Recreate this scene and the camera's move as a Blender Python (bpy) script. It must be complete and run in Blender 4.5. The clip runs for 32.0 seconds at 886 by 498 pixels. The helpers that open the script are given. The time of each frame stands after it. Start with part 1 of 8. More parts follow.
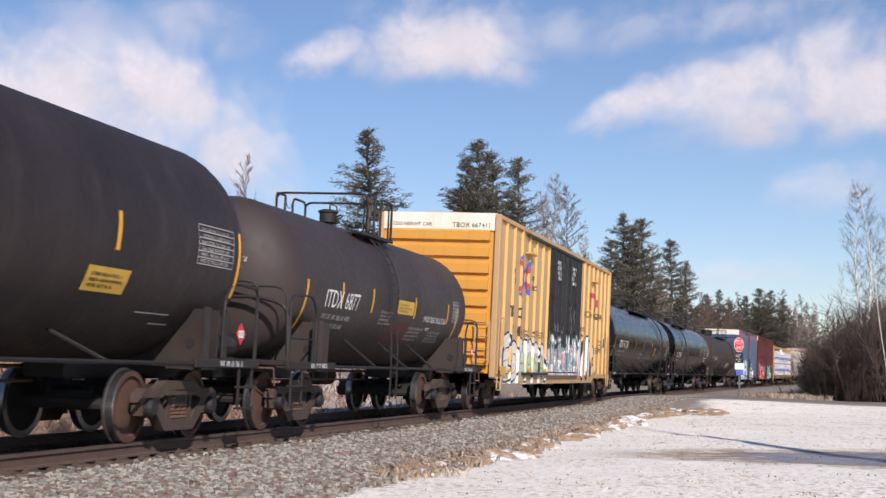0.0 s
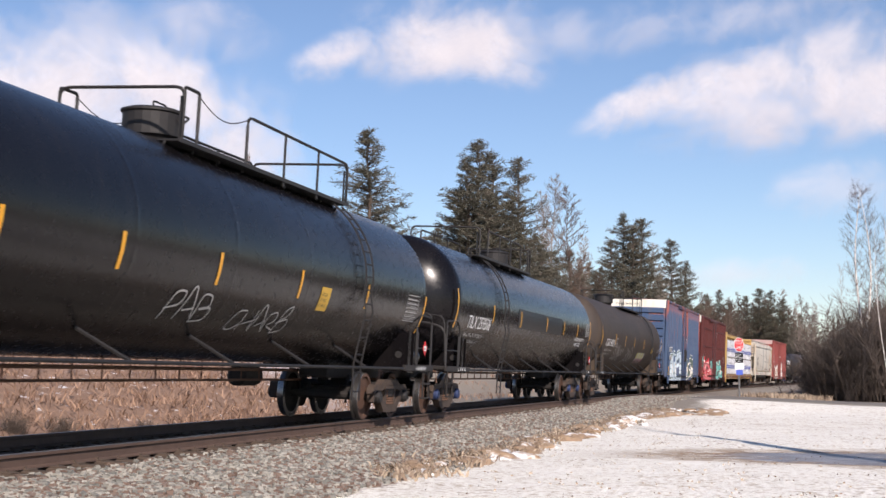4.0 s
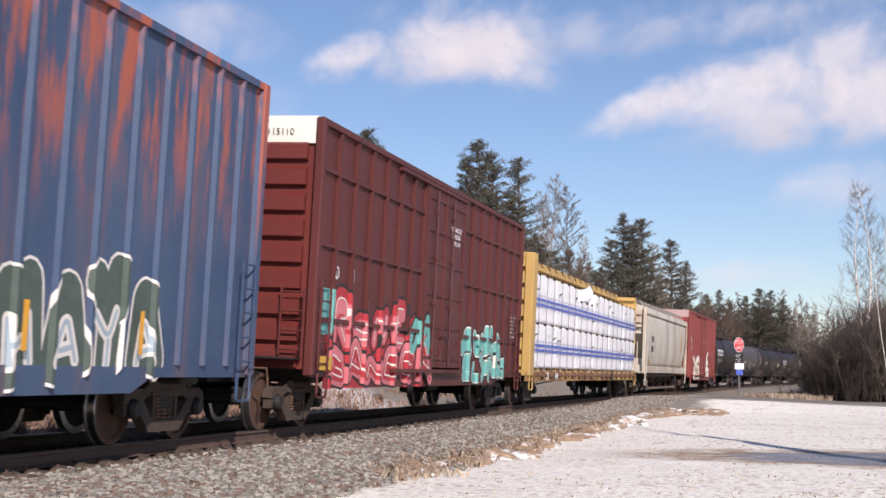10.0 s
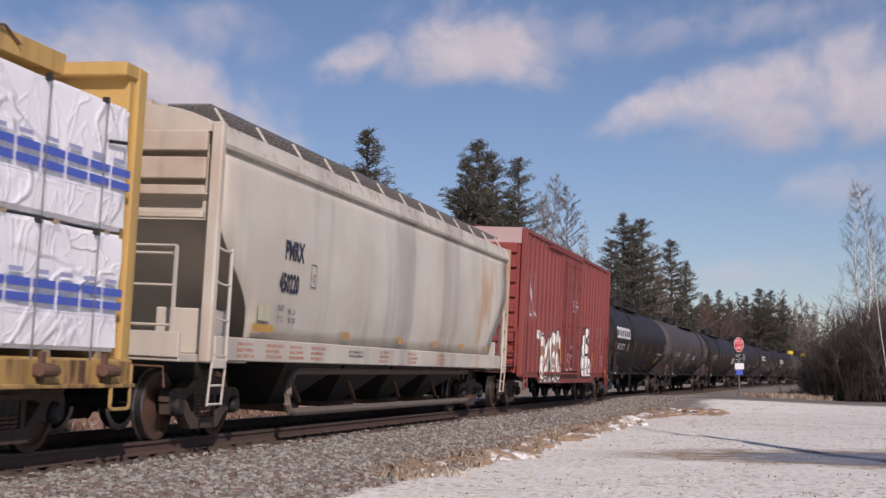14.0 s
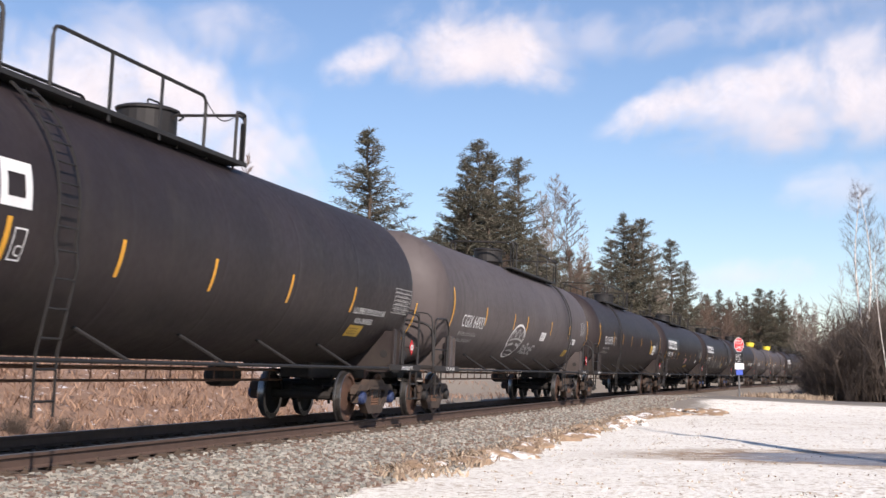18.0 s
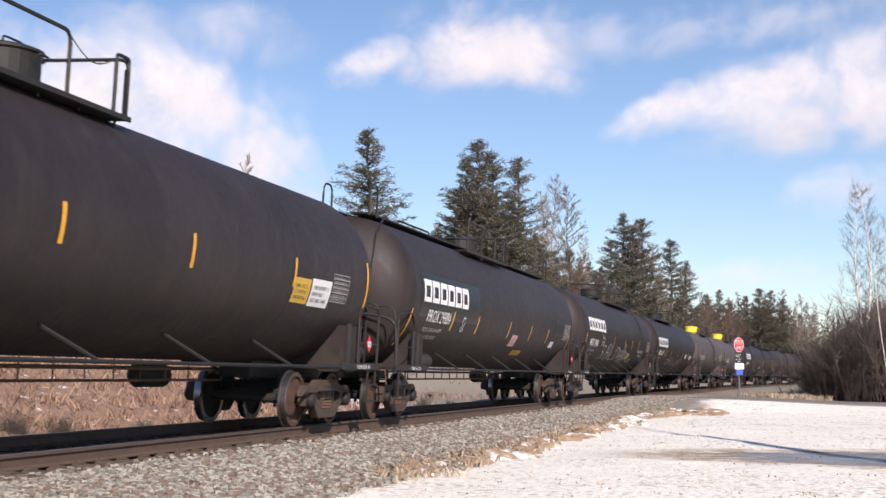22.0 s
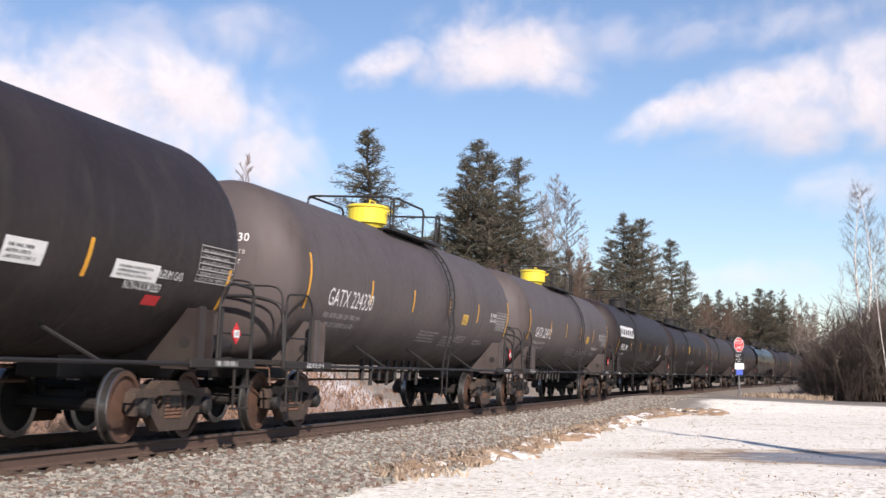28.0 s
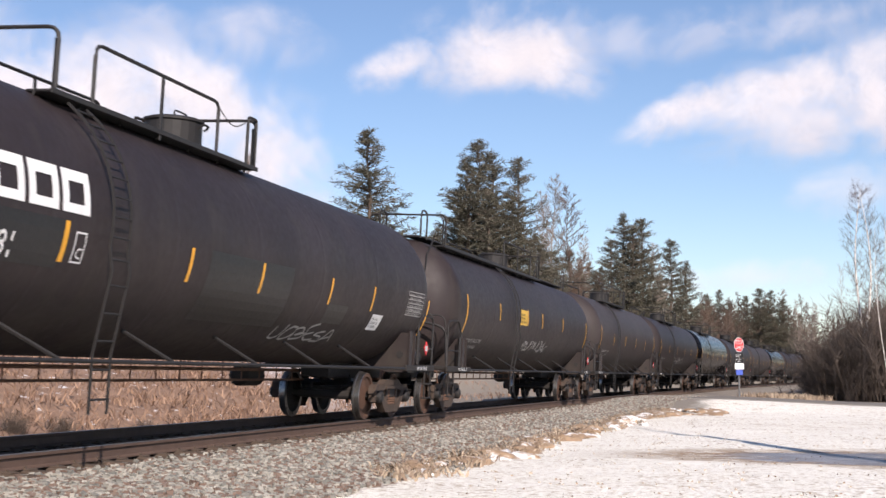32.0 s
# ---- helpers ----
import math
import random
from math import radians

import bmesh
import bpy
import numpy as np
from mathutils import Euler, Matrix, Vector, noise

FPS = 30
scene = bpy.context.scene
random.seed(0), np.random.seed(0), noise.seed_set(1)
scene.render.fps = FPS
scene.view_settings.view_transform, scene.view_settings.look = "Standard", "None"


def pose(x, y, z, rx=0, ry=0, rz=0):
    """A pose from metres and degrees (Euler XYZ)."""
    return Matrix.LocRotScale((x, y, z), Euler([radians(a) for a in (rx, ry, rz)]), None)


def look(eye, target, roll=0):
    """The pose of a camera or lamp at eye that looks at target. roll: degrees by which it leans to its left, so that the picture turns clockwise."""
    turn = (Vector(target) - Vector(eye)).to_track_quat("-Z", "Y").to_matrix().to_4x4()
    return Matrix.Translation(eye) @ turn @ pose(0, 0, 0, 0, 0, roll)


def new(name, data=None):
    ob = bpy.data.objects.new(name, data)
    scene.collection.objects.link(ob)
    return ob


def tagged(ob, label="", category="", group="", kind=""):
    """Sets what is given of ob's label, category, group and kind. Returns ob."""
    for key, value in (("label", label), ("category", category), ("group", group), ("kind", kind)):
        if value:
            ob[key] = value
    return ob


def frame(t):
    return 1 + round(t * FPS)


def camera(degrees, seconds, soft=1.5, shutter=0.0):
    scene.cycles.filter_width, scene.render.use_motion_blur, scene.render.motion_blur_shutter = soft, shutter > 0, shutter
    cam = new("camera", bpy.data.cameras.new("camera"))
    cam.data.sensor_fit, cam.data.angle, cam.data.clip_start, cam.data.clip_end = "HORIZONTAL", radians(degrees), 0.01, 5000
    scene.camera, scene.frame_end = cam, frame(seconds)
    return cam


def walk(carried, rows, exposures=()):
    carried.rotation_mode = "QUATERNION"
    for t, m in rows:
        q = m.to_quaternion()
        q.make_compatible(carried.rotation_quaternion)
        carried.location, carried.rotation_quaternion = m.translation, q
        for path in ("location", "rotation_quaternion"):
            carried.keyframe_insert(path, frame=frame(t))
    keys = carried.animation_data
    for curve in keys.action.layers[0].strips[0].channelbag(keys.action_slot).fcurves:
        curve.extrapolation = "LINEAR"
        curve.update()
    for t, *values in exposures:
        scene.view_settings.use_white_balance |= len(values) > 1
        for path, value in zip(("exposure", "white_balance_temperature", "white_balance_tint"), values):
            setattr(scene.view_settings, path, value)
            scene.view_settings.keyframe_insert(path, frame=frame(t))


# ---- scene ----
TAU = 2 * math.pi
# ---- camera: it stands still beside the line ----
cam = camera(37.23, 32.0, soft=1.5, shutter=0.12)
EYE = pose(0, 0, 0.78, 95.575, 0, 14.12)
walk(cam, [(0.0, EYE), (32.0, EYE)],
     exposures=[(0, -0.06, 6480, 20), (0.4, -0.14, 6480, 22), (1.0, -0.18, 6480, 24), (2.0, -0.27, 6600, 26), (3.0, -0.08, 6650, 21), (3.5, 0.08, 6650, 20), (6.0, 0.13, 6600, 19), (8.0, 0.17, 6600, 19), (9.0, 0.04, 6600, 20),
                (11.0, -0.19, 6550, 23), (12.2, -0.63, 6550, 25), (14.0, -0.6, 6550, 25), (15.0, -0.21, 6600, 22), (16.5, 0.02, 6600, 20), (17.5, 0.2, 6650, 19), (20, 0.22, 6720, 19), (32, 0.22, 6720, 19)])

# ---- the line: a gentle right-hand curve with superelevation ----
CURVE, BANK, OFFSET = 0.00059, 0.051, 8.755
SPEED, EASE = 11.677, -0.00256


def line(s):
    """Centre of the track and its heading to the right at the distance s along it."""
    u = max(-80.0, min(s, 420.0))
    psi = CURVE * u
    x = -OFFSET + CURVE * u * u / 2
    y = u - CURVE ** 2 * u ** 3 / 6
    return x + (s - u) * math.sin(psi), y + (s - u) * math.cos(psi), psi


def beside(s, off, z=0.0, bank=0.0):
    """A place off metres to the right of the track's centre."""
    x, y, psi = line(s)
    o, h = off * math.cos(bank) + z * math.sin(bank), z * math.cos(bank) - off * math.sin(bank)
    return Vector((x + o * math.cos(psi), y - o * math.sin(psi), h))


def on_rails(s):
    x, y, psi = line(s)
    return pose(x, y, 0, 0, math.degrees(BANK), -math.degrees(psi))


# ---- daylight ----
SUN_EL, SUN_AZ = radians(31), radians(31)   # shadows fall ahead and 31 degrees to the left
world = bpy.data.worlds.new("sky")
scene.world = world
world.use_nodes = True
wn = world.node_tree.nodes
sky = wn.new("ShaderNodeTexSky")
sky.sky_type, sky.sun_disc = "NISHITA", False
sky.sun_elevation, sky.sun_rotation = SUN_EL, math.pi - SUN_AZ
sky.air_density, sky.dust_density, sky.ozone_density = 1.0, 0.15, 4.0
wn["Background"].inputs["Strength"].default_value = 0.112
world.node_tree.links.new(sky.outputs["Color"], wn["Background"].inputs["Color"])
sun = new("sun", bpy.data.lights.new("sun", "SUN"))
sun.data.energy, sun.data.angle, sun.data.color = 5.0, radians(0.5), (1.0, 0.935, 0.84)
to_sun = Vector((math.sin(SUN_AZ) * math.cos(SUN_EL), -math.cos(SUN_AZ) * math.cos(SUN_EL), math.sin(SUN_EL)))
sun.matrix_world = look(to_sun * 50, (0, 0, 0))


# ---- materials ----
class Nodes:
    """A short hand for a node material."""

    def __init__(self, name, rough=0.6, metal=0.0, spec=0.5):
        self.m = bpy.data.materials.new(name)
        self.m.use_nodes = True
        self.t = self.m.node_tree
        self.b = self.t.nodes["Principled BSDF"]
        self.b.inputs["Roughness"].default_value = rough
        self.b.inputs["Metallic"].default_value = metal
        self.b.inputs["Specular IOR Level"].default_value = spec
        self.co = self.t.nodes.new("ShaderNodeTexCoord").outputs["Object"]

    def put(self, socket, value):
        if isinstance(value, bpy.types.NodeSocket):
            self.t.links.new(value, socket)
        else:
            socket.default_value = value

    def stretch(self, scale, shift=(0, 0, 0), co=None):
        n = self.t.nodes.new("ShaderNodeMapping")
        self.t.links.new(co or self.co, n.inputs["Vector"])
        n.inputs["Scale"].default_value, n.inputs["Location"].default_value = scale, shift
        return n.outputs["Vector"]

    def noise(self, scale, detail=3.0, co=None, rough=0.55, distort=0.0):
        n = self.t.nodes.new("ShaderNodeTexNoise")
        self.t.links.new(co or self.co, n.inputs["Vector"])
        n.inputs["Scale"].default_value, n.inputs["Detail"].default_value = scale, detail
        n.inputs["Roughness"].default_value, n.inputs["Distortion"].default_value = rough, distort
        return n.outputs["Fac"]

    def cells(self, scale, co=None, feature="F1", out="Distance"):
        n = self.t.nodes.new("ShaderNodeTexVoronoi")
        n.feature = feature
        self.t.links.new(co or self.co, n.inputs["Vector"])
        n.inputs["Scale"].default_value = scale
        return n.outputs[out]

    def math(self, op, a, b=0.0, c=0.0):
        n = self.t.nodes.new("ShaderNodeMath")
        n.operation = op
        for socket, value in zip(n.inputs, (a, b, c)):
            self.put(socket, value)
        return n.outputs[0]

    def ramp(self, fac, a, b):
        """0 at a, 1 at b, smooth between."""
        n = self.t.nodes.new("ShaderNodeMapRange")
        n.interpolation_type = "SMOOTHSTEP"
        self.put(n.inputs["Value"], fac)
        n.inputs["From Min"].default_value, n.inputs["From Max"].default_value = min(a, b), max(a, b)
        n.inputs["To Min"].default_value, n.inputs["To Max"].default_value = (0, 1) if a < b else (1, 0)
        return n.outputs["Result"]

    def mix(self, fac, a, b):
        n = self.t.nodes.new("ShaderNodeMix")
        n.data_type = "RGBA"
        self.put(n.inputs["Factor"], fac)
        for socket, value in ((n.inputs[6], a), (n.inputs[7], b)):
            self.put(socket, (*value, 1) if isinstance(value, tuple) else value)
        return n.outputs[2]

    def axis(self, k, co=None):
        n = self.t.nodes.new("ShaderNodeSeparateXYZ")
        self.t.links.new(co or self.co, n.inputs[0])
        return n.outputs[k]

    def random(self):
        return self.t.nodes.new("ShaderNodeObjectInfo").outputs["Random"]

    def island(self):
        return self.t.nodes.new("ShaderNodeNewGeometry").outputs["Random Per Island"]

    def color(self, value):
        self.put(self.b.inputs["Base Color"], (*value, 1) if isinstance(value, tuple) else value)
        return self

    def rough(self, value):
        self.put(self.b.inputs["Roughness"], value)
        return self

    def bump(self, height, strength=0.3, distance=0.02):
        n = self.t.nodes.new("ShaderNodeBump")
        n.inputs["Strength"].default_value, n.inputs["Distance"].default_value = strength, distance
        self.t.links.new(height, n.inputs["Height"])
        self.t.links.new(n.outputs["Normal"], self.b.inputs["Normal"])
        return self


def paint(name, c, worn=None, rough=0.5, metal=0.0, streak=0.5, spec=0.5, grime=(0.05, 0.042, 0.035), low=0.0):
    """Weathered paint on steel: large fading, rain streaks and road grime thrown up from below."""
    n = Nodes(name, rough, metal, spec)
    worn = worn or tuple(min(1, v * 1.5 + 0.015) for v in c)
    big, fine = n.noise(0.5, 4), n.noise(9, 5)
    runs = n.noise(1.0, 4, n.stretch((3.0, 3.0, 0.25)))
    col = n.mix(n.ramp(big, 0.3, 0.75), c, worn)
    col = n.mix(n.math("MULTIPLY", n.ramp(runs, 0.48, 0.75), streak), col, grime)
    if low:
        dust = n.math("MULTIPLY", n.ramp(n.axis(2), low + 0.9, low - 0.1), n.ramp(n.noise(1.6, 4), 0.35, 0.7))
        col = n.mix(n.math("MULTIPLY", dust, 0.75), col, grime)
    n.color(col)
    n.rough(n.math("MULTIPLY_ADD", fine, 0.25, rough - 0.12))
    return n.bump(n.noise(2.5, 5), 0.12, 0.02).m


def plain(name, c, rough=0.6, metal=0.0, vary=0.25, scale=6.0):
    n = Nodes(name, rough, metal)
    dark = tuple(v * (1 - vary) for v in c)
    n.color(n.mix(n.noise(scale, 4), dark, tuple(min(1, v * (1 + vary)) for v in c)))
    n.rough(n.math("MULTIPLY_ADD", n.noise(scale * 3, 3), 0.2, rough - 0.1))
    return n.bump(n.noise(scale * 5, 3), 0.15, 0.01).m


TANK_GREY = paint("tank_paint_grey", (0.0225, 0.0165, 0.0168), (0.035, 0.0258, 0.0262), 0.55, spec=0.28, low=1.2)
TANK_PALE = paint("tank_paint_faded", (0.038, 0.0295, 0.029), (0.056, 0.044, 0.042), 0.58, spec=0.28, low=1.2)
TANK_LIGHT = paint("tank_paint_chalky", (0.082, 0.067, 0.065), (0.108, 0.09, 0.087), 0.58, spec=0.3, low=1.2, grime=(0.045, 0.036, 0.03))
TANK_BROWN = paint("tank_paint_brownish", (0.04, 0.031, 0.0255), (0.06, 0.0445, 0.034), 0.62, spec=0.3, low=1.2, grime=(0.1, 0.07, 0.045))
TANK_GLOSS = paint("tank_paint_glossy", (0.005, 0.0044, 0.005), (0.0075, 0.0065, 0.0073), 0.24, streak=0.1, spec=0.24)
IRON = plain("weathered_black_iron", (0.016, 0.0142, 0.0135), 0.65)
FRAME = plain("dusty_dark_steel", (0.02, 0.0165, 0.0145), 0.75)
RUST = plain("brown_rusted_steel", (0.13, 0.07, 0.045), 0.85, vary=0.45)
TRUCKMAT = plain("grimy_cast_steel", (0.065, 0.045, 0.034), 0.85, vary=0.6)
TREAD = plain("polished_wheel_tread", (0.3, 0.29, 0.28), 0.3, 0.95)
# near-black for wheel backs and axles: the shade under the cars as colour
WHEELBACK = plain("shade_dark_wheel_back", (0.018, 0.015, 0.013), 0.8)
WHEELFACE = plain("rusty_wheel_plate", (0.09, 0.047, 0.031), 0.8, vary=0.5)
CAPBLUE = plain("blue_bearing_cap", (0.02, 0.036, 0.1), 0.6)
REFLECT = plain("yellow_reflective_tape", (0.75, 0.36, 0.02), 0.4, vary=0.15)
WHITE = plain("white_lettering", (0.78, 0.78, 0.76), 0.6, vary=0.12)
OLDWHITE = plain("grimy_white_lettering", (0.42, 0.41, 0.39), 0.7, vary=0.3)
BLACK = plain("black_lettering", (0.015, 0.015, 0.015), 0.6)
REDSIGN = plain("red_sign_face", (0.6, 0.025, 0.03), 0.5, vary=0.1)
YELLOWDOME = plain("yellow_painted_dome", (0.86, 0.68, 0.06), 0.5, vary=0.12)
MAROON = plain("dull_maroon_stain", (0.085, 0.015, 0.018), 0.7, vary=0.5, scale=2)
PINKLABEL = plain("faded_pink_label", (0.62, 0.36, 0.36), 0.6, vary=0.2)
LABELYEL = plain("yellow_label", (0.62, 0.38, 0.05), 0.6, vary=0.2)


# ---- mesh helpers ----
# too small to pick apart
SMALL = ("weight_line", "sticker_writing", "door_writing", "end_writing", "printed_line", "spring", "plate_writing", "stencil", "stencil_box", "head_writing")


def part(name, bm, material, parent, label=""):
    """Links a bmesh (or a ready mesh) as one mesh object under a thing or a part."""
    if isinstance(bm, bmesh.types.BMesh):
        me = bpy.data.meshes.new(name)
        bm.to_mesh(me)
        bm.free()
    else:
        me = bm
    if material and not me.materials:
        me.materials.append(material)
    ob = new(name, me)
    ob.parent = parent
    if label:
        ob["label"] = label
    if name in SMALL:
        ob["kind"] = "stuff"
    return ob


def smooth(ob, angle=40):
    ob.data.shade_smooth()
    ob.data.set_sharp_from_angle(angle=radians(angle))
    return ob


def box(bm, x0, x1, y0, y1, z0, z1, m=None):
    v = [bm.verts.new((x, y, z)) for x in (x0, x1) for y in (y0, y1) for z in (z0, z1)]
    if m is not None:
        for w in v:
            w.co = m @ w.co
    for f in ((0, 1, 3, 2), (4, 6, 7, 5), (0, 4, 5, 1), (2, 3, 7, 6), (0, 2, 6, 4), (1, 5, 7, 3)):
        bm.faces.new([v[i] for i in f])
    return bm


def soft_box(bm, x0, x1, y0, y1, z0, z1, r=0.02):
    """A box with chamfered edges."""
    b = bmesh.new()
    box(b, x0, x1, y0, y1, z0, z1)
    bmesh.ops.bevel(b, geom=b.edges[:], offset=r, segments=1, affect="EDGES")
    join(bm, b)
    return bm


def join(bm, other):
    me = bpy.data.meshes.new("tmp")
    other.to_mesh(me)
    other.free()
    bm.from_mesh(me)
    bpy.data.meshes.remove(me)
    return bm


def pipe(bm, points, r, seg=6, closed=False):
    """A round bar along a polyline."""
    pts = [Vector(p) for p in points]
    n, rings = len(pts), []
    for i, p in enumerate(pts):
        a = pts[(i - 1) % n] if closed or i > 0 else p
        b = pts[(i + 1) % n] if closed or i < n - 1 else p
        d = (b - a).normalized() if (b - a).length > 1e-9 else Vector((0, 0, 1))
        u = d.cross(Vector((0, 0, 1)) if abs(d.z) < 0.95 else Vector((1, 0, 0))).normalized()
        w = d.cross(u)
        rings.append([bm.verts.new(p + (u * math.cos(k * TAU / seg) + w * math.sin(k * TAU / seg)) * r) for k in range(seg)])
    for i in range(n if closed else n - 1):
        a, b = rings[i], rings[(i + 1) % n]
        for k in range(seg):
            bm.faces.new((a[k], a[(k + 1) % seg], b[(k + 1) % seg], b[k]))
    if not closed:
        bm.faces.new(rings[0][::-1]), bm.faces.new(rings[-1])
    return bm


def rounded(points, r=0.08, steps=3):
    """The polyline with its inner corners rounded."""
    pts = [Vector(p) for p in points]
    out = [pts[0]]
    for a, b, c in zip(pts, pts[1:], pts[2:]):
        k = min(r, (a - b).length / 2.1, (c - b).length / 2.1)
        p, q = b + (a - b).normalized() * k, b + (c - b).normalized() * k
        out += [p.lerp(b, t).lerp(b.lerp(q, t), t) for t in [i / steps for i in range(steps + 1)]]
    return out + [pts[-1]]


def turned(bm, profile, seg, m=None, a0=0.0, a1=TAU):
    """A body of revolution about the y axis: profile of (y, radius)."""
    full = abs(a1 - a0 - TAU) < 1e-6
    cols = seg if full else seg + 1
    rings = []
    for y, r in profile:
        if r < 1e-6:
            v = bm.verts.new((0, y, 0))
            rings.append([v] * cols)
        else:
            rings.append([bm.verts.new((r * math.cos(a0 + (a1 - a0) * k / seg), y, r * math.sin(a0 + (a1 - a0) * k / seg))) for k in range(cols)])
    for a, b in zip(rings, rings[1:]):
        for k in range(seg):
            j = (k + 1) % cols
            q = list(dict.fromkeys((a[k], b[k], b[j], a[j])))
            if len(q) > 2:
                bm.faces.new(q)
    if m is not None:
        for v in {v for r in rings for v in r}:
            v.co = m @ v.co
    return bm


def plate(bm, outline, m, depth=0.02):
    """A flat shape with thickness: outline of (u, v), m takes (u, v, w) to its place."""
    low = [bm.verts.new(m @ Vector((u, v, 0))) for u, v in outline]
    top = [bm.verts.new(m @ Vector((u, v, depth))) for u, v in outline]
    n = len(outline)
    bm.faces.new(low[::-1]), bm.faces.new(top)
    for i in range(n):
        bm.faces.new((low[i], low[(i + 1) % n], top[(i + 1) % n], top[i]))
    return bm


SIDE = Matrix(((0, 0, 1, 0), (1, 0, 0, 0), (0, 1, 0, 0), (0, 0, 0, 1)))   # (u, v, w) -> y, z, x
KEPT = {}


def kept(key, maker):
    """One mesh for all alike parts."""
    if key not in KEPT:
        bm = bmesh.new()
        maker(bm)
        bm.normal_update()
        me = bpy.data.meshes.new("shared")
        bm.to_mesh(me)
        bm.free()
        KEPT[key] = me
    return KEPT[key]


def letters(body, size, squeeze=1.0, bold=0.0):
    """The outline of a word as a flat bmesh in x, y, from x = 0 and y = 0 up."""
    c = bpy.data.curves.new("word", "FONT")
    c.body, c.size, c.resolution_u, c.offset = body, size / 0.7, 2, bold * size
    ob = bpy.data.objects.new("word", c)
    scene.collection.objects.link(ob)
    me = bpy.data.meshes.new_from_object(ob.evaluated_get(bpy.context.evaluated_depsgraph_get()))
    bm = bmesh.new()
    bm.from_mesh(me)
    bpy.data.objects.remove(ob)
    bpy.data.curves.remove(c)
    for v in bm.verts:
        v.co.x *= squeeze
    return bm


def bars(rows, width, height, gaps=3, seed=1, ragged=0.3):
    """Lines of small writing as plain bars in x, y."""
    rng, bm = random.Random(seed), bmesh.new()
    for i in range(rows):
        y = (rows - 1 - i) * height / rows
        x = 0.0
        w = width * (1 - ragged * rng.random())
        tall = height / rows * 0.6
        step = tall * 0.72
        while x < w - 0.02:
            for _ in range(max(2, round(width / gaps * rng.uniform(0.5, 1.1) / step))):
                if x > w - step * 0.6:
                    break
                # one mark: two uprights and a bar, or an upright and a bar
                e = step * 0.2
                kind = rng.randrange(3)
                boxes = [(x, x + e, 0, tall), (x, x + step * 0.66, tall * rng.choice((0.0, 0.42, 0.84)), 0)] + ([(x + step * 0.66 - e, x + step * 0.66, 0, tall)] if kind else [])
                for a, b, lo, hi in boxes:
                    hi = hi or lo + tall * 0.16
                    if hi < tall:
                        a += e
                        b -= e if kind else 0
                    bm.faces.new([bm.verts.new(p) for p in ((a, y + lo, 0), (b, y + lo, 0), (b, y + hi, 0), (a, y + hi, 0))])
                x += step
            x += step * 0.8
    return bm


def rect(w, h):
    bm = bmesh.new()
    n = max(1, round(h / 0.12))
    cols = [[bm.verts.new((x, h * i / n, 0)) for i in range(n + 1)] for x in (0, w)]
    for i in range(n):
        bm.faces.new((cols[0][i], cols[1][i], cols[1][i + 1], cols[0][i + 1]))
    return bm


def wrap(bm, y, z, R, zc, lift=0.006):
    """Lays a flat bmesh on the side of a round tank, its lower left corner at y, z."""
    a0 = math.asin(max(-1, min(1, (z - zc) / R)))
    for v in bm.verts:
        a = a0 + v.co.y / R
        r = R + lift + v.co.z
        v.co = Vector((r * math.cos(a), y + v.co.x, zc + r * math.sin(a)))
    return bm


def flat(bm, x, y, z):
    """Stands a flat bmesh up on a wall at x that faces the camera's side."""
    for v in bm.verts:
        v.co = Vector((x, y + v.co.x, z + v.co.y))
    return bm


def on_end(bm, x, y, z):
    """Stands a flat bmesh up on a wall at y that faces down the line."""
    for v in bm.verts:
        v.co = Vector((x + v.co.x, y, z + v.co.y))
    return bm
# ---- writing and sprayed letters that follow a ribbed wall ----
SKIN = {}         # for each box car the outline of its camera-side wall: places along it and how far out they lie


def lay(bm, y, z, car, lift=0.003):
    """Lays a flat bmesh on a car's ribbed wall, cut and bent at every rib."""
    for v in bm.verts:
        v.co = Vector((v.co.z, y + v.co.x, z + v.co.y))
    ys, xs = SKIN[car.name]
    lo, hi = min(v.co.y for v in bm.verts), max(v.co.y for v in bm.verts)
    for b in ys:
        if lo < b < hi:
            bmesh.ops.bisect_plane(bm, geom=bm.verts[:] + bm.edges[:] + bm.faces[:], plane_co=(0, b, 0), plane_no=(0, 1, 0))
    for v in bm.verts:
        v.co.x += float(np.interp(v.co.y, ys, xs)) + lift
    return bm


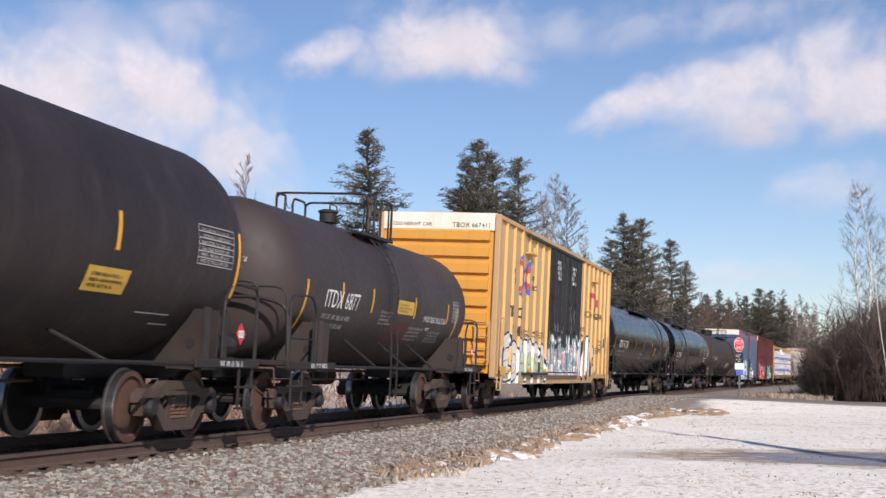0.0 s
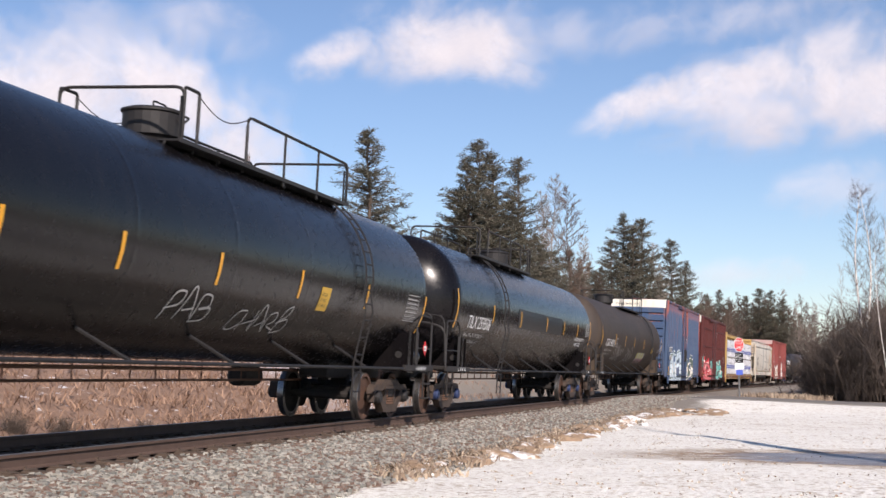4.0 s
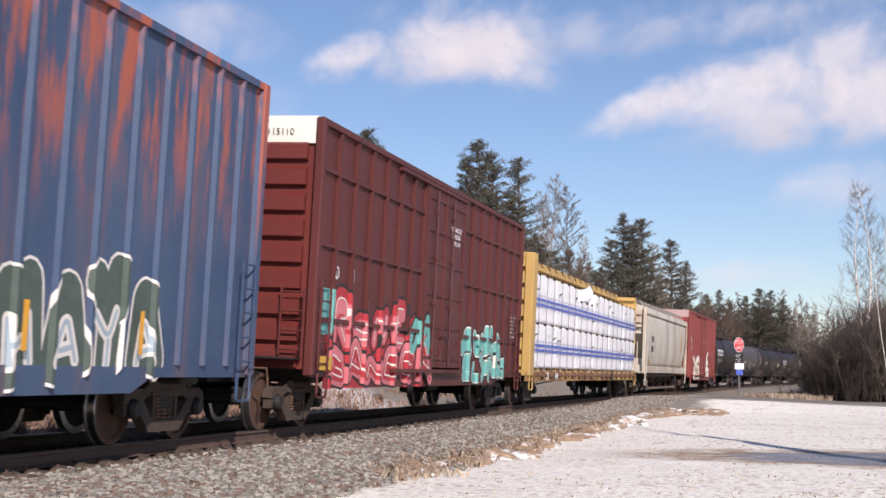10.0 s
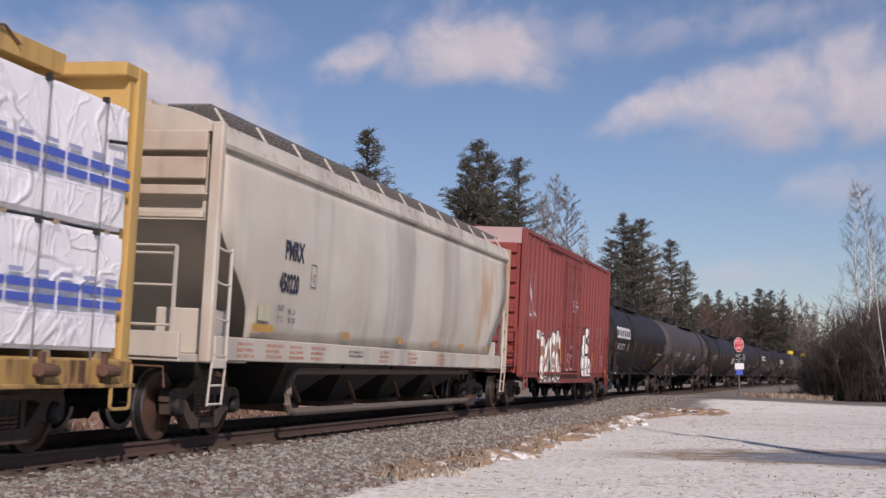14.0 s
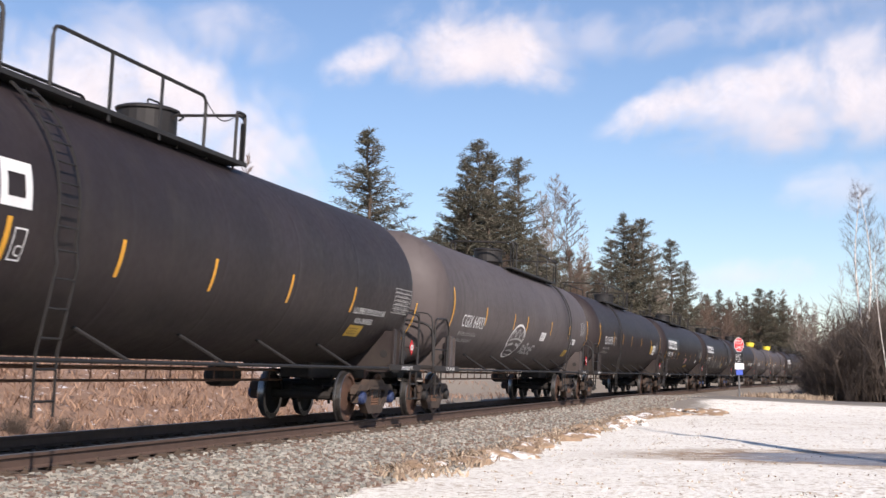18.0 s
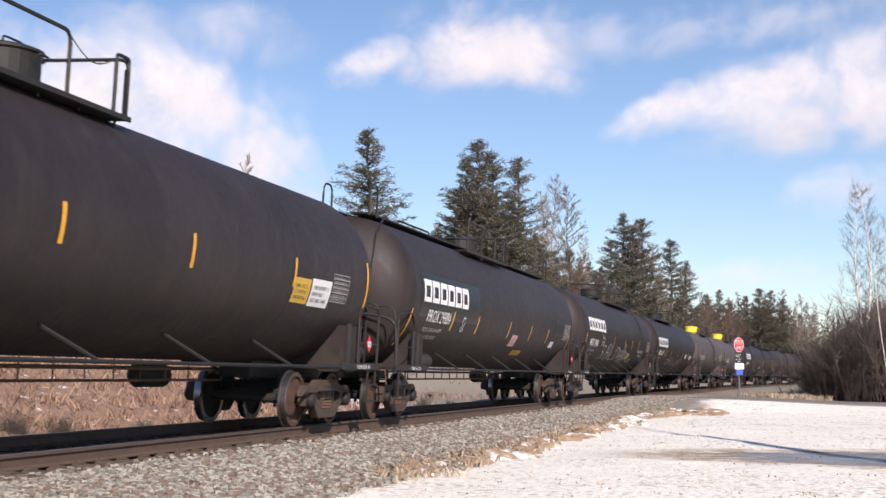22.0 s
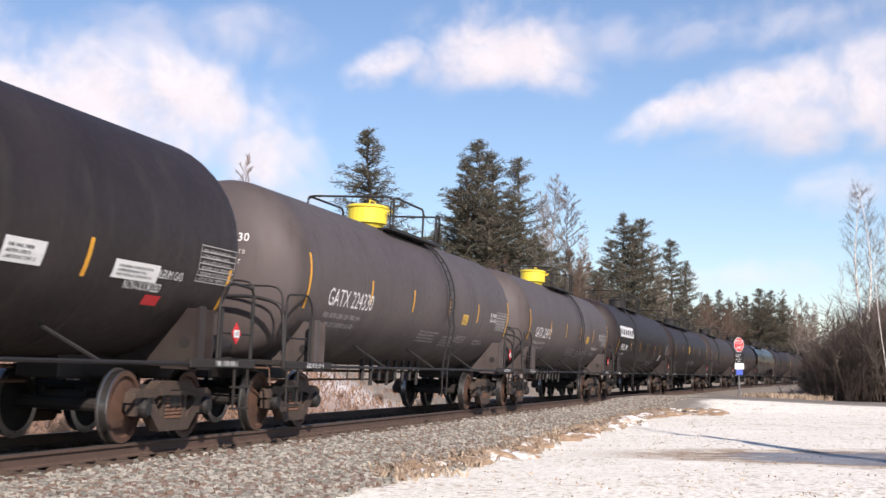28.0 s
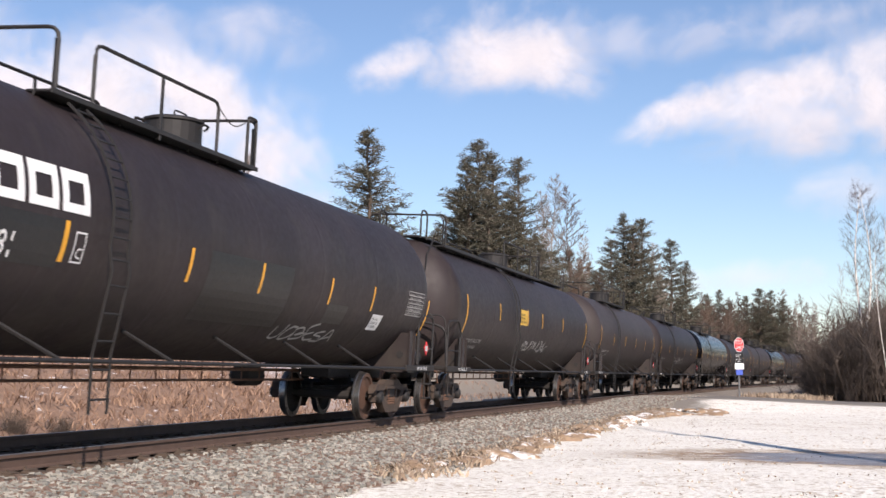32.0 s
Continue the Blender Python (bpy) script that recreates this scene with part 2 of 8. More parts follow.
def stroke(bm, points, w, up=0.0):
    """A flat sprayed line of width w with round ends."""
    path = rounded([Vector((*p, 0)) for p in points], 0.3, 4)
    pts = [path[0]]
    for p in path[1:]:
        d = (p - pts[-1]).length
        if d < 0.01:
            continue
        n = max(1, int(d / 0.14))
        pts += [pts[-1].lerp(p, i / n) for i in range(1, n + 1)]
    if len(pts) < 2:
        return bm
    dirs = [(pts[min(i + 1, len(pts) - 1)] - pts[max(i - 1, 0)]).normalized() for i in range(len(pts))]
    row = []
    for i, (p, d) in enumerate(zip(pts, dirs)):
        p.z = up + 0.0006 * i / len(pts)
        n = Vector((-d.y, d.x, 0)) * w / 2
        row.append((bm.verts.new((p - n).to_tuple()), bm.verts.new((p + n).to_tuple())))
    for (a, b), (c, d) in zip(row, row[1:]):
        bm.faces.new((a, c, d, b))
    for (a, b), p, d in ((row[0], pts[0], -dirs[0]), (row[-1], pts[-1], dirs[-1])):
        n = Vector((-d.y, d.x, 0)) * w / 2
        fan = [bm.verts.new((p + n * math.cos(t) + d * (w / 2) * math.sin(t)).to_tuple()) for t in [math.pi * k / 6 for k in range(7)]]
        bm.faces.new(fan[::-1])
    return bm


GLYPH = {
    "A": [[(0, 0), (0.42, 1), (0.6, 1), (1, 0)], [(0.22, 0.34), (0.8, 0.34)]], "B": [[(0.1, 0), (0.1, 1), (0.75, 0.98), (0.78, 0.6), (0.15, 0.52)], [(0.2, 0.52), (0.95, 0.5), (0.92, 0.04), (0.1, 0)]],
    "C": [[(0.95, 0.85), (0.5, 1), (0.05, 0.7), (0.1, 0.15), (0.55, 0), (1, 0.2)]], "D": [[(0.08, 0), (0.12, 1), (0.7, 0.95), (0.98, 0.5), (0.7, 0.05), (0.08, 0)]],
    "E": [[(0.95, 1), (0.1, 0.95), (0.08, 0.02), (1, 0)], [(0.1, 0.5), (0.75, 0.52)]], "F": [[(0.95, 1), (0.1, 0.97), (0.12, 0)], [(0.1, 0.5), (0.7, 0.52)]],
    "G": [[(0.95, 0.85), (0.4, 1), (0.05, 0.6), (0.2, 0.05), (0.9, 0.05), (0.92, 0.45), (0.5, 0.42)]], "H": [[(0.1, 1), (0.05, 0)], [(0.9, 1), (0.95, 0)], [(0.1, 0.45), (0.9, 0.52)]],
    "I": [[(0.5, 0), (0.5, 1)]], "K": [[(0.1, 1), (0.08, 0)], [(0.95, 1), (0.15, 0.45), (1, 0)]], "L": [[(0.15, 1), (0.1, 0.03), (0.95, 0)]], "N": [[(0.05, 0), (0.1, 1), (0.9, 0), (0.95, 1)]],
    "O": [[(0.5, 1), (0.05, 0.75), (0.08, 0.15), (0.5, 0), (0.95, 0.2), (0.92, 0.8), (0.5, 1)]], "P": [[(0.1, 0), (0.12, 1), (0.85, 0.95), (0.9, 0.5), (0.15, 0.42)]],
    "R": [[(0.1, 0), (0.12, 1), (0.85, 0.95), (0.85, 0.52), (0.2, 0.45), (0.95, 0)]], "S": [[(0.95, 0.88), (0.4, 1), (0.05, 0.72), (0.9, 0.4), (0.7, 0.02), (0.02, 0.1)]],
    "T": [[(0, 0.95), (1, 1)], [(0.5, 0.97), (0.48, 0)]], "U": [[(0.08, 1), (0.1, 0.2), (0.5, 0), (0.9, 0.2), (0.95, 1)]], "W": [[(0, 1), (0.25, 0), (0.5, 0.7), (0.75, 0), (1, 1)]],
    "Y": [[(0, 1), (0.5, 0.5), (1, 1)], [(0.5, 0.5), (0.45, 0)]], "5": [[(0.9, 1), (0.2, 0.97), (0.15, 0.55), (0.85, 0.5), (0.8, 0.05), (0.05, 0.05)]], "9": [[(0.85, 0.6), (0.2, 0.55), (0.15, 0.95), (0.8, 0.98), (0.85, 0.5), (0.6, 0)]]}


def sprayed(car, word, y0, y1, z0, z1, layers, put, seed=1, label="", sway=0.08, name="graffiti"):
    """Sprayed letters side by side. layers: (width, material, lift, share of the height) from the lowest to the topmost."""
    rng = random.Random(seed)
    w = (y1 - y0) / len(word)
    pad = max(q[0] for q in layers)
    wide_in = max(0.25 * w, w * 1.12 - pad)
    for k, ch in enumerate(word):
        if ch == " ":
            continue
        high = (z1 - z0) * (1 + rng.uniform(-sway, sway))
        tall, lean = max(0.2 * high, high - pad), rng.uniform(-sway, sway)
        bend, drop = rng.uniform(-1, 1) * sway, rng.uniform(0, 0.35) * sway * high
        first = None
        for j, (wide, mat, lift, share) in enumerate(layers):
            for i, line_p in enumerate(GLYPH[ch]):
                pts = []
                for u, v in line_p:
                    u, v = u + bend * (v - 0.5) ** 2 + 0.4 * sway * math.sin(5 * v + seed + k), v + 0.5 * sway * math.sin(4 * u + seed)
                    pts.append(((k + 0.5) * w + (u - 0.5) * wide_in + lean * (v - 0.5) * tall, pad / 2 + drop + min(1.1, max(0.0, v)) * tall * share))
                ob = part(name, put(stroke(bmesh.new(), pts, wide, 0.0007 * i), y0, z0, lift + 0.0006 * (k % 2)), mat, first or car, label if first is None else "")
                first = first or ob


def on_wall(car):
    return lambda bm, y, z, lift: lay(bm, y, z, car, lift)


def on_tank(R, zc):
    return lambda bm, y, z, lift: wrap(bm, y, z, R, zc, lift)


# ---- running gear shared by all cars ----
WHEEL_R, BASE = 0.457, 0.89
ROLLING = []      # wheelsets, with the place of their axle in the truck


def side_frame(bm):
    """A cast side frame in the y, z plane, about 0.14 m thick, with its window and jaws."""
    m = SIDE.copy()
    m.translation = (-0.07, 0, 0)
    top = [(-1.13, 0.52), (-1.1, 0.64), (-0.95, 0.7), (-0.62, 0.69), (-0.42, 0.79), (0.42, 0.79), (0.62, 0.69), (0.95, 0.7), (1.1, 0.64),
           (1.13, 0.52), (0.78, 0.5), (0.6, 0.56), (0.4, 0.63), (-0.4, 0.63), (-0.6, 0.56), (-0.78, 0.5)]
    low = [(-0.8, 0.5), (-0.62, 0.56), (-0.34, 0.3), (0.34, 0.3), (0.62, 0.56), (0.8, 0.5), (0.66, 0.36), (0.42, 0.15), (-0.42, 0.15), (-0.66, 0.36)]
    plate(bm, top, m, 0.15), plate(bm, low, m, 0.15)
    for y in (-0.34, 0.27):
        box(bm, -0.06, 0.07, y, y + 0.08, 0.28, 0.66)
    for y in (-BASE, BASE):
        for d in (-0.2, 0.13):
            box(bm, -0.06, 0.07, y + d, y + d + 0.07, 0.36, 0.6)
    box(bm, -0.1, 0.1, -0.42, 0.42, 0.6, 0.66)


def spring_group(bm):
    """Three coil springs side by side between seat and bolster."""
    for y in (-0.17, 0.0, 0.17):
        for i in range(6):
            turned(bm, [(-0.016, 0.05), (-0.016, 0.082), (0.016, 0.082), (0.016, 0.05), (-0.016, 0.05)], 10,
                   Matrix.Translation((0.0, y, 0.33 + i * 0.048)) @ pose(0, 0, 0, 90 + 7, 0, 0))


def wheelset_mesh():
    if "wheelset" in KEPT:
        return KEPT["wheelset"]
    bm = bmesh.new()
    m = Matrix.Rotation(radians(-90), 4, "Z")       # y axis of the turning to x
    prof = [(0.0, 0.075), (0.06, 0.1), (0.085, 0.1), (0.085, 0.14), (0.03, 0.25), (0.03, 0.37), (0.07, 0.385), (0.07, WHEEL_R - 0.012)]
    tread = [(0.07, WHEEL_R - 0.012), (0.06, WHEEL_R), (-0.035, WHEEL_R + 0.004), (-0.045, WHEEL_R + 0.028), (-0.07, WHEEL_R + 0.026), (-0.072, 0.39)]
    back = [(-0.072, 0.39), (-0.03, 0.36), (-0.02, 0.2), (-0.06, 0.12), (-0.06, 0.075)]
    for sign in (1, -1):
        place = Matrix.Translation((sign * 0.753, 0, 0)) @ (Matrix.Identity(4) if sign > 0 else Matrix.Rotation(math.pi, 4, "Z")) @ m
        for k, p in enumerate((prof, tread, back)):
            n0 = len(bm.faces)
            turned(bm, p, 28, place)
            bm.faces.ensure_lookup_table()
            for f in bm.faces[n0:]:
                f.material_index = k
    n0 = len(bm.faces)
    turned(bm, [(-0.98, 0.0), (-0.98, 0.07), (-0.68, 0.085), (0.68, 0.085), (0.98, 0.07), (0.98, 0.0)], 10, m)
    bm.faces.ensure_lookup_table()
    for f in bm.faces[n0:]:
        f.material_index = 2
    bmesh.ops.recalc_face_normals(bm, faces=bm.faces[:])
    me = bpy.data.meshes.new("wheelset")
    bm.to_mesh(me)
    bm.free()
    for m in (WHEELFACE, TREAD, WHEELBACK):
        me.materials.append(m)
    me.shade_smooth()
    me.set_sharp_from_angle(angle=radians(35))
    KEPT["wheelset"] = me
    return me


def truck(car, y, cap=IRON):
    """A two-axle truck under a car, with its wheelsets as moving pieces."""
    def bolster(bm):
        soft_box(bm, -1.08, 1.08, -0.2, 0.2, 0.42, 0.72, 0.04)
        turned(bm, [(0, 0.0), (0, 0.2), (0.16, 0.2), (0.16, 0)], 16, Matrix.Translation((0, 0, 0.7)) @ pose(0, 0, 0, 90))
    t = part("truck", kept("bolster", bolster), FRAME, car)
    t.location.y = y
    for x in (1.0, -1.0):
        part("side_frame", kept("side_frame", side_frame), TRUCKMAT, t).location.x = x
        part("spring", kept("spring_group", spring_group), RUST, t).location.x = x
        for d in (-BASE, BASE):
            def cup(bm):
                turned(bm, [(-0.12, 0.09), (-0.12, 0.13), (0.06, 0.125), (0.1, 0.09), (0.1, 0.0)], 14, Matrix.Rotation(radians(-90), 4, "Z"))
            b = part("bearing_cap", kept("cap" + cap.name, cup), cap, t)
            b.location = (x + (0.06 if x > 0 else -0.06), d, WHEEL_R)
            b.rotation_euler.z = 0 if x > 0 else math.pi
    for d in (-BASE, BASE):
        w = part("wheelset", wheelset_mesh(), None, t)
        w.location = (0, d, WHEEL_R)
        ROLLING.append((w, d))
    def beams(bm):
        for s in (-1, 1):
            pipe(bm, [(-0.7, s * 0.36, 0.4), (0.7, s * 0.36, 0.4)], 0.045)
            for x in (-0.75, 0.75):
                soft_box(bm, x - 0.05, x + 0.05, s * 0.39 - 0.04, s * 0.39 + 0.04, 0.3, 0.55, 0.01)
    part("brake_beam", kept("brake_beam", beams), FRAME, t)
    def rigging(bm):
        soft_box(bm, -0.5, 0.5, -0.75, -0.35, 0.5, 0.62, 0.02)
        soft_box(bm, -0.5, 0.5, 0.35, 0.75, 0.5, 0.62, 0.02)
        for x in (-0.3, 0.3):
            pipe(bm, [(x, -0.95, 0.62), (x, 0.95, 0.62)], 0.035, 5)
            pipe(bm, [(x, -0.5, 0.3), (x, -0.42, 0.85)], 0.03, 5)
            pipe(bm, [(x, 0.5, 0.3), (x, 0.42, 0.85)], 0.03, 5)
    part("brake_rigging", kept("rigging", rigging), FRAME, t)
    return t


def coupler(car, L, end):
    def shape(bm):
        soft_box(bm, -0.07, 0.07, 0.0, 0.85, 0.78, 0.95, 0.02)
        soft_box(bm, -0.16, 0.13, -0.12, 0.1, 0.72, 1.0, 0.04)
        pipe(bm, rounded([(0.1, 0.2, 0.9), (0.16, 0.05, 0.62), (0.1, -0.1, 0.5), (0.0, -0.16, 0.55)], 0.1), 0.028, 6)
        pipe(bm, [(0.12, 0.5, 1.0), (0.7, 0.5, 0.98), (1.25, 0.52, 0.98), (1.28, 0.52, 0.72)], 0.016, 5)
    c = part("coupler", kept("coupler", shape), RUST, car)
    c.location.y = end * (L / 2 - 0.06)
    c.rotation_euler.z = 0 if end < 0 else math.pi
    return c


def car_root(name, L, label):
    ob = new(name)
    ob.empty_display_size = 0.3
    return tagged(ob, label, "railcar", "cars of the freight train")


def ladder(bm, x, y0, y1, z0, z1, rungs, r=0.016, out=0.0):
    for y in (y0, y1):
        pipe(bm, [(x, y, z0), (x, y, z1)], r, 5)
    for i in range(rungs):
        z = z0 + (z1 - z0) * (i + 0.5) / rungs
        pipe(bm, [(x + out, y0, z), (x + out, y1, z)], r * 0.8, 5)
    return bm


def placard(parent, x, y, z, face="side"):
    m = SIDE.copy()
    m.translation = (x, y, z)
    r = 0.15
    bm = plate(bmesh.new(), [(-r, 0), (0, -r), (r, 0), (0, r)], m, 0.012)
    p = part("placard", bm, REDSIGN, parent, "red diamond hazard placard")
    b = letters("1075", 0.055)
    part("placard_number", flat(b, x + 0.016, y - 0.085, z - 0.028), BLACK, p)
    part("placard_band", plate(bmesh.new(), [(-0.09, -0.05), (0.09, -0.05), (0.09, 0.05), (-0.09, 0.05)], m @ Matrix.Translation((0, 0, 0.013)), 0.001), WHITE, p)
    return p


# ---- tank cars ----
def tank_car(label, L, R=1.52, zc=2.56, paintwork=None, stripes=(), number="", num_at=(-8.0, 2.03), num_w=2.0, num_size=0.28, mark=None,
             dome=IRON, dome_y=0.2, cross=None, span=(-0.5, 1.5), ladder_y=None, table=None, gas=None, stickers=(), scrawl=(),
             side_pipe=True, placards=True, tags=(), bottles=(1,), words=(), blocks=(), dome_r=0.42, caps=IRON, gap=0.8, hoses=False, top_walk=False, boxed=None, shift=0.0):
    """Markings and fittings lie at y along the car, less shift."""
    stripes = [(y - shift, z, h) for y, z, h in stripes]
    stickers = [(k, y - shift, *rest) for k, y, *rest in stickers]
    scrawl = [(y - shift, *rest) for y, *rest in scrawl]
    words = [(w, a - shift, *rest) for w, a, *rest in words]
    blocks = [(a - shift, *rest) for a, *rest in blocks]
    tags = [(w, a - shift, b - shift, *rest) for w, a, b, *rest in tags]
    num_at, span = (num_at[0] - shift, num_at[1]), (span[0] - shift, span[1] - shift)
    table, gas, boxed = [v and (v[0] - shift, *v[1:]) for v in (table, gas, boxed)]
    cross, ladder_y = [v if v is None else v - shift for v in (cross, ladder_y)]
    dome_y -= shift
    car = car_root("tank_car", L, label)
    T = L - 2 * gap                  # length of the vessel
    h, tc = 0.72, L / 2 - 2.15
    cyl = T / 2 - h
    paintwork = paintwork or TANK_GREY
    key = (round(L, 2), round(R, 2), round(zc, 2), gap)

    def vessel(bm):
        prof = [(-T / 2, 0.0)]
        for i in range(1, 9):
            a = i / 8 * math.pi / 2
            prof.append((-cyl - h * math.cos(a), R * math.sin(a)))
        for f in (-0.62, -0.3, 0.0, 0.3, 0.62):
            y = f * cyl
            prof += [(y - 0.1, R), (y - 0.03, R), (y - 0.015, R + 0.0018), (y + 0.015, R + 0.0018), (y + 0.03, R), (y + 0.1, R)]
        prof.insert(9, (-cyl + 0.1, R))
        prof += [(cyl - 0.1, R)] + [(-y, r) for y, r in reversed(prof[:9])]
        turned(bm, prof, 48, Matrix.Translation((0, 0, zc)))
        bmesh.ops.recalc_face_normals(bm, faces=bm.faces[:])
    me = kept(("vessel", key, paintwork.name), vessel)
    shell = smooth(part("tank", me, paintwork, car), 50)

    bottom = zc - R

    def sill(bm):
        soft_box(bm, -0.3, 0.3, -(L / 2 - 0.55), -(tc - 1.6), 0.78, 1.12, 0.03)
    for s in (-1, 1):
        part("stub_sill", kept(("sill", key), sill), FRAME, car).rotation_euler.z = 0 if s < 0 else math.pi

    def saddle(bm):
        # bolster plate that carries the vessel, with a gusset on either side
        zw = 1.74
        xw = math.sqrt(max(0.5, R * R - (zc - zw) ** 2)) - 0.01
        arc = [(R * math.cos(v), zc + R * math.sin(v)) for v in [radians(d) for d in range(-150, -29, 10)]]
        o = [(-1.45, 0.98), (-1.45, zw), (-xw, zw)] + [(x, z) for x, z in arc if abs(x) < xw - 0.03] + [(xw, zw), (1.45, zw), (1.45, 0.98)]
        for y in (-0.24, 0.2):
            m = Matrix(((1, 0, 0, 0), (0, 0, 1, y), (0, 1, 0, 0), (0, 0, 0, 1)))
            plate(bm, o, m, 0.04)
        for s in (-1, 1):
            box(bm, s * 1.46 - 0.015, s * 1.46 + 0.015, -0.27, -0.08, 0.98, zw + 0.03)
            box(bm, s * 1.2 - 0.25, s * 1.2 + 0.25, -0.24, 0.24, 0.95, 1.0)
    for s in (-1, 1):
        part("saddle", kept(("saddle", key), saddle), paintwork, car).location.y = s * tc

    def eye(bm):
        turned(bm, [(-0.005, 0.0), (-0.005, 0.07), (0.005, 0.07), (0.005, 0.0)], 14)
    for s in (-1, 1):
        for x in (-1.27, 1.27):
            part("lifting_hole", kept("lifting_hole", eye), IRON, car).location = (x, s * tc - 0.246, 1.3)
    # end platform with its handrail loops
    def deck(bm):
        soft_box(bm, -1.48, 1.48, -0.45, 0.55, 1.02, 1.1, 0.015)
        for x in (-1.47, 1.47):
            soft_box(bm, x - 0.03, x + 0.03, -0.5, 1.6, 0.98, 1.1, 0.012)
    def loops(bm):
        # flat upright posts, a bent grab rail round the head and a hose below it
        for x in (-1.45, 1.45):
            for y, z in ((-0.4, 2.0), (0.62, 1.78)):
                soft_box(bm, x - 0.012, x + 0.012, y - 0.03, y + 0.03, 1.08, z, 0.006)
            pipe(bm, rounded([(x, -0.42, 1.1), (x, -0.42, 2.1), (x, 0.5, 2.14), (x, 0.72, 1.9), (x, 0.72, 1.12)], 0.16), 0.02, 6)
            pipe(bm, [(x, -0.4, 1.45), (x, 0.66, 1.45)], 0.014, 5)
        pipe(bm, rounded([(-1.45, -0.44, 1.1), (-1.45, -0.44, 2.22), (1.38, -0.44, 2.22), (1.45, -0.44, 1.1)], 0.2), 0.017, 6)
        pipe(bm, rounded([(-1.1, -0.42, 2.16), (-0.2, -0.42, 2.02), (0.9, -0.42, 2.06), (1.4, -0.42, 1.95), (1.44, -0.42, 1.2)], 0.2), 0.032, 6)
        soft_box(bm, -0.25, 0.1, -0.46, -0.38, 1.98, 2.12, 0.01)
    def steps(bm):
        x = 1.47
        for y in (-0.3, 0.15):
            pipe(bm, [(x, y, 1.05), (x, y, 0.42)], 0.02, 5)
        for z in (0.43, 0.72):
            soft_box(bm, x - 0.05, x + 0.05, -0.32, 0.17, z - 0.015, z + 0.015, 0.005)
    for s in (-1, 1):
        place = Matrix.Translation((0, s * (L / 2 - 1.05), 0)) @ (Matrix.Identity(4) if s < 0 else pose(0, 0, 0, 0, 0, 180))
        for name, fn in (("end_platform", deck), ("handrail", loops), ("step_iron", steps)):
            part(name, kept((name, key), fn), IRON if name == "handrail" else FRAME, car).matrix_basis = place
        part("step_iron", kept(("step_iron", key), steps), FRAME, car).matrix_basis = place @ Matrix.Diagonal((-1, 1, 1, 1))
    for y in (-L / 2 + 1.5, L / 2 - 1.9):
        part("stencil", flat(bars(1, 0.75, 0.12, 3, int(L * 7), 0.0), 1.505, y, 1.005), WHITE, car)
    if side_pipe:
        def run(bm):
            for x in (-1.46, 1.46):
                pipe(bm, [(x, -tc + 0.5, 1.03), (x, tc - 0.5, 1.03)], 0.028, 6)
        part("side_rail", kept(("run", key), run), IRON, car)
        def strut(bm):
            pipe(bm, [(1.46, 0.0, 1.03), (0.98, -0.5, zc - math.sqrt(R * R - 0.98 ** 2))], 0.026, 6)
        n = 5 if L > 19 else 3
        for i in range(n):
            for side in (1, -1):
                st = part("strut", kept(("strut", key), strut), IRON, car)
                st.matrix_basis = Matrix.Translation((0, (i - (n - 1) / 2) * (2 * tc - 3.2) / n + 0.25, 0)) @ Matrix.Diagonal((side, 1, 1, 1))
    def brake_line(bm):
        pipe(bm, [(-0.4, -tc + 1.2, 0.72), (-0.4, tc - 1.2, 0.72)], 0.022, 5)
        pipe(bm, [(-0.4, -tc + 1.2, 0.9), (-0.4, tc - 1.2, 0.9)], 0.03, 5)
        k = int(tc)
        for i in range(-k, k + 1):
            pipe(bm, [(-0.4, i * 0.8, 0.7), (-0.4, i * 0.8, bottom + 0.1)], 0.014, 4)
    part("brake_pipe", kept(("brake_line", key), brake_line), RUST, car)
    def reservoir(bm):
        turned(bm, [(-0.45, 0.0), (-0.45, 0.12), (-0.38, 0.19), (0.38, 0.19), (0.45, 0.12), (0.45, 0.0)], 14, Matrix.Translation((-0.75, tc - 3.1, 0.78)))
    part("air_reservoir", kept(("reservoir", key), reservoir), FRAME, car)
    for s in (-1, 1):
        truck(car, s * tc, caps)
        coupler(car, L, s)

    top = zc + R
    # manway housing, platform and its railing on top of the vessel
    d = dome_y
    def housing(bm):
        r, h = dome_r, 0.34 if dome_r > 0.3 else 0.2
        turned(bm, [(-0.12, r * 0.7), (0.0, r - 0.06), (0.03, r), (h, r), (h + 0.02, r + 0.03), (h + 0.05, r + 0.03), (h + 0.08, r - 0.05), (h + 0.08, 0.0)], 22,
               Matrix.Translation((0, d, top + 0.05)) @ pose(0, 0, 0, 90, 0, 0))
        pipe(bm, rounded([(r + 0.02, d - 0.1, top + h - 0.04), (r + 0.1, d - 0.1, top + h + 0.02), (r + 0.1, d + 0.1, top + h + 0.02), (r + 0.02, d + 0.1, top + h - 0.04)], 0.04), 0.018, 5)
        pipe(bm, rounded([(0.1, d - 0.2, top + h + 0.12), (0.1, d - 0.2, top + h + 0.22), (0.1, d + 0.2, top + h + 0.22), (0.1, d + 0.2, top + h + 0.12)], 0.05), 0.015, 5)
    part("dome_housing", kept(("dome", key, dome.name, d, dome_r), housing), dome, car, "yellow dome housing" if dome is YELLOWDOME else "")
    w = 0.78
    zp = zc + math.sqrt(R * R - w * w) + 0.1
    g0, g1 = min(span[0], d - 0.6) - 0.1, max(span[1], d + 0.6) + 0.1
    if cross is not None:
        g0 = min(g0, cross - 0.1)
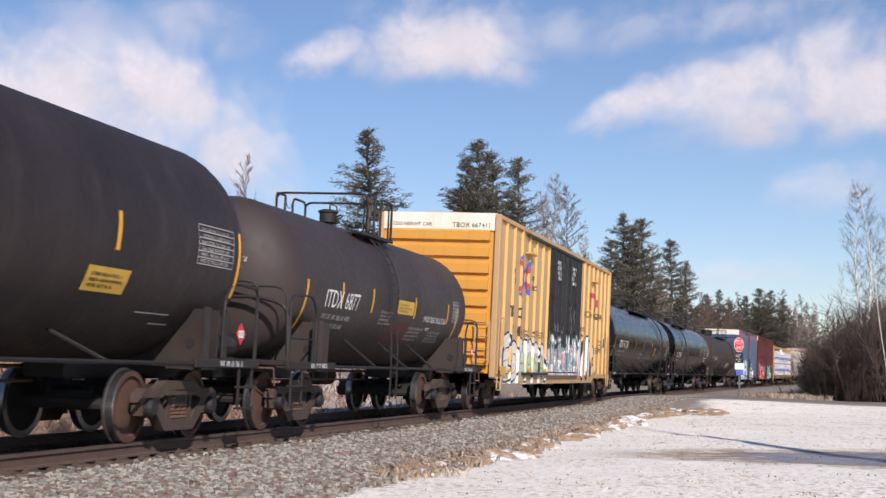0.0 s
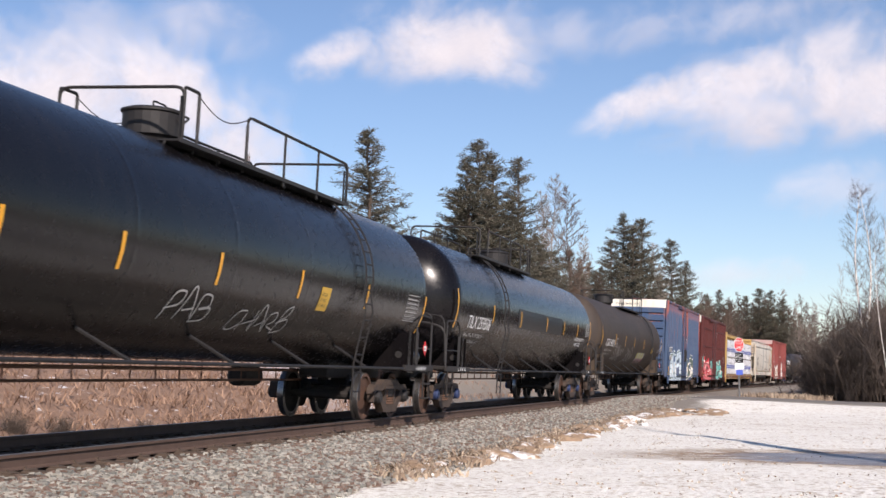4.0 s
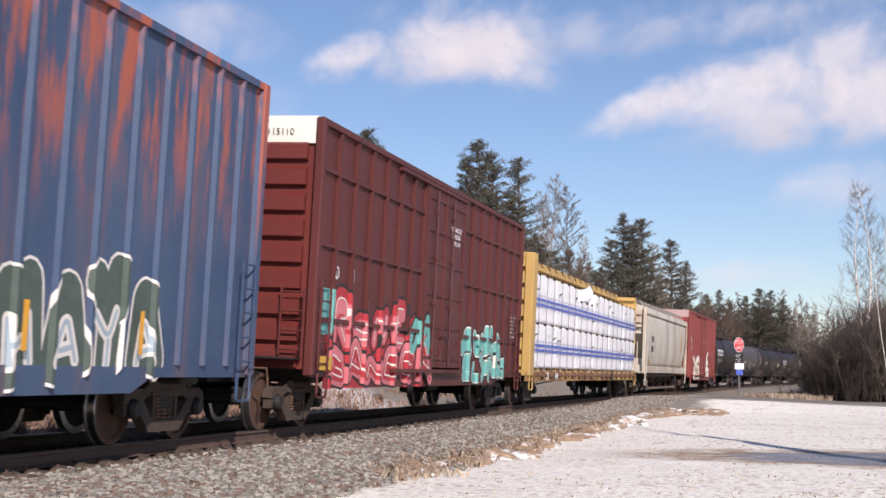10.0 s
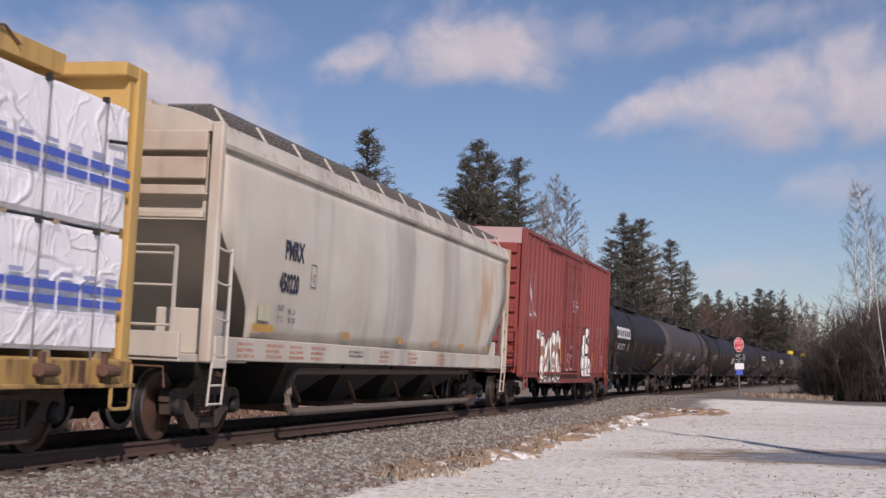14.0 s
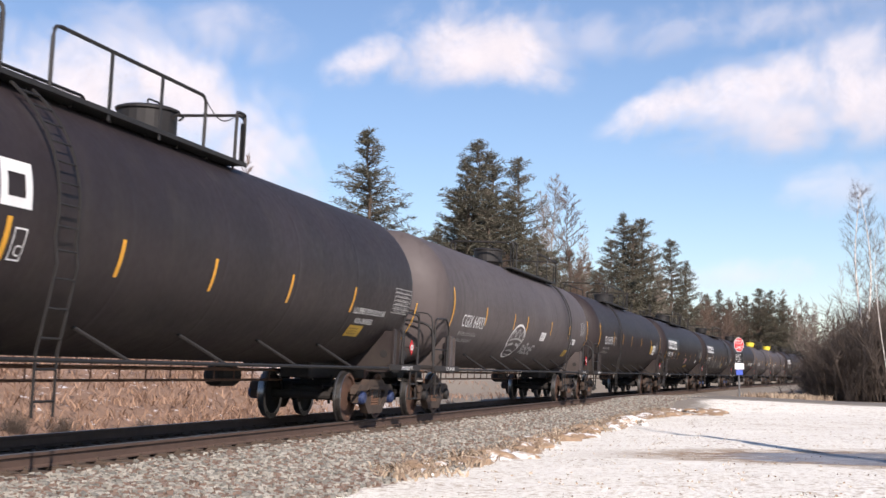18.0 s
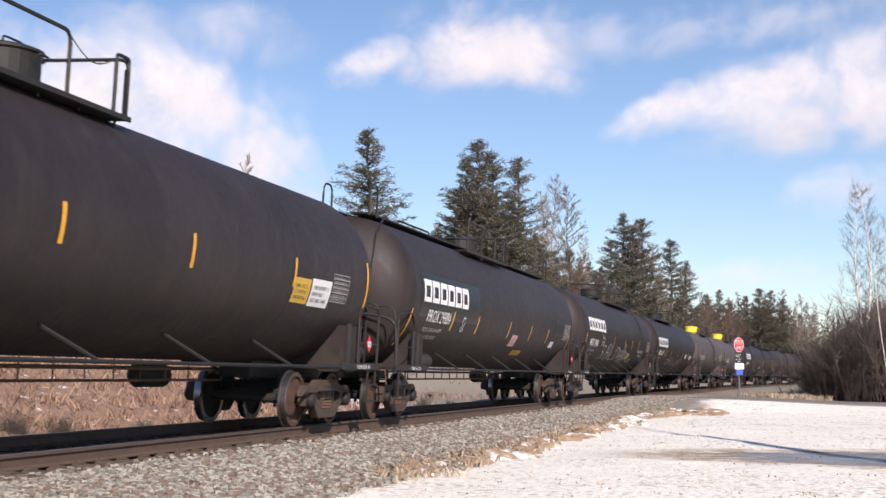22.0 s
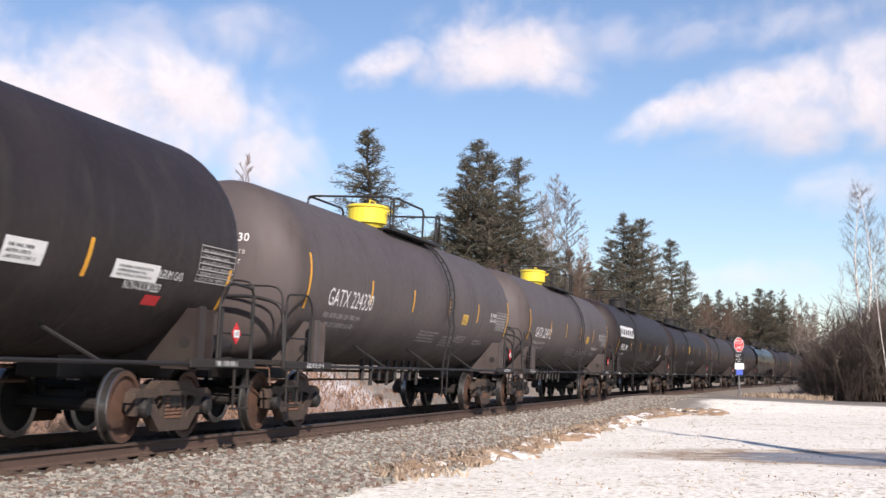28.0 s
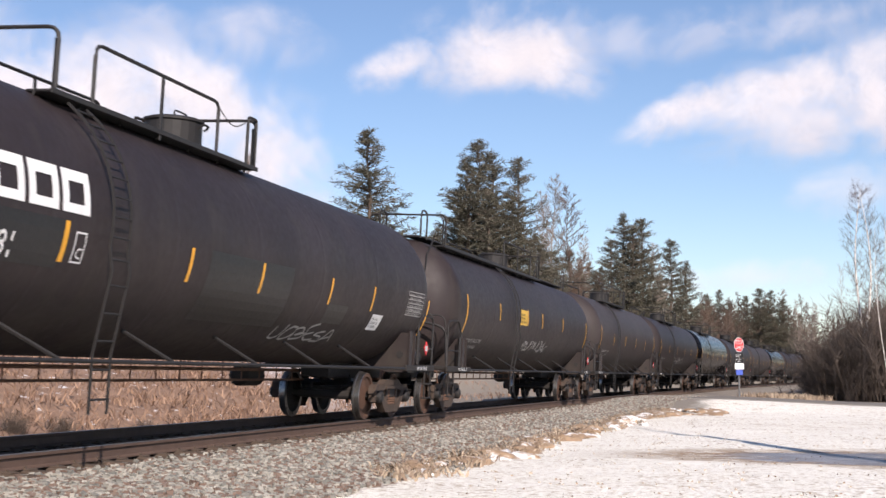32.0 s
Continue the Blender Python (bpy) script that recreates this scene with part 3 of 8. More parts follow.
    def grating(bm, x):
        soft_box(bm, x - 0.16, x + 0.16, g0, g1, zp - 0.03, zp, 0.008)
        soft_box(bm, x - 0.18 if x < 0 else x + 0.15, x - 0.15 if x < 0 else x + 0.18, g0, g1, zp - 0.045, zp + 0.02, 0.006)
        k = max(3, int((g1 - g0) * 1.2))
        for i in range(k + 1):
            y = g0 + i * (g1 - g0) / k
            pipe(bm, [(x * 0.95, y, zp - 0.02), (x * 0.86, y, zp - 0.17)], 0.02, 4)
    for x in (-w, w):
        part("platform", kept(("grating", key, g0, g1, x), lambda bm: grating(bm, x)), IRON, car)
    zr, xr = top + (0.51 if 1.4 < R < 1.49 else 0.6), 0.93
    a, b = span
    # a long rail and a short one, with a chain across the gap between them
    near_gate = cross is not None and -1.5 < cross < 2
    runs = [(a, b)] if near_gate or b - a < 2.5 else [(a, b - 1.35), (b - 0.3, b)]
    if near_gate:
        runs.insert(0, (cross, cross + 0.45))
    def railing(bm, x, y0, y1):
        pipe(bm, rounded([(x, y0, zp), (x, y0, zr), (x, y1, zr), (x, y1, zp)], 0.14 if y1 - y0 > 0.6 else 0.05), 0.024, 6)
        n = max(1, round((y1 - y0) / 1.5))
        for i in range(1, n):
            y = y0 + (y1 - y0) * i / n
            soft_box(bm, x - 0.012, x + 0.012, y - 0.03, y + 0.03, zp - 0.12, zr, 0.005)
    def chain(bm, x, y0, y1):
        pipe(bm, [(x, y0 + (y1 - y0) * t, zr - 0.05 - 0.18 * math.sin(math.pi * t)) for t in [i / 8 for i in range(9)]], 0.009, 4)
    if b - a > 0.3:
        for x in (xr, -xr):
            for y0, y1 in runs:
                part("railing", kept(("rail", key, y0, y1, x), lambda bm: railing(bm, x, y0, y1)), IRON, car)
            if len(runs) > 1:
                part("gate_chain", kept(("chain", key, runs[0][1], x), lambda bm: chain(bm, x, runs[0][1], runs[1][0])), IRON, car)
    def cross_rail(bm, y):
        pipe(bm, rounded([(xr, y, zp), (xr, y, zr), (-xr, y, zr), (-xr, y, zp)], 0.14), 0.024, 6)
        pipe(bm, [(xr - 0.1, y + 0.12, zp), (xr - 0.1, y + 0.12, zr - 0.1)], 0.02, 5)
    ends = [span[1]] if span[1] - span[0] > 0.3 else []
    for y in ends + ([cross] if cross is not None else []):
        part("cross_railing", kept(("cross", key, y), lambda bm: cross_rail(bm, y)), IRON, car)
    if ladder_y is not None:
        def climb(bm):
            side = [(1.47, 0.45), (1.47, 1.1), (R + 0.12, zc - 0.55)]
            side += [((R + 0.1) * math.cos(a), zc + (R + 0.1) * math.sin(a)) for a in [radians(t) for t in range(-10, 56, 8)]]
            for y in (-0.2, 0.2):
                pipe(bm, [(x, y, z) for x, z in side], 0.018, 5)
            for (x0, z0), (x1, z1) in zip(side, side[1:]):
                n = max(1, round(math.hypot(x1 - x0, z1 - z0) / 0.33))
                for i in range(n):
                    t = (i + 0.5) / n
                    pipe(bm, [(x0 + (x1 - x0) * t, -0.2, z0 + (z1 - z0) * t), (x0 + (x1 - x0) * t, 0.2, z0 + (z1 - z0) * t)], 0.014, 5)
        lad = part("ladder", kept(("climb", key), climb), IRON, car)
        lad.location.y = ladder_y
    if top_walk:
        def walkway(bm):
            for x in (-0.3, 0.3):
                soft_box(bm, x - 0.2, x + 0.2, -T / 2 + 0.5, T / 2 - 0.5, top + 0.02, top + 0.06, 0.01)
            for s in (-1, 1):
                for x in (-0.5, 0.5):
                    pipe(bm, rounded([(x, s * (T / 2 - 0.5), top), (x, s * (T / 2 - 0.5), top + 0.65), (x, s * (T / 2 - 1.0), top + 0.65), (x, s * (T / 2 - 1.0), top)], 0.2), 0.022, 6)
        part("top_walkway", kept(("walkway", key), walkway), IRON, car)
        def head_ladder(bm):
            for x in (0.3, 0.75):
                pipe(bm, [(x, -L / 2 + 0.75, 1.1), (x, -T / 2 - 0.05, zc), (x, -T / 2 + 0.3, top - 0.35), (x, -T / 2 + 0.8, top + 0.02)], 0.02, 5)
            for i in range(10):
                t = i / 9
                y = -L / 2 + 0.75 + 0.02 * i if t < 0.5 else -T / 2 - 0.05 + (t - 0.5) * 1.2
                pipe(bm, [(0.3, y, 1.2 + t * 2.6), (0.75, y, 1.2 + t * 2.6)], 0.015, 5)
        part("end_ladder", kept(("head_ladder", key), head_ladder), IRON, car)
    # small white marks on the head that faces down the line
    def on_head(bm, x0, z0):
        for v in bm.verts:
            x, z = x0 + v.co.x, z0 + v.co.y
            r = min(0.98, math.hypot(x, z - zc) / R)
            v.co = Vector((x, -cyl - h * math.sqrt(1 - r * r) - 0.01, z))
        return bm
    if number:
        b = letters(number.split()[-1], 0.13)
        part("head_number", on_head(b, 0.1, zc + 0.42), WHITE, car)
        for k in range(3):
            part("head_writing", on_head(bars(1, 0.42 - 0.08 * k, 0.12, 2, k + 2, 0.0), 0.22, zc + 0.22 - 0.16 * k), OLDWHITE, car)
    # markings on the camera's side
    for y, zt, tall in stripes:
        part("reflector", wrap(rect(0.085, tall), y - 0.04, zt - tall, R, zc), REFLECT, car)
    if number:
        b = letters(number, num_size)
        k = num_w / max(v.co.x for v in b.verts)
        for v in b.verts:
            v.co.x *= k
        part("car_number", wrap(b, num_at[0], num_at[1], R, zc, 0.008), WHITE, car)
    for i, (w1, dz) in enumerate(((num_w * 0.82, -0.2), (num_w * 0.74, -0.35))):
        part("weight_line", wrap(bars(1, w1, 0.15, 6, i + 3, 0.05), num_at[0] + 0.05, num_at[1] + dz, R, zc, 0.008), OLDWHITE, car)
    if table:
        ty, tz, tw, th = table
        tb = bmesh.new()
        for i in range(7):
            join(tb, wrap(rect(tw, 0.012), ty, tz + i * th / 6, R, zc, 0.008))
        for i in range(2):
            join(tb, wrap(rect(0.012, th), ty + i * (tw - 0.012), tz, R, zc, 0.008))
        join(tb, wrap(bars(6, tw * 0.85, th * 0.95, 3, 5, 0.1), ty + tw * 0.08, tz + th * 0.05, R, zc, 0.008))
        part("data_table", tb, OLDWHITE, car)
    if gas:
        for i, text in enumerate(("LIQUEFIED PETROLEUM GAS", "NON-ODORIZED")):
            b = letters(text, 0.11)
            k = gas[2] * (1.0 if i == 0 else 0.55) / max(v.co.x for v in b.verts)
            for v in b.verts:
                v.co.x *= k
            part("cargo_name", wrap(b, gas[0] + 0.3 * i, gas[1] - 0.17 * i, R, zc, 0.008), WHITE, car)
    if boxed:
        b = bmesh.new()
        for u, v0, w1, h1 in ((0, 0, 0.22, 0.018), (0, 0.32, 0.22, 0.018), (0, 0, 0.018, 0.338), (0.202, 0, 0.018, 0.338)):
            q = rect(w1, h1)
            for v in q.verts:
                v.co += Vector((u, v0, 0))
            join(b, q)
        q = letters("C", 0.12)
        for v in q.verts:
            v.co += Vector((0.06, 0.05, 0))
        join(b, q)
        part("boxed_letter", wrap(b, boxed[0], boxed[1], R, zc, 0.008), WHITE, car)
    for kind, y, z, sw, sh in stickers:
        m = {"y": LABELYEL, "w": WHITE, "k": BLACK, "r": REDSIGN, "o": OLDWHITE, "d": BLACKPANEL, "p": PINKLABEL, "m": MAROON}[kind]
        st = part("sticker", wrap(rect(sw, sh), y, z, R, zc, 0.0035 if kind in "dm" else 0.007), m, car)
        if kind in "ywp":
            part("sticker_writing", wrap(bars(3, sw * 0.8, sh * 0.7, 3, int(abs(y) * 10)), y + sw * 0.1, z + sh * 0.15, R, zc, 0.01), BLACK, st)
    for y0, z0, sw, sh, seed in scrawl:
        rng, bm = random.Random(seed), bmesh.new()
        x = 0.0
        while x < sw:
            pts = [Vector((x + rng.uniform(-0.15, 0.35), rng.uniform(0, sh), 0)) for _ in range(4)]
            path = rounded(pts, 0.3, 4)
            for a, b in zip(path, path[1:]):
                dd = (b - a)
                if dd.length < 1e-4:
                    continue
                nn = Vector((-dd.y, dd.x, 0)).normalized() * 0.018
                bm.faces.new([bm.verts.new(p) for p in (a - nn, b - nn, b + nn, a + nn)])
            x += rng.uniform(0.14, 0.26)
        part("graffiti", wrap(bm, y0, z0, R, zc, 0.009), OLDWHITE, car, "pale sprayed line graffiti")
    for text, y, z, wide, tall in words:
        q = letters(text, tall)
        k = wide / max(v.co.x for v in q.verts)
        for v in q.verts:
            v.co.x *= k
        part("stencilled_words", wrap(q, y, z, R, zc, 0.008), WHITE, car)
    for k, (y, z, wide, tall) in enumerate(blocks):
        part("weight_line", wrap(bars(max(2, round(tall / 0.08)), wide, tall, 4, k + 31, 0.2), y, z, R, zc, 0.008), OLDWHITE, car)
    for word, a, b, z0, z1, wide, seed in tags:
        sprayed(car, word, a, b, z0, z1, [(wide, OLDWHITE, 0.008, 1.0)], on_tank(R, zc), seed, "pale sprayed letter in thin line", 0.25)
    def bottle(bm):
        turned(bm, [(-0.5, 0.0), (-0.5, 0.08), (-0.44, 0.155), (0.44, 0.155), (0.5, 0.08), (0.5, 0.0)], 16)
    for end in bottles:
        smooth(part("brake_reservoir", kept(("bottle", paintwork.name), bottle), paintwork, car), 50).location = (1.2, -tc + 0.92, 1.19) if end < 0 else (1.15, tc + 0.78, 1.27)
    if mark:
        mark(car, R, zc)
    if placards:
        placard(car, 1.5, L / 2 - 1.3, 1.45)
    def valves(bm):
        for i in range(8):
            pipe(bm, [(0.6, -2 + i * 0.55, bottom + 0.3), (0.6, -2 + i * 0.55, 0.75 - 0.1 * (i % 2))], 0.04, 6)
    if hoses:
        part("outlet_pipe", kept(("valves", key), valves), IRON, car)
    return car


def block_logo(y, z, size, wide, panel=None):
    """A maker's wordmark as six plain white blocks, each with a dark slot."""
    def put_on(car, R, zc):
        n = 6
        w = wide / n
        for i in range(n):
            b = bmesh.new()
            x0, x1, h, e = i * w, (i + 0.88) * w, size, size * 0.27
            pieces = [(x0, x0 + e, 0, h), (x0 + e, x1, h - e, h), (x0 + e, x1 - e, 0.0, e * 0.8), (x1 - e, x1, 0, h - e)]
            for a, c, d, f in pieces:
                m = rect(c - a, f - d)
                for v in m.verts:
                    v.co += Vector((a, d, 0))
                join(b, m)
            part("logo_block", wrap(b, y, z, R, zc, 0.009), WHITE, car, "white block shape of a wordmark")
        if panel:
            part("dark_panel", wrap(rect(panel[2], panel[3]), panel[0], panel[1], R, zc, 0.004), BLACKPANEL, car)
    return put_on


BLACKPANEL = plain("fresh_black_panel", (0.006, 0.0055, 0.006), 0.45)
# ---- box cars ----
def graffiti_paint(name, base, worn, regions, streak_c, rough=0.6, streak=0.5, patches=None):
    """Weathered box car paint with sprayed pieces: regions of y0, y1, z0, z1, fill, second fill, outline, scale."""
    n = Nodes(name, rough)
    y, z = n.axis(1), n.axis(2)
    big, runs = n.noise(0.35, 4), n.noise(1.0, 4, n.stretch((2.2, 2.2, 0.16)))
    col = n.mix(n.ramp(big, 0.35, 0.7), base, worn)
    col = n.mix(n.math("MULTIPLY", n.ramp(runs, 0.5, 0.72), streak), col, streak_c)
    if patches:
        pc, lo, hi, cut = patches
        pn = n.math("MULTIPLY", n.ramp(n.noise(1.0, 5, n.stretch((2.0, 2.6, 0.5)), 0.65), cut, cut + 0.17), n.ramp(z, lo, hi))
        col = n.mix(pn, col, pc)
    for k, (y0, y1, z0, z1, fill, fill2, line_c, sc) in enumerate(regions):
        # rounded letter forms: fat outlines round cells of two fills, with a thin highlight and dark eyes
        warp = n.t.nodes.new("ShaderNodeTexNoise")
        n.t.links.new(n.stretch((0, 1, 1), (0, 3.7 * k, 0)), warp.inputs["Vector"])
        warp.inputs["Scale"].default_value, warp.inputs["Detail"].default_value = 1.3, 1.0
        push = n.t.nodes.new("ShaderNodeVectorMath")
        push.operation = "MULTIPLY_ADD"
        n.t.links.new(warp.outputs["Color"], push.inputs[0])
        push.inputs[1].default_value = (0, 1.1, 1.1)
        n.t.links.new(n.stretch((0, 2.1 * sc, 1.2 * sc), (0, 2.1 * k, 0.4 * k)), push.inputs[2])
        co = push.outputs[0]
        edge, heart, pick = n.cells(1.0, co, "DISTANCE_TO_EDGE"), n.cells(1.0, co), n.axis(0, n.cells(1.0, co, "F1", "Color"))
        top = n.math("MULTIPLY_ADD", pick, 0.55, n.math("MULTIPLY_ADD", n.noise(1.5, 2), 0.6, n.math("SUBTRACT", z, 0.57)))
        side = n.math("MULTIPLY_ADD", n.noise(1.7, 2), 0.9, n.math("SUBTRACT", y, 0.45))
        across = n.math("MULTIPLY", n.ramp(side, y0, y0 + 0.03), n.ramp(side, y1, y1 - 0.03))
        inside = n.math("MULTIPLY", across, n.math("MULTIPLY", n.ramp(z, z0, z0 + 0.03), n.ramp(top, z1, z1 - 0.03)))
        rim = n.math("MULTIPLY", across, n.math("MULTIPLY", n.ramp(z, z0, z0 + 0.03), n.ramp(top, z1 + 0.07, z1 + 0.05)))
        piece = n.mix(n.ramp(n.math("MULTIPLY_ADD", n.noise(0.9, 2), 0.8, n.math("MULTIPLY", pick, 0.5)), 0.6, 0.72), fill, fill2)
        piece = n.mix(n.ramp(n.math("ABSOLUTE", n.math("SUBTRACT", edge, 0.115)), 0.022, 0.012), piece, tuple(min(0.9, v * 1.25 + 0.04) for v in fill))
        piece = n.mix(n.math("MULTIPLY", n.ramp(heart, 0.15, 0.12), n.ramp(pick, 0.4, 0.45)), piece, line_c)
        piece = n.mix(n.ramp(edge, 0.075, 0.05), piece, line_c)
        col = n.mix(rim, col, line_c)
        col = n.mix(inside, col, n.mix(n.math("MULTIPLY", n.ramp(runs, 0.5, 0.75), 0.35), piece, streak_c))
    n.color(col)
    n.rough(n.math("MULTIPLY_ADD", n.noise(8, 4), 0.25, rough - 0.12))
    return n.bump(n.noise(3.0, 5), 0.15, 0.02).m


def sheet_wall(bm, x, y0, y1, z0, z1, t=0.04):
    box(bm, x - t if x > 0 else x, x if x > 0 else x + t, y0, y1, z0, z1)


def box_car(label, L, body, zt, wall, end_paint, roof, panel, rib="round", ribs=22, doors=((-0.2, 2.6),), door_paint=None, bands=(), z0=0.98,
            sill_drop=None, hw=1.6, stirrups=None, marks=None, rib_paint=None):
    """L over couplers, body length of the house, zt the height of the eaves."""
    car = car_root("box_car", L, label)
    B = body / 2
    door_paint = door_paint or wall
    dy0 = min(d[0] for d in doors)
    dy1 = max(d[0] + d[1] for d in doors)
    skin = [(-B, 0.0), (dy0 - 0.003, 0.0), (dy0, 0.062), (dy1, 0.062), (dy1 + 0.003, 0.0), (B, 0.0)]
    for side in (1, -1):
        x = side * (hw - 0.07)
        for k, (a, b) in enumerate(((-B, dy0), (dy1, B))):
            bm = bmesh.new()
            sheet_wall(bm, x, a, b, z0, zt)
            part("side_wall", bm, wall, car)
            n = max(2, round(ribs * (b - a) / body))
            inset = 0.2 if rib == "hat" else 0.06
            for i in range(n + 1):
                y = a + (b - a) * i / n
                y = min(max(y, a + inset), b - inset)
                def rib_mesh(bm):
                    o = [(-0.055, 0), (-0.03, 0.062), (0.03, 0.062), (0.055, 0)] if rib == "round" else [(-0.17, 0), (-0.13, 0.045), (0.13, 0.045), (0.17, 0)] if rib == "hat" else [(-0.035, 0), (-0.035, 0.07), (0.035, 0.07), (0.035, 0)]
                    m = Matrix(((0, 1, 0, 0), (1, 0, 0, 0), (0, 0, 1, 0), (0, 0, 0, 1)))
                    plate(bm, o, m, zt - z0 - 0.14)
                if side > 0:
                    skin += [(y + u, out) for u, out in (((-0.057, 0), (-0.031, 0.062), (0.031, 0.062), (0.057, 0)) if rib == "round" else ((-0.17, 0), (-0.13, 0.045), (0.13, 0.045), (0.17, 0)) if rib == "hat" else ((-0.038, 0), (-0.036, 0.07), (0.036, 0.07), (0.038, 0)))]
                rb = part("rib", kept(("rib", rib, round(zt - z0, 2), wall.name), rib_mesh), rib_paint or wall, car)
                rb.matrix_basis = Matrix.Translation((x, y, z0 + 0.03)) @ Matrix.Diagonal((side, 1, 1, 1))
        for z, h in bands:
            for a, b in ((-B, dy0), (dy1, B)):
                bm = bmesh.new()
                box(bm, min(x, x + side * 0.05), max(x, x + side * 0.05), a + 0.05, b - 0.05, z, z + h)
                part("belt_rail", bm, wall, car)
        # doors slide on a track, with their bars
        for y, w in doors:
            bm = bmesh.new()
            soft_box(bm, min(x - side * 0.02, x + side * 0.06), max(x - side * 0.02, x + side * 0.06), y, y + w, z0 + 0.08, zt - 0.2, 0.012)
            dr = part("door", bm, door_paint, car)
            bm = bmesh.new()
            for i in range(6):
                z = z0 + 0.25 + i * (zt - z0 - 0.7) / 5
                box(bm, min(x + side * 0.055, x + side * 0.085), max(x + side * 0.055, x + side * 0.085), y + 0.04, y + w - 0.04, z, z + 0.07)
            for yy in (y + 0.02, y + w - 0.09, y + w * 0.45):
                box(bm, min(x + side * 0.05, x + side * 0.095), max(x + side * 0.05, x + side * 0.095), yy, yy + 0.07, z0 + 0.1, zt - 0.22)
            part("door_frame", bm, door_paint, dr)
            bm = bmesh.new()
            for yy in (y + w * 0.2, y + w * 0.62):
                pipe(bm, [(x + side * 0.12, yy, z0 + 0.1), (x + side * 0.12, yy, zt - 0.25)], 0.022, 6)
                for i in range(4):
                    z = z0 + 0.4 + i * 0.95
                    soft_box(bm, x + side * 0.12 - 0.035, x + side * 0.12 + 0.035, yy - 0.05, yy + 0.05, z, z + 0.09, 0.008)
            pipe(bm, [(x + side * 0.13, y + w * 0.62, z0 + 0.75), (x + side * 0.13, y + w * 0.35, z0 + 0.78)], 0.018, 5)
            part("lock_rod", bm, door_paint, dr)
        bm = bmesh.new()
        box(bm, min(x, x + side * 0.11), max(x, x + side * 0.11), dy0 - (dy1 - dy0) * 0.6, dy1 + 0.1, zt - 0.2, zt - 0.13)
        part("door_track", bm, door_paint, car)
        bm = bmesh.new()
        box(bm, min(x, x + side * 0.13), max(x, x + side * 0.13), dy0 - (dy1 - dy0) * 0.6, dy1 + 0.1, z0 - 0.02, z0 + 0.05)
        part("door_track", bm, door_paint, car)
        # side sill with deeper middle
        bm = bmesh.new()
        m = SIDE.copy()
        m.translation = (x - side * 0.05, 0, 0)
        d = 0.3 if sill_drop is None else sill_drop
        k = L / 2 - 4.2
        plate(bm, [(-B, z0), (B, z0), (B, z0 - 0.12), (k + 0.5, z0 - 0.12), (k, z0 - d), (-k, z0 - d), (-k - 0.5, z0 - 0.12), (-B, z0 - 0.12)], m, 0.06)
        part("side_sill", bm, wall, car)
    # ends: corrugated sheets with a bright panel under the roof
    for s in (-1, 1):
        y = s * B
        bm = bmesh.new()
        box(bm, -hw + 0.12, hw - 0.12, min(y, y - s * 0.05), max(y, y - s * 0.05), z0, zt)
        e = part("end_wall", bm, end_paint, car)
        n = 9
        zb, zu = z0 + 0.15, zt - 0.55
        for i in range(n):
            z = zb + (zu - zb) * i / (n - 1)
            def corr(bm):
                o = [(0, -0.15), (0.1, -0.12), (0.1, 0.1), (0, 0.19)]
                m = Matrix(((0, 0, 1, 0), (1, 0, 0, 0), (0, 1, 0, 0), (0, 0, 0, 1)))
                plate(bm, o, m, 2 * hw - 0.5)
            c = part("corrugation", kept(("corr", hw, end_paint.name), corr), end_paint, e)
            c.matrix_basis = Matrix.Translation((-(hw - 0.25) if s > 0 else hw - 0.25, y, z)) @ (Matrix.Identity(4) if s > 0 else pose(0, 0, 0, 0, 0, 180))
        bm = bmesh.new()
        box(bm, -hw + 0.1, hw - 0.1, y + s * 0.05 if s < 0 else y, y if s < 0 else y + s * 0.05, zt - 0.42, zt + 0.02)
        part("end_panel", bm, panel, e, "pale panel under the roof")
        for x in (-hw + 0.05, hw - 0.05):
            bm = bmesh.new()
            soft_box(bm, x - 0.075, x + 0.075, y - 0.09, y + 0.09, z0 - 0.1, zt, 0.02)
            part("corner_post", bm, wall, car)
        # crossover platform, ladders and grab irons
        bm = bmesh.new()
        soft_box(bm, -hw + 0.2, hw - 0.2, min(y, y + s * 0.42), max(y, y + s * 0.42), 1.12, 1.16, 0.01)
        part("crossover_platform", bm, IRON, car)
        bm = bmesh.new()
        for x in (hw - 0.5, hw - 0.12):
            pipe(bm, [(x, y + s * 0.2, 1.2), (x, y + s * 0.2, 2.25)], 0.02, 5)
        for i in range(4):
            pipe(bm, [(hw - 0.5, y + s * 0.2, 1.28 + i * 0.3), (hw - 0.12, y + s * 0.2, 1.28 + i * 0.3)], 0.016, 5)
        pipe(bm, rounded([(-hw + 0.3, y + s * 0.3, 1.16), (-hw + 0.3, y + s * 0.3, 2.2), (0.3, y + s * 0.3, 2.2), (0.3, y + s * 0.3, 1.16)], 0.15), 0.02, 5)
        part("end_ladder", bm, wall, car)
        for side in (1, -1):
            bm = bmesh.new()
            x = side * (hw + 0.05)
            for yy in (y - s * 0.12, y - s * 0.55):
                soft_box(bm, x - 0.012, x + 0.012, yy - 0.03, yy + 0.03, z0, z0 + 1.45, 0.004)
            for i in range(5):
                pipe(bm, [(x, y - s * 0.12, z0 + 0.1 + i * 0.33), (x, y - s * 0.55, z0 + 0.1 + i * 0.33)], 0.015, 5)
            part("side_ladder", bm, wall, car)
            bm = bmesh.new()
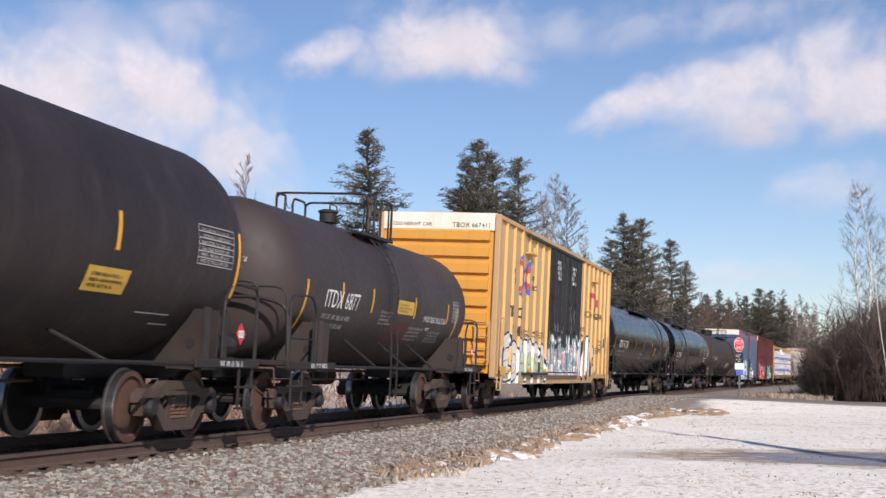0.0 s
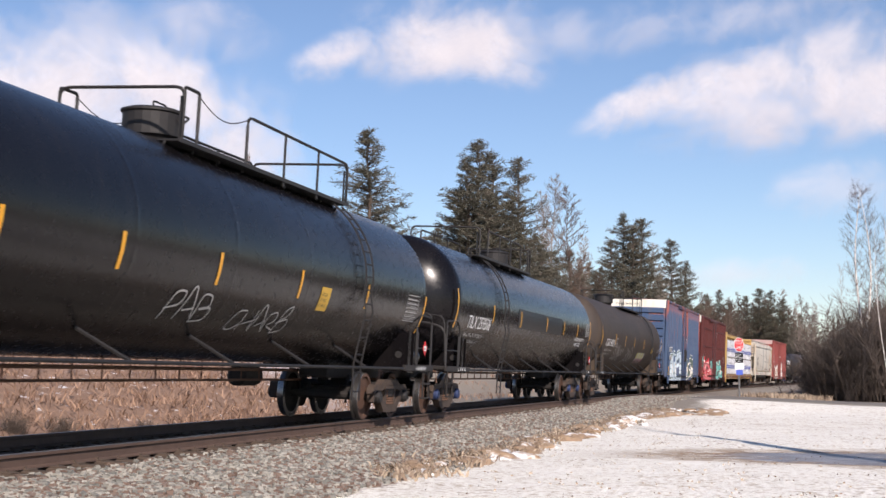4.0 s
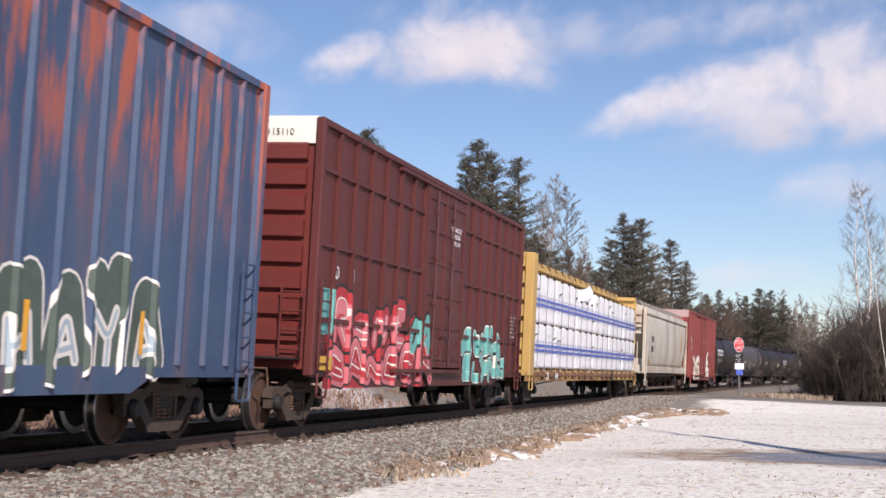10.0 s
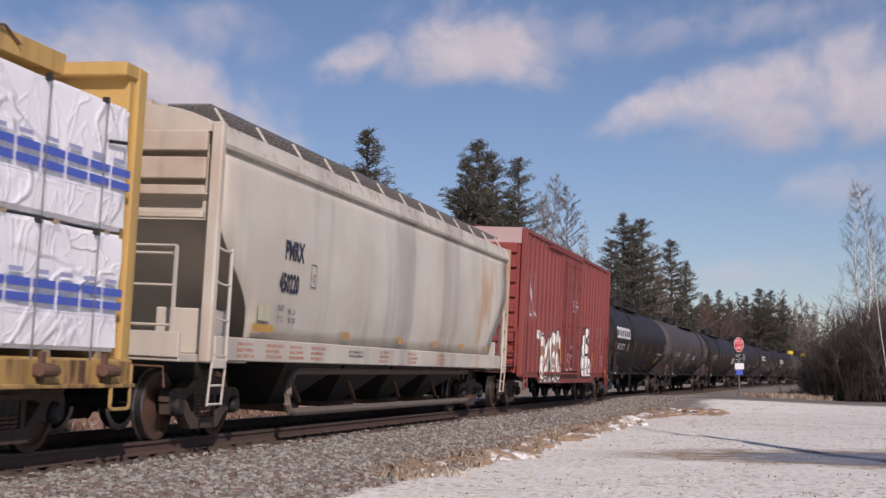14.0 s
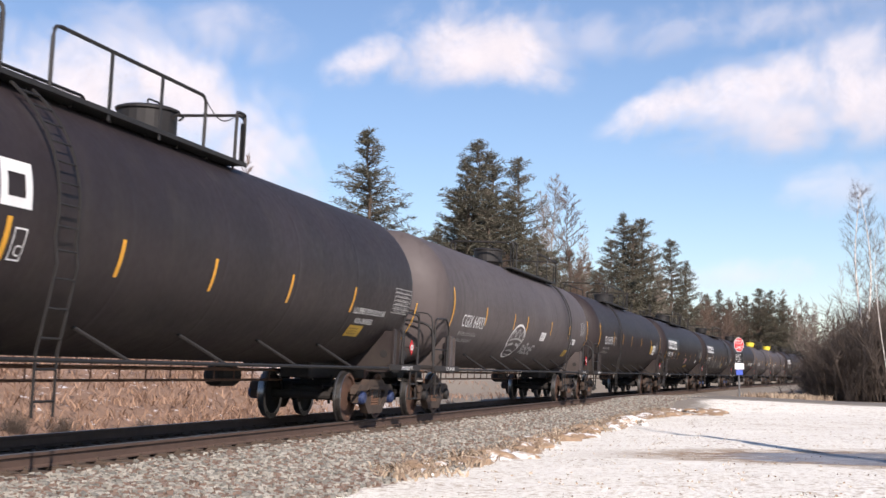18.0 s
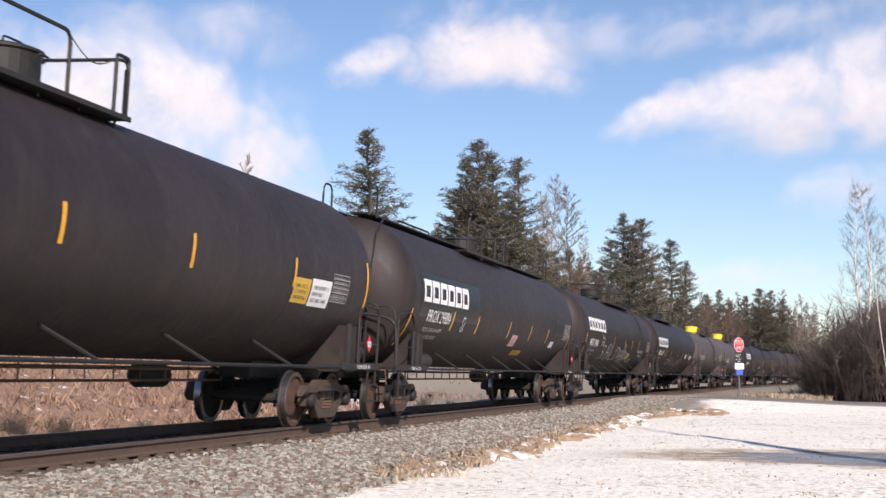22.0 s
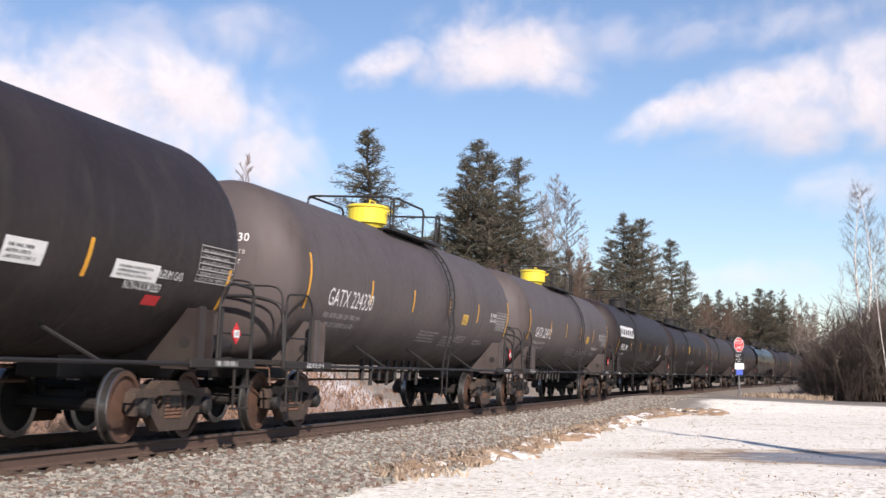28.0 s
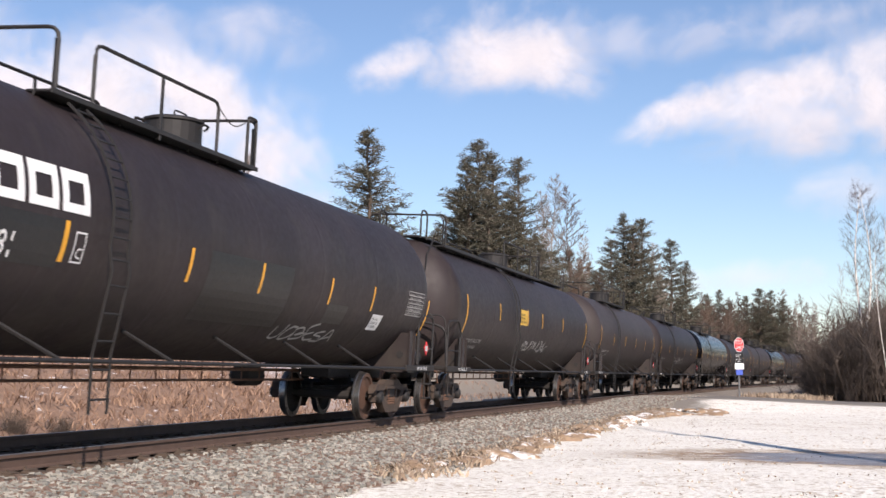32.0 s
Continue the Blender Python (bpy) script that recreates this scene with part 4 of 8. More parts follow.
            pipe(bm, rounded([(x, y - s * 0.12, z0 - 0.05), (x, y - s * 0.12, 0.55), (x, y - s * 0.55, 0.55), (x, y - s * 0.55, z0 - 0.05)], 0.06), 0.022, 5)
            part("step_iron", bm, stirrups or wall, car)
    # roof with cross ribs and eaves
    bm = bmesh.new()
    o = [(-hw, zt - 0.1), (-hw, zt), (0, zt + 0.045), (hw, zt), (hw, zt - 0.1), (hw - 0.06, zt - 0.1), (hw - 0.06, zt - 0.04), (0, zt - 0.01), (-hw + 0.06, zt - 0.04), (-hw + 0.06, zt - 0.1)]
    m = Matrix(((1, 0, 0, 0), (0, 0, 1, -B - 0.04), (0, 1, 0, 0), (0, 0, 0, 1)))
    plate(bm, o, m, body + 0.08)
    r = part("roof", bm, roof, car)
    def rr(bm):
        plate(bm, [(-hw + 0.05, -0.005), (-hw + 0.05, 0.03), (0, 0.075), (hw - 0.05, 0.03), (hw - 0.05, -0.005), (0, 0.035)], Matrix(((1, 0, 0, 0), (0, 0, 1, 0), (0, 1, 0, 0), (0, 0, 0, 1))), 0.06)
    k = round(body / 1.2)
    for i in range(1, k):
        part("roof_rib", kept(("roofrib", hw, roof.name), rr), roof, r).location = (0, -B + body * i / k, zt)
    # underframe
    bm = bmesh.new()
    soft_box(bm, -0.3, 0.3, -L / 2 + 0.6, L / 2 - 0.6, 0.72, 1.0, 0.02)
    tc = L / 2 - 2.15 - (0.35 if L > 19 else 0.2)
    for y in (-tc, tc):
        soft_box(bm, -1.4, 1.4, y - 0.25, y + 0.25, 0.76, 0.98, 0.03)
    for i in range(-3, 4):
        box(bm, -1.45, 1.45, i * 1.6 - 0.06, i * 1.6 + 0.06, 0.82, 0.98)
    box(bm, -1.5, 1.5, -B + 0.1, B - 0.1, z0 - 0.03, z0)
    part("underframe", bm, FRAME, car)
    bm = bmesh.new()
    turned(bm, [(-0.5, 0.0), (-0.5, 0.16), (-0.42, 0.22), (0.42, 0.22), (0.5, 0.16), (0.5, 0.0)], 14, Matrix.Translation((0.6, 2.4, 0.72)))
    part("air_reservoir", bm, FRAME, car)
    for s in (-1, 1):
        truck(car, s * tc)
        coupler(car, L, s)
    skin.sort()
    SKIN[car.name] = ([p[0] for p in skin], [hw - 0.07 + p[1] for p in skin])
    if marks:
        marks(car, B, hw)
    return car


def wall_word(car, text, size, y, z, x, mat, name="car_number", squeeze=0.8):
    bm = letters(text, size, squeeze, 0.03)
    return part(name, lay(bm, y, z, car, 0.037 if name == "door_writing" else 0.003) if car.name in SKIN else flat(bm, x, y, z), mat, car)


def wall_rect(car, y, z, w, h, x, mat, name="sticker", label=""):
    return part(name, flat(rect(w, h), x, y, z), mat, car, label)
# ---- ground, one sheet from the line to the horizon ----
def ease(a, b, x):
    t = max(0.0, min(1.0, (x - a) / (b - a)))
    return t * t * (3 - 2 * t)


def ground_height(s, off):
    """Height of the ground at a place beside the line."""
    if off >= 0:
        z = -0.215 - 0.051 * min(off, 1.5) - 0.24 * ease(1.4, 4.4, off)
        z -= 0.06 * ease(5, 14, off) * (1 - ease(45, 60, s))
        z += 0.45 * ease(14, 40, off)
    else:
        z = -0.215 + 0.051 * min(-off, 1.5) - 0.6 * ease(-1.5, -3.4, off) + 2.3 * ease(-4.0, -11.0, off) + 0.8 * ease(-11, -60, off)
    road = ease(50, 55, s) * (1 - ease(64, 70, s))
    level = -0.12 - 0.26 * ease(5, 12.5, off) - 0.06 * ease(12, 20, off) if off > 1.2 else (-0.16 if off > -4 else -0.16 + 1.4 * ease(-6, -30, off))
    z += (level - z) * road * (1 if abs(off) > 1.3 else 0.6)
    z += 0.33 * ease(64, 90, s) * ease(3, 8, off)
    n = noise.noise(Vector((s * 0.13, off * 0.13, 0)))
    m = noise.noise(Vector((s * 0.9, off * 0.9, 3)))
    rough = ease(2, 5, abs(off)) * (1 - 0.8 * road)
    return z + rough * (0.07 * n + 0.025 * m)


def steps(*spans):
    out = []
    for a, b, d in spans:
        k = max(1, round((b - a) / d))
        out += [a + (b - a) * i / k for i in range(k)]
    return out + [spans[-1][1]]


S_ROWS = steps((-900, -100, 200), (-100, 0, 10), (0, 10, 1), (10, 75, 0.45), (75, 130, 2.5), (130, 420, 12), (420, 3000, 250))
O_COLS = steps((-1500, -100, 200), (-100, -20, 8), (-20, -4, 0.8), (-4, 4, 0.25), (4, 14, 0.3), (14, 40, 2), (40, 100, 10), (100, 1500, 200))
verts, faces = [], []
for s in S_ROWS:
    for o in O_COLS:
        p = beside(s, o)
        verts.append((p.x, p.y, ground_height(s, o)))
W = len(O_COLS)
for i in range(len(S_ROWS) - 1):
    for j in range(W - 1):
        a = i * W + j
        faces.append((a, a + 1, a + W + 1, a + W))
me = bpy.data.meshes.new("ground")
me.from_pydata(verts, [], faces)
me.shade_smooth()
# attribute: distance to the right of the track and distance along it
at = me.attributes.new("lane", "FLOAT_VECTOR", "POINT")
at.data.foreach_set("vector", np.array([(s, o, 0.0) for s in S_ROWS for o in O_COLS], dtype=np.float32).ravel())


def ground_material():
    n = Nodes("snow_grass_and_ballast", 0.85)
    a = n.t.nodes.new("ShaderNodeAttribute")
    a.attribute_name = "lane"
    lane = a.outputs["Vector"]
    s, off = n.axis(0, lane), n.axis(1, lane)
    big, mid, fine = n.noise(0.25, 4), n.noise(1.6, 5), n.noise(14, 4)
    snow = n.mix(n.ramp(mid, 0.3, 0.8), (0.93, 0.9, 0.8), (0.98, 0.955, 0.87))
    grass = n.mix(fine, (0.3, 0.22, 0.13), (0.55, 0.44, 0.3))
    # thin snow lets the stubble through
    stub = n.math("ADD", n.math("MULTIPLY", n.noise(5.5, 6, None, 0.7), 0.75), n.math("MULTIPLY", mid, 0.25))
    loose = n.math("MULTIPLY", n.ramp(stub, 0.5, 0.6), n.ramp(n.noise(0.9, 5, n.stretch((0.5, 1.4, 1)), 0.65), 0.42, 0.58))
    field = n.mix(n.math("MULTIPLY", loose, 0.75), snow, grass)
    speck = n.math("MULTIPLY", n.ramp(n.noise(11.0, 5, None, 0.75), 0.5, 0.57), n.ramp(big, 0.25, 0.5))
    field = n.mix(n.math("MULTIPLY", speck, 0.5), field, grass)
    # a thawed patch: matted grass round its rim, thin melt water in the middle
    jag = n.noise(1.1, 5, n.stretch((0.8, 1.6, 1)), 0.65)
    dx = n.math("DIVIDE", n.math("SUBTRACT", n.math("MULTIPLY_ADD", jag, 1.4, off), 11.3), 4.1)
    dy = n.math("DIVIDE", n.math("SUBTRACT", n.math("MULTIPLY_ADD", jag, 3.2, s), 24.9), 2.3)
    ring = n.math("SQRT", n.math("ADD", n.math("MULTIPLY", dx, dx), n.math("MULTIPLY", dy, dy)))
    tuft = n.ramp(n.noise(4.2, 6, n.stretch((0.5, 1.5, 1)), 0.72), 0.4, 0.48)
    thaw = n.mix(n.ramp(fine, 0.35, 0.65), (0.17, 0.095, 0.045), (0.4, 0.26, 0.14))
    field = n.mix(n.math("MULTIPLY", n.math("MULTIPLY", n.ramp(ring, 1.45, 0.8), tuft), 0.92), field, thaw)
    patch = n.math("MULTIPLY", n.ramp(ring, 0.9, 0.7), n.ramp(n.math("MULTIPLY_ADD", jag, 1.6, off), 8.0, 9.3))
    patch = n.math("MULTIPLY", patch, n.ramp(n.noise(1.6, 6, n.stretch((0.4, 2.2, 1)), 0.65), 0.36, 0.44))
    wet = n.mix(n.ramp(n.noise(2.0, 5, n.stretch((0.4, 2.6, 1)), 0.7), 0.42, 0.6), (0.13, 0.125, 0.13), (0.33, 0.32, 0.33))
    field = n.mix(patch, field, wet)
    far_thaw = n.math("MULTIPLY", n.math("MULTIPLY", n.ramp(s, 33, 38), n.ramp(s, 50, 44)), n.ramp(n.noise(2.2, 6, n.stretch((0.35, 2.0, 1)), 0.7), 0.55, 0.63))
    field = n.mix(n.math("MULTIPLY", far_thaw, 0.6), field, thaw)
    # bank on the far side: straw with streaks of old snow
    straw = n.mix(n.noise(3, 5), (0.17, 0.1, 0.066), (0.4, 0.265, 0.185))
    old = n.math("MAXIMUM", n.math("MULTIPLY", n.ramp(n.noise(1.0, 5, n.stretch((1.4, 0.5, 1)), 0.7), 0.36, 0.45), n.ramp(s, 38, 50)), n.ramp(n.noise(2.6, 6, n.stretch((1.6, 0.6, 1)), 0.7), 0.6, 0.66))
    bank = n.mix(n.math("MULTIPLY", old, n.ramp(off, -3.0, -5.0)), straw, (0.8, 0.78, 0.78))
    cell = n.cells(13.0, None, "F1", "Color")
    stone = n.mix(n.ramp(n.axis(0, cell), 0.1, 0.9), (0.07, 0.07, 0.068), (0.26, 0.25, 0.235))
    edge = n.math("MULTIPLY_ADD", n.noise(1.3, 5, None, 0.65), 1.3, n.math("SUBTRACT", off, 0.65))
    dirt = n.mix(n.ramp(fine, 0.4, 0.7), (0.17, 0.1, 0.06), (0.36, 0.24, 0.15))
    col = n.mix(n.ramp(edge, 3.4, 3.8), stone, dirt)
    col = n.mix(n.ramp(n.math("MULTIPLY_ADD", n.noise(7, 4, None, 0.7), 0.6, edge), 4.3, 4.42), col, field)
    # shade under the train, put into the colour of the bed between the rails
    bed_shade = n.math("MULTIPLY", n.ramp(off, 1.25, 0.9), n.ramp(off, -1.9, -1.3))
    col = n.mix(bed_shade, col, n.mix(fine, (0.03, 0.025, 0.022), (0.075, 0.062, 0.055)))
    col = n.mix(n.ramp(off, -1.9, -2.6), col, bank)
    # behind the road the field is dry grass
    col = n.mix(n.math("MULTIPLY", n.ramp(s, 63, 66), n.ramp(off, 3, 4)), col, n.mix(n.ramp(mid, 0.45, 0.6), n.mix(fine, (0.14, 0.095, 0.06), (0.27, 0.19, 0.12)), (0.24, 0.21, 0.18)))
    col = n.mix(n.math("MULTIPLY", n.ramp(s, 46, 50), n.ramp(n.math("MULTIPLY_ADD", mid, 1.5, off), 6.4, 5.4)), col, n.mix(fine, (0.19, 0.165, 0.135), (0.31, 0.27, 0.22)))
    n.color(col)
    n.rough(n.math("SUBTRACT", 0.9, n.math("MULTIPLY", patch, 0.5)))
    hgt = n.math("ADD", n.math("MULTIPLY", n.noise(7, 6, None, 0.7), 0.7), n.math("MULTIPLY", n.cells(13.0), 0.5))
    return n.bump(hgt, 0.6, 0.06).m


me.materials.append(ground_material())
tagged(new("ground", me), "patchy thin snow over dry grass with a ballast shoulder", "ground", kind="structure")

# ---- the road over the crossing ----
ASPHALT = Nodes("worn_asphalt", 0.95, 0.0, 0.15)
ASPHALT.color(ASPHALT.mix(ASPHALT.noise(0.8, 5), (0.17, 0.155, 0.135), (0.27, 0.245, 0.215))).bump(ASPHALT.noise(30, 4), 0.3, 0.01)
bm = bmesh.new()
rows = []
for o in steps((1.3, 6, 0.5), (6, 40, 1.5), (40, 400, 20)):
    ring = []
    for s in (55.6, 55.7, 62.6, 62.7):
        p = beside(s, o)
        z = max(ground_height(55.6, o), ground_height(62.6, o), ground_height(59, o)) + 0.03
        ring.append(bm.verts.new((p.x, p.y, z - (0.12 if s in (55.6, 62.7) else 0))))
    rows.append(ring)
for a, b in zip(rows, rows[1:]):
    for k in range(3):
        bm.faces.new((a[k], a[k + 1], b[k + 1], b[k]))
bmesh.ops.recalc_face_normals(bm, faces=bm.faces[:])
me = bpy.data.meshes.new("road")
bm.to_mesh(me)
me.materials.append(ASPHALT.m)
tagged(new("road", me), "narrow grey asphalt road over the crossing", "road", kind="structure")

# ---- rails, plates and sleepers ----
RAILSIDE = plain("rusty_rail_side", (0.1, 0.062, 0.046), 0.85, vary=0.3, scale=3)
RAILTOP = plain("worn_rail_head", (0.16, 0.14, 0.13), 0.45, 0.7, vary=0.2)
TIE = plain("creosoted_sleeper", (0.085, 0.06, 0.044), 0.9, vary=0.4)
SECTION = [(-0.07, -0.172), (-0.07, -0.16), (-0.012, -0.14), (-0.01, -0.05), (-0.036, -0.038), (-0.036, -0.006), (-0.03, 0.0),
           (0.03, 0.0), (0.036, -0.006), (0.036, -0.038), (0.01, -0.05), (0.012, -0.14), (0.07, -0.16), (0.07, -0.172)]
for off in (0.753, -0.753):
    bm = bmesh.new()
    rings = []
    for s in steps((-60, 0, 10), (0, 60, 1.5), (60, 420, 8)):
        rings.append([bm.verts.new(beside(s, off + u, v, BANK)) for u, v in SECTION])
    for a, b in zip(rings, rings[1:]):
        for k in range(len(SECTION)):
            j = (k + 1) % len(SECTION)
            f = bm.faces.new((a[k], a[j], b[j], b[k]))
            f.material_index = 1 if k in (5, 6, 7) else 0
    bmesh.ops.recalc_face_normals(bm, faces=bm.faces[:])
    me = bpy.data.meshes.new("rail")
    bm.to_mesh(me)
    me.materials.append(RAILSIDE), me.materials.append(RAILTOP)
    tagged(new("rail", me), "rusty steel rail with a worn bright head", "rail", "running rails")
# ---- the train: places of the couplers along the line at the start ----
JOINTS = [-2.9, 18.2, 31.6, 52.2, 74.3, 95.7, 117.0, 134.6, 153.3, 177.8, 197.6, 215.65, 236.4, 258.15, 280.2, 301.7, 322.8, 344.0, 361.8, 379.4, 400.05]
for step in (21.0, 19.2, 21.0, 20.4, 21.0, 21.0, 17.8, 21.0, 21.0, 21.0, 21.0, 21.0):
    JOINTS.append(JOINTS[-1] + step)
LEN = [b - a for a, b in zip(JOINTS, JOINTS[1:])]


def tape(a, b, zt, zs, inner, tall=0.9):
    """Reflectors: a tall one at either end and short ones between."""
    return [(a, zt, tall), (b, zt, tall)] + [(y, zs, 0.44) for y in inner]


YEL_WALL = graffiti_paint("tan_yellow_boxcar_paint", (0.53, 0.33, 0.145), (0.47, 0.3, 0.15), [], (0.3, 0.2, 0.1), streak=0.35)
YEL_RIB = graffiti_paint("bright_yellow_rib_paint", (0.64, 0.375, 0.1), (0.58, 0.36, 0.13), [], (0.36, 0.22, 0.1), streak=0.25)
YEL_END = paint("yellow_end_paint", (0.62, 0.29, 0.04), (0.58, 0.3, 0.065), 0.55, streak=0.2)
YEL_DOOR = graffiti_paint("black_door_paint", (0.012, 0.0115, 0.0115), (0.022, 0.021, 0.02),
                          [(-2.7, 2.9, 0.75, 1.95, (0.68, 0.66, 0.66), (0.5, 0.3, 0.33), (0.16, 0.3, 0.3), 1.4)], (0.06, 0.05, 0.045), streak=0.3)
CREAM = paint("cream_panel_paint", (0.8, 0.78, 0.7), (0.72, 0.66, 0.5), 0.6, streak=0.25, grime=(0.5, 0.33, 0.18))
BLUE_WALL = graffiti_paint("blue_boxcar_paint", (0.034, 0.066, 0.135), (0.055, 0.095, 0.17),
                           [], (0.2, 0.09, 0.07), streak=0.45,
                           patches=((0.37, 0.1, 0.06), 2.2, 4.0, 0.45))
BLUE_END = graffiti_paint("blue_end_paint", (0.04, 0.075, 0.15), (0.06, 0.1, 0.18), [], (0.15, 0.12, 0.1), streak=0.5, patches=((0.46, 0.14, 0.065), 2.7, 3.9, 0.49))
RED_WALL = graffiti_paint("oxide_boxcar_paint", (0.085, 0.0155, 0.014), (0.11, 0.022, 0.019),
                          [], (0.07, 0.022, 0.02), streak=0.5)
RED_END = paint("oxide_end_paint", (0.125, 0.018, 0.014), (0.16, 0.028, 0.02), 0.6, streak=0.3)
RED2_WALL = graffiti_paint("faded_red_boxcar_paint", (0.235, 0.047, 0.039), (0.28, 0.066, 0.055),
                           [], (0.16, 0.04, 0.034), streak=0.3)
RED2_END = paint("faded_red_end_paint", (0.27, 0.05, 0.042), (0.32, 0.072, 0.06), 0.6, streak=0.3)
BEAM_YEL = paint("centrebeam_yellow_paint", (0.57, 0.36, 0.1), (0.46, 0.3, 0.11), 0.6, streak=0.6, grime=(0.12, 0.075, 0.045))
BEAM_SILL = graffiti_paint("rusty_yellow_sill_paint", (0.5, 0.32, 0.1), (0.3, 0.17, 0.07), [], (0.06, 0.035, 0.025), 0.75, 0.85, patches=((0.1, 0.05, 0.032), 0.0, 0.1, 0.47))
ORANGE = plain("faded_orange_stencil", (0.5, 0.12, 0.05), 0.7)
LOGORED = plain("red_painted_mark", (0.42, 0.03, 0.03), 0.6)
LOGOBLUE = plain("blue_painted_mark", (0.05, 0.08, 0.36), 0.6)
BROWNLET = plain("brown_black_lettering", (0.05, 0.035, 0.025), 0.7)

CARS = []


def add(car):
    CARS.append(car)
    return car


add(tank_car("matt black gas tank car with a white data table", LEN[0], zc=2.52, stripes=tape(-9.2, 10.1, 2.83, 2.72, (-5.6, -2.4, 0.4, 3.4, 6.75)), table=(8.8, 2.3, 1.1, 0.5),
             stickers=[("y", 6.25, 1.8, 0.95, 0.3), ("o", 7.75, 1.62, 0.9, 0.02), ("o", 8.3, 1.5, 0.5, 0.02)], number="", num_at=(-8, 2.0), cross=-5.0, span=(-4.2, 1.3), shift=1.1))
add(tank_car("short matt black tank car with yellow reflectors", LEN[1], R=1.32, zc=2.39, paintwork=TANK_PALE, dome_r=0.17, stripes=tape(-4.6, 5.0, 2.47, 2.48, (-2.9, -1.2, 1.6, 4.2), 0.85),
             number="ITDX 6877", num_at=(-3.7, 2.03), num_w=1.75, num_size=0.3, table=(4.6, 2.1, 0.55, 0.45), ladder_y=-0.2, dome_y=-0.3, cross=-0.7, span=(0.15, 0.85),
             stickers=[("y", 0.4, 2.1, 1.1, 0.27), ("m", 0.15, 1.5, 1.5, 0.52)], words=[("MOLTEN SULFUR", 2.35, 2.02, 1.75, 0.12), ("HOT", 2.7, 1.84, 0.3, 0.07)], blocks=[(-0.6, 1.85, 0.8, 0.3), (1.5, 1.6, 1.1, 0.35), (3.0, 1.6, 1.1, 0.3)], gap=0.7, shift=0.45))


SPRAYWHITE = plain("white_spray", (0.72, 0.69, 0.63), 0.7, vary=0.18, scale=3)
SPRAYMINT = plain("pale_green_spray", (0.5, 0.56, 0.38), 0.7, vary=0.2, scale=3)
SPRAYICE = plain("pale_blue_spray", (0.5, 0.58, 0.62), 0.7, vary=0.2, scale=3)
SPRAYBLACK = plain("black_spray", (0.02, 0.019, 0.02), 0.7)
SPRAYSILVER = plain("silver_blue_spray", (0.34, 0.42, 0.48), 0.6, vary=0.2, scale=3)
SPRAYMOSS = plain("dark_green_spray", (0.07, 0.1, 0.085), 0.7, vary=0.3)
SPRAYROSE = plain("pink_spray", (0.58, 0.17, 0.19), 0.7, vary=0.3, scale=3)
SPRAYRED = plain("bright_red_spray", (0.42, 0.035, 0.045), 0.7, vary=0.3, scale=3)
SPRAYTEAL = plain("teal_spray", (0.14, 0.4, 0.37), 0.7, vary=0.25, scale=3)
SPRAYTAN = plain("brown_spray", (0.3, 0.17, 0.11), 0.7, vary=0.3, scale=3)


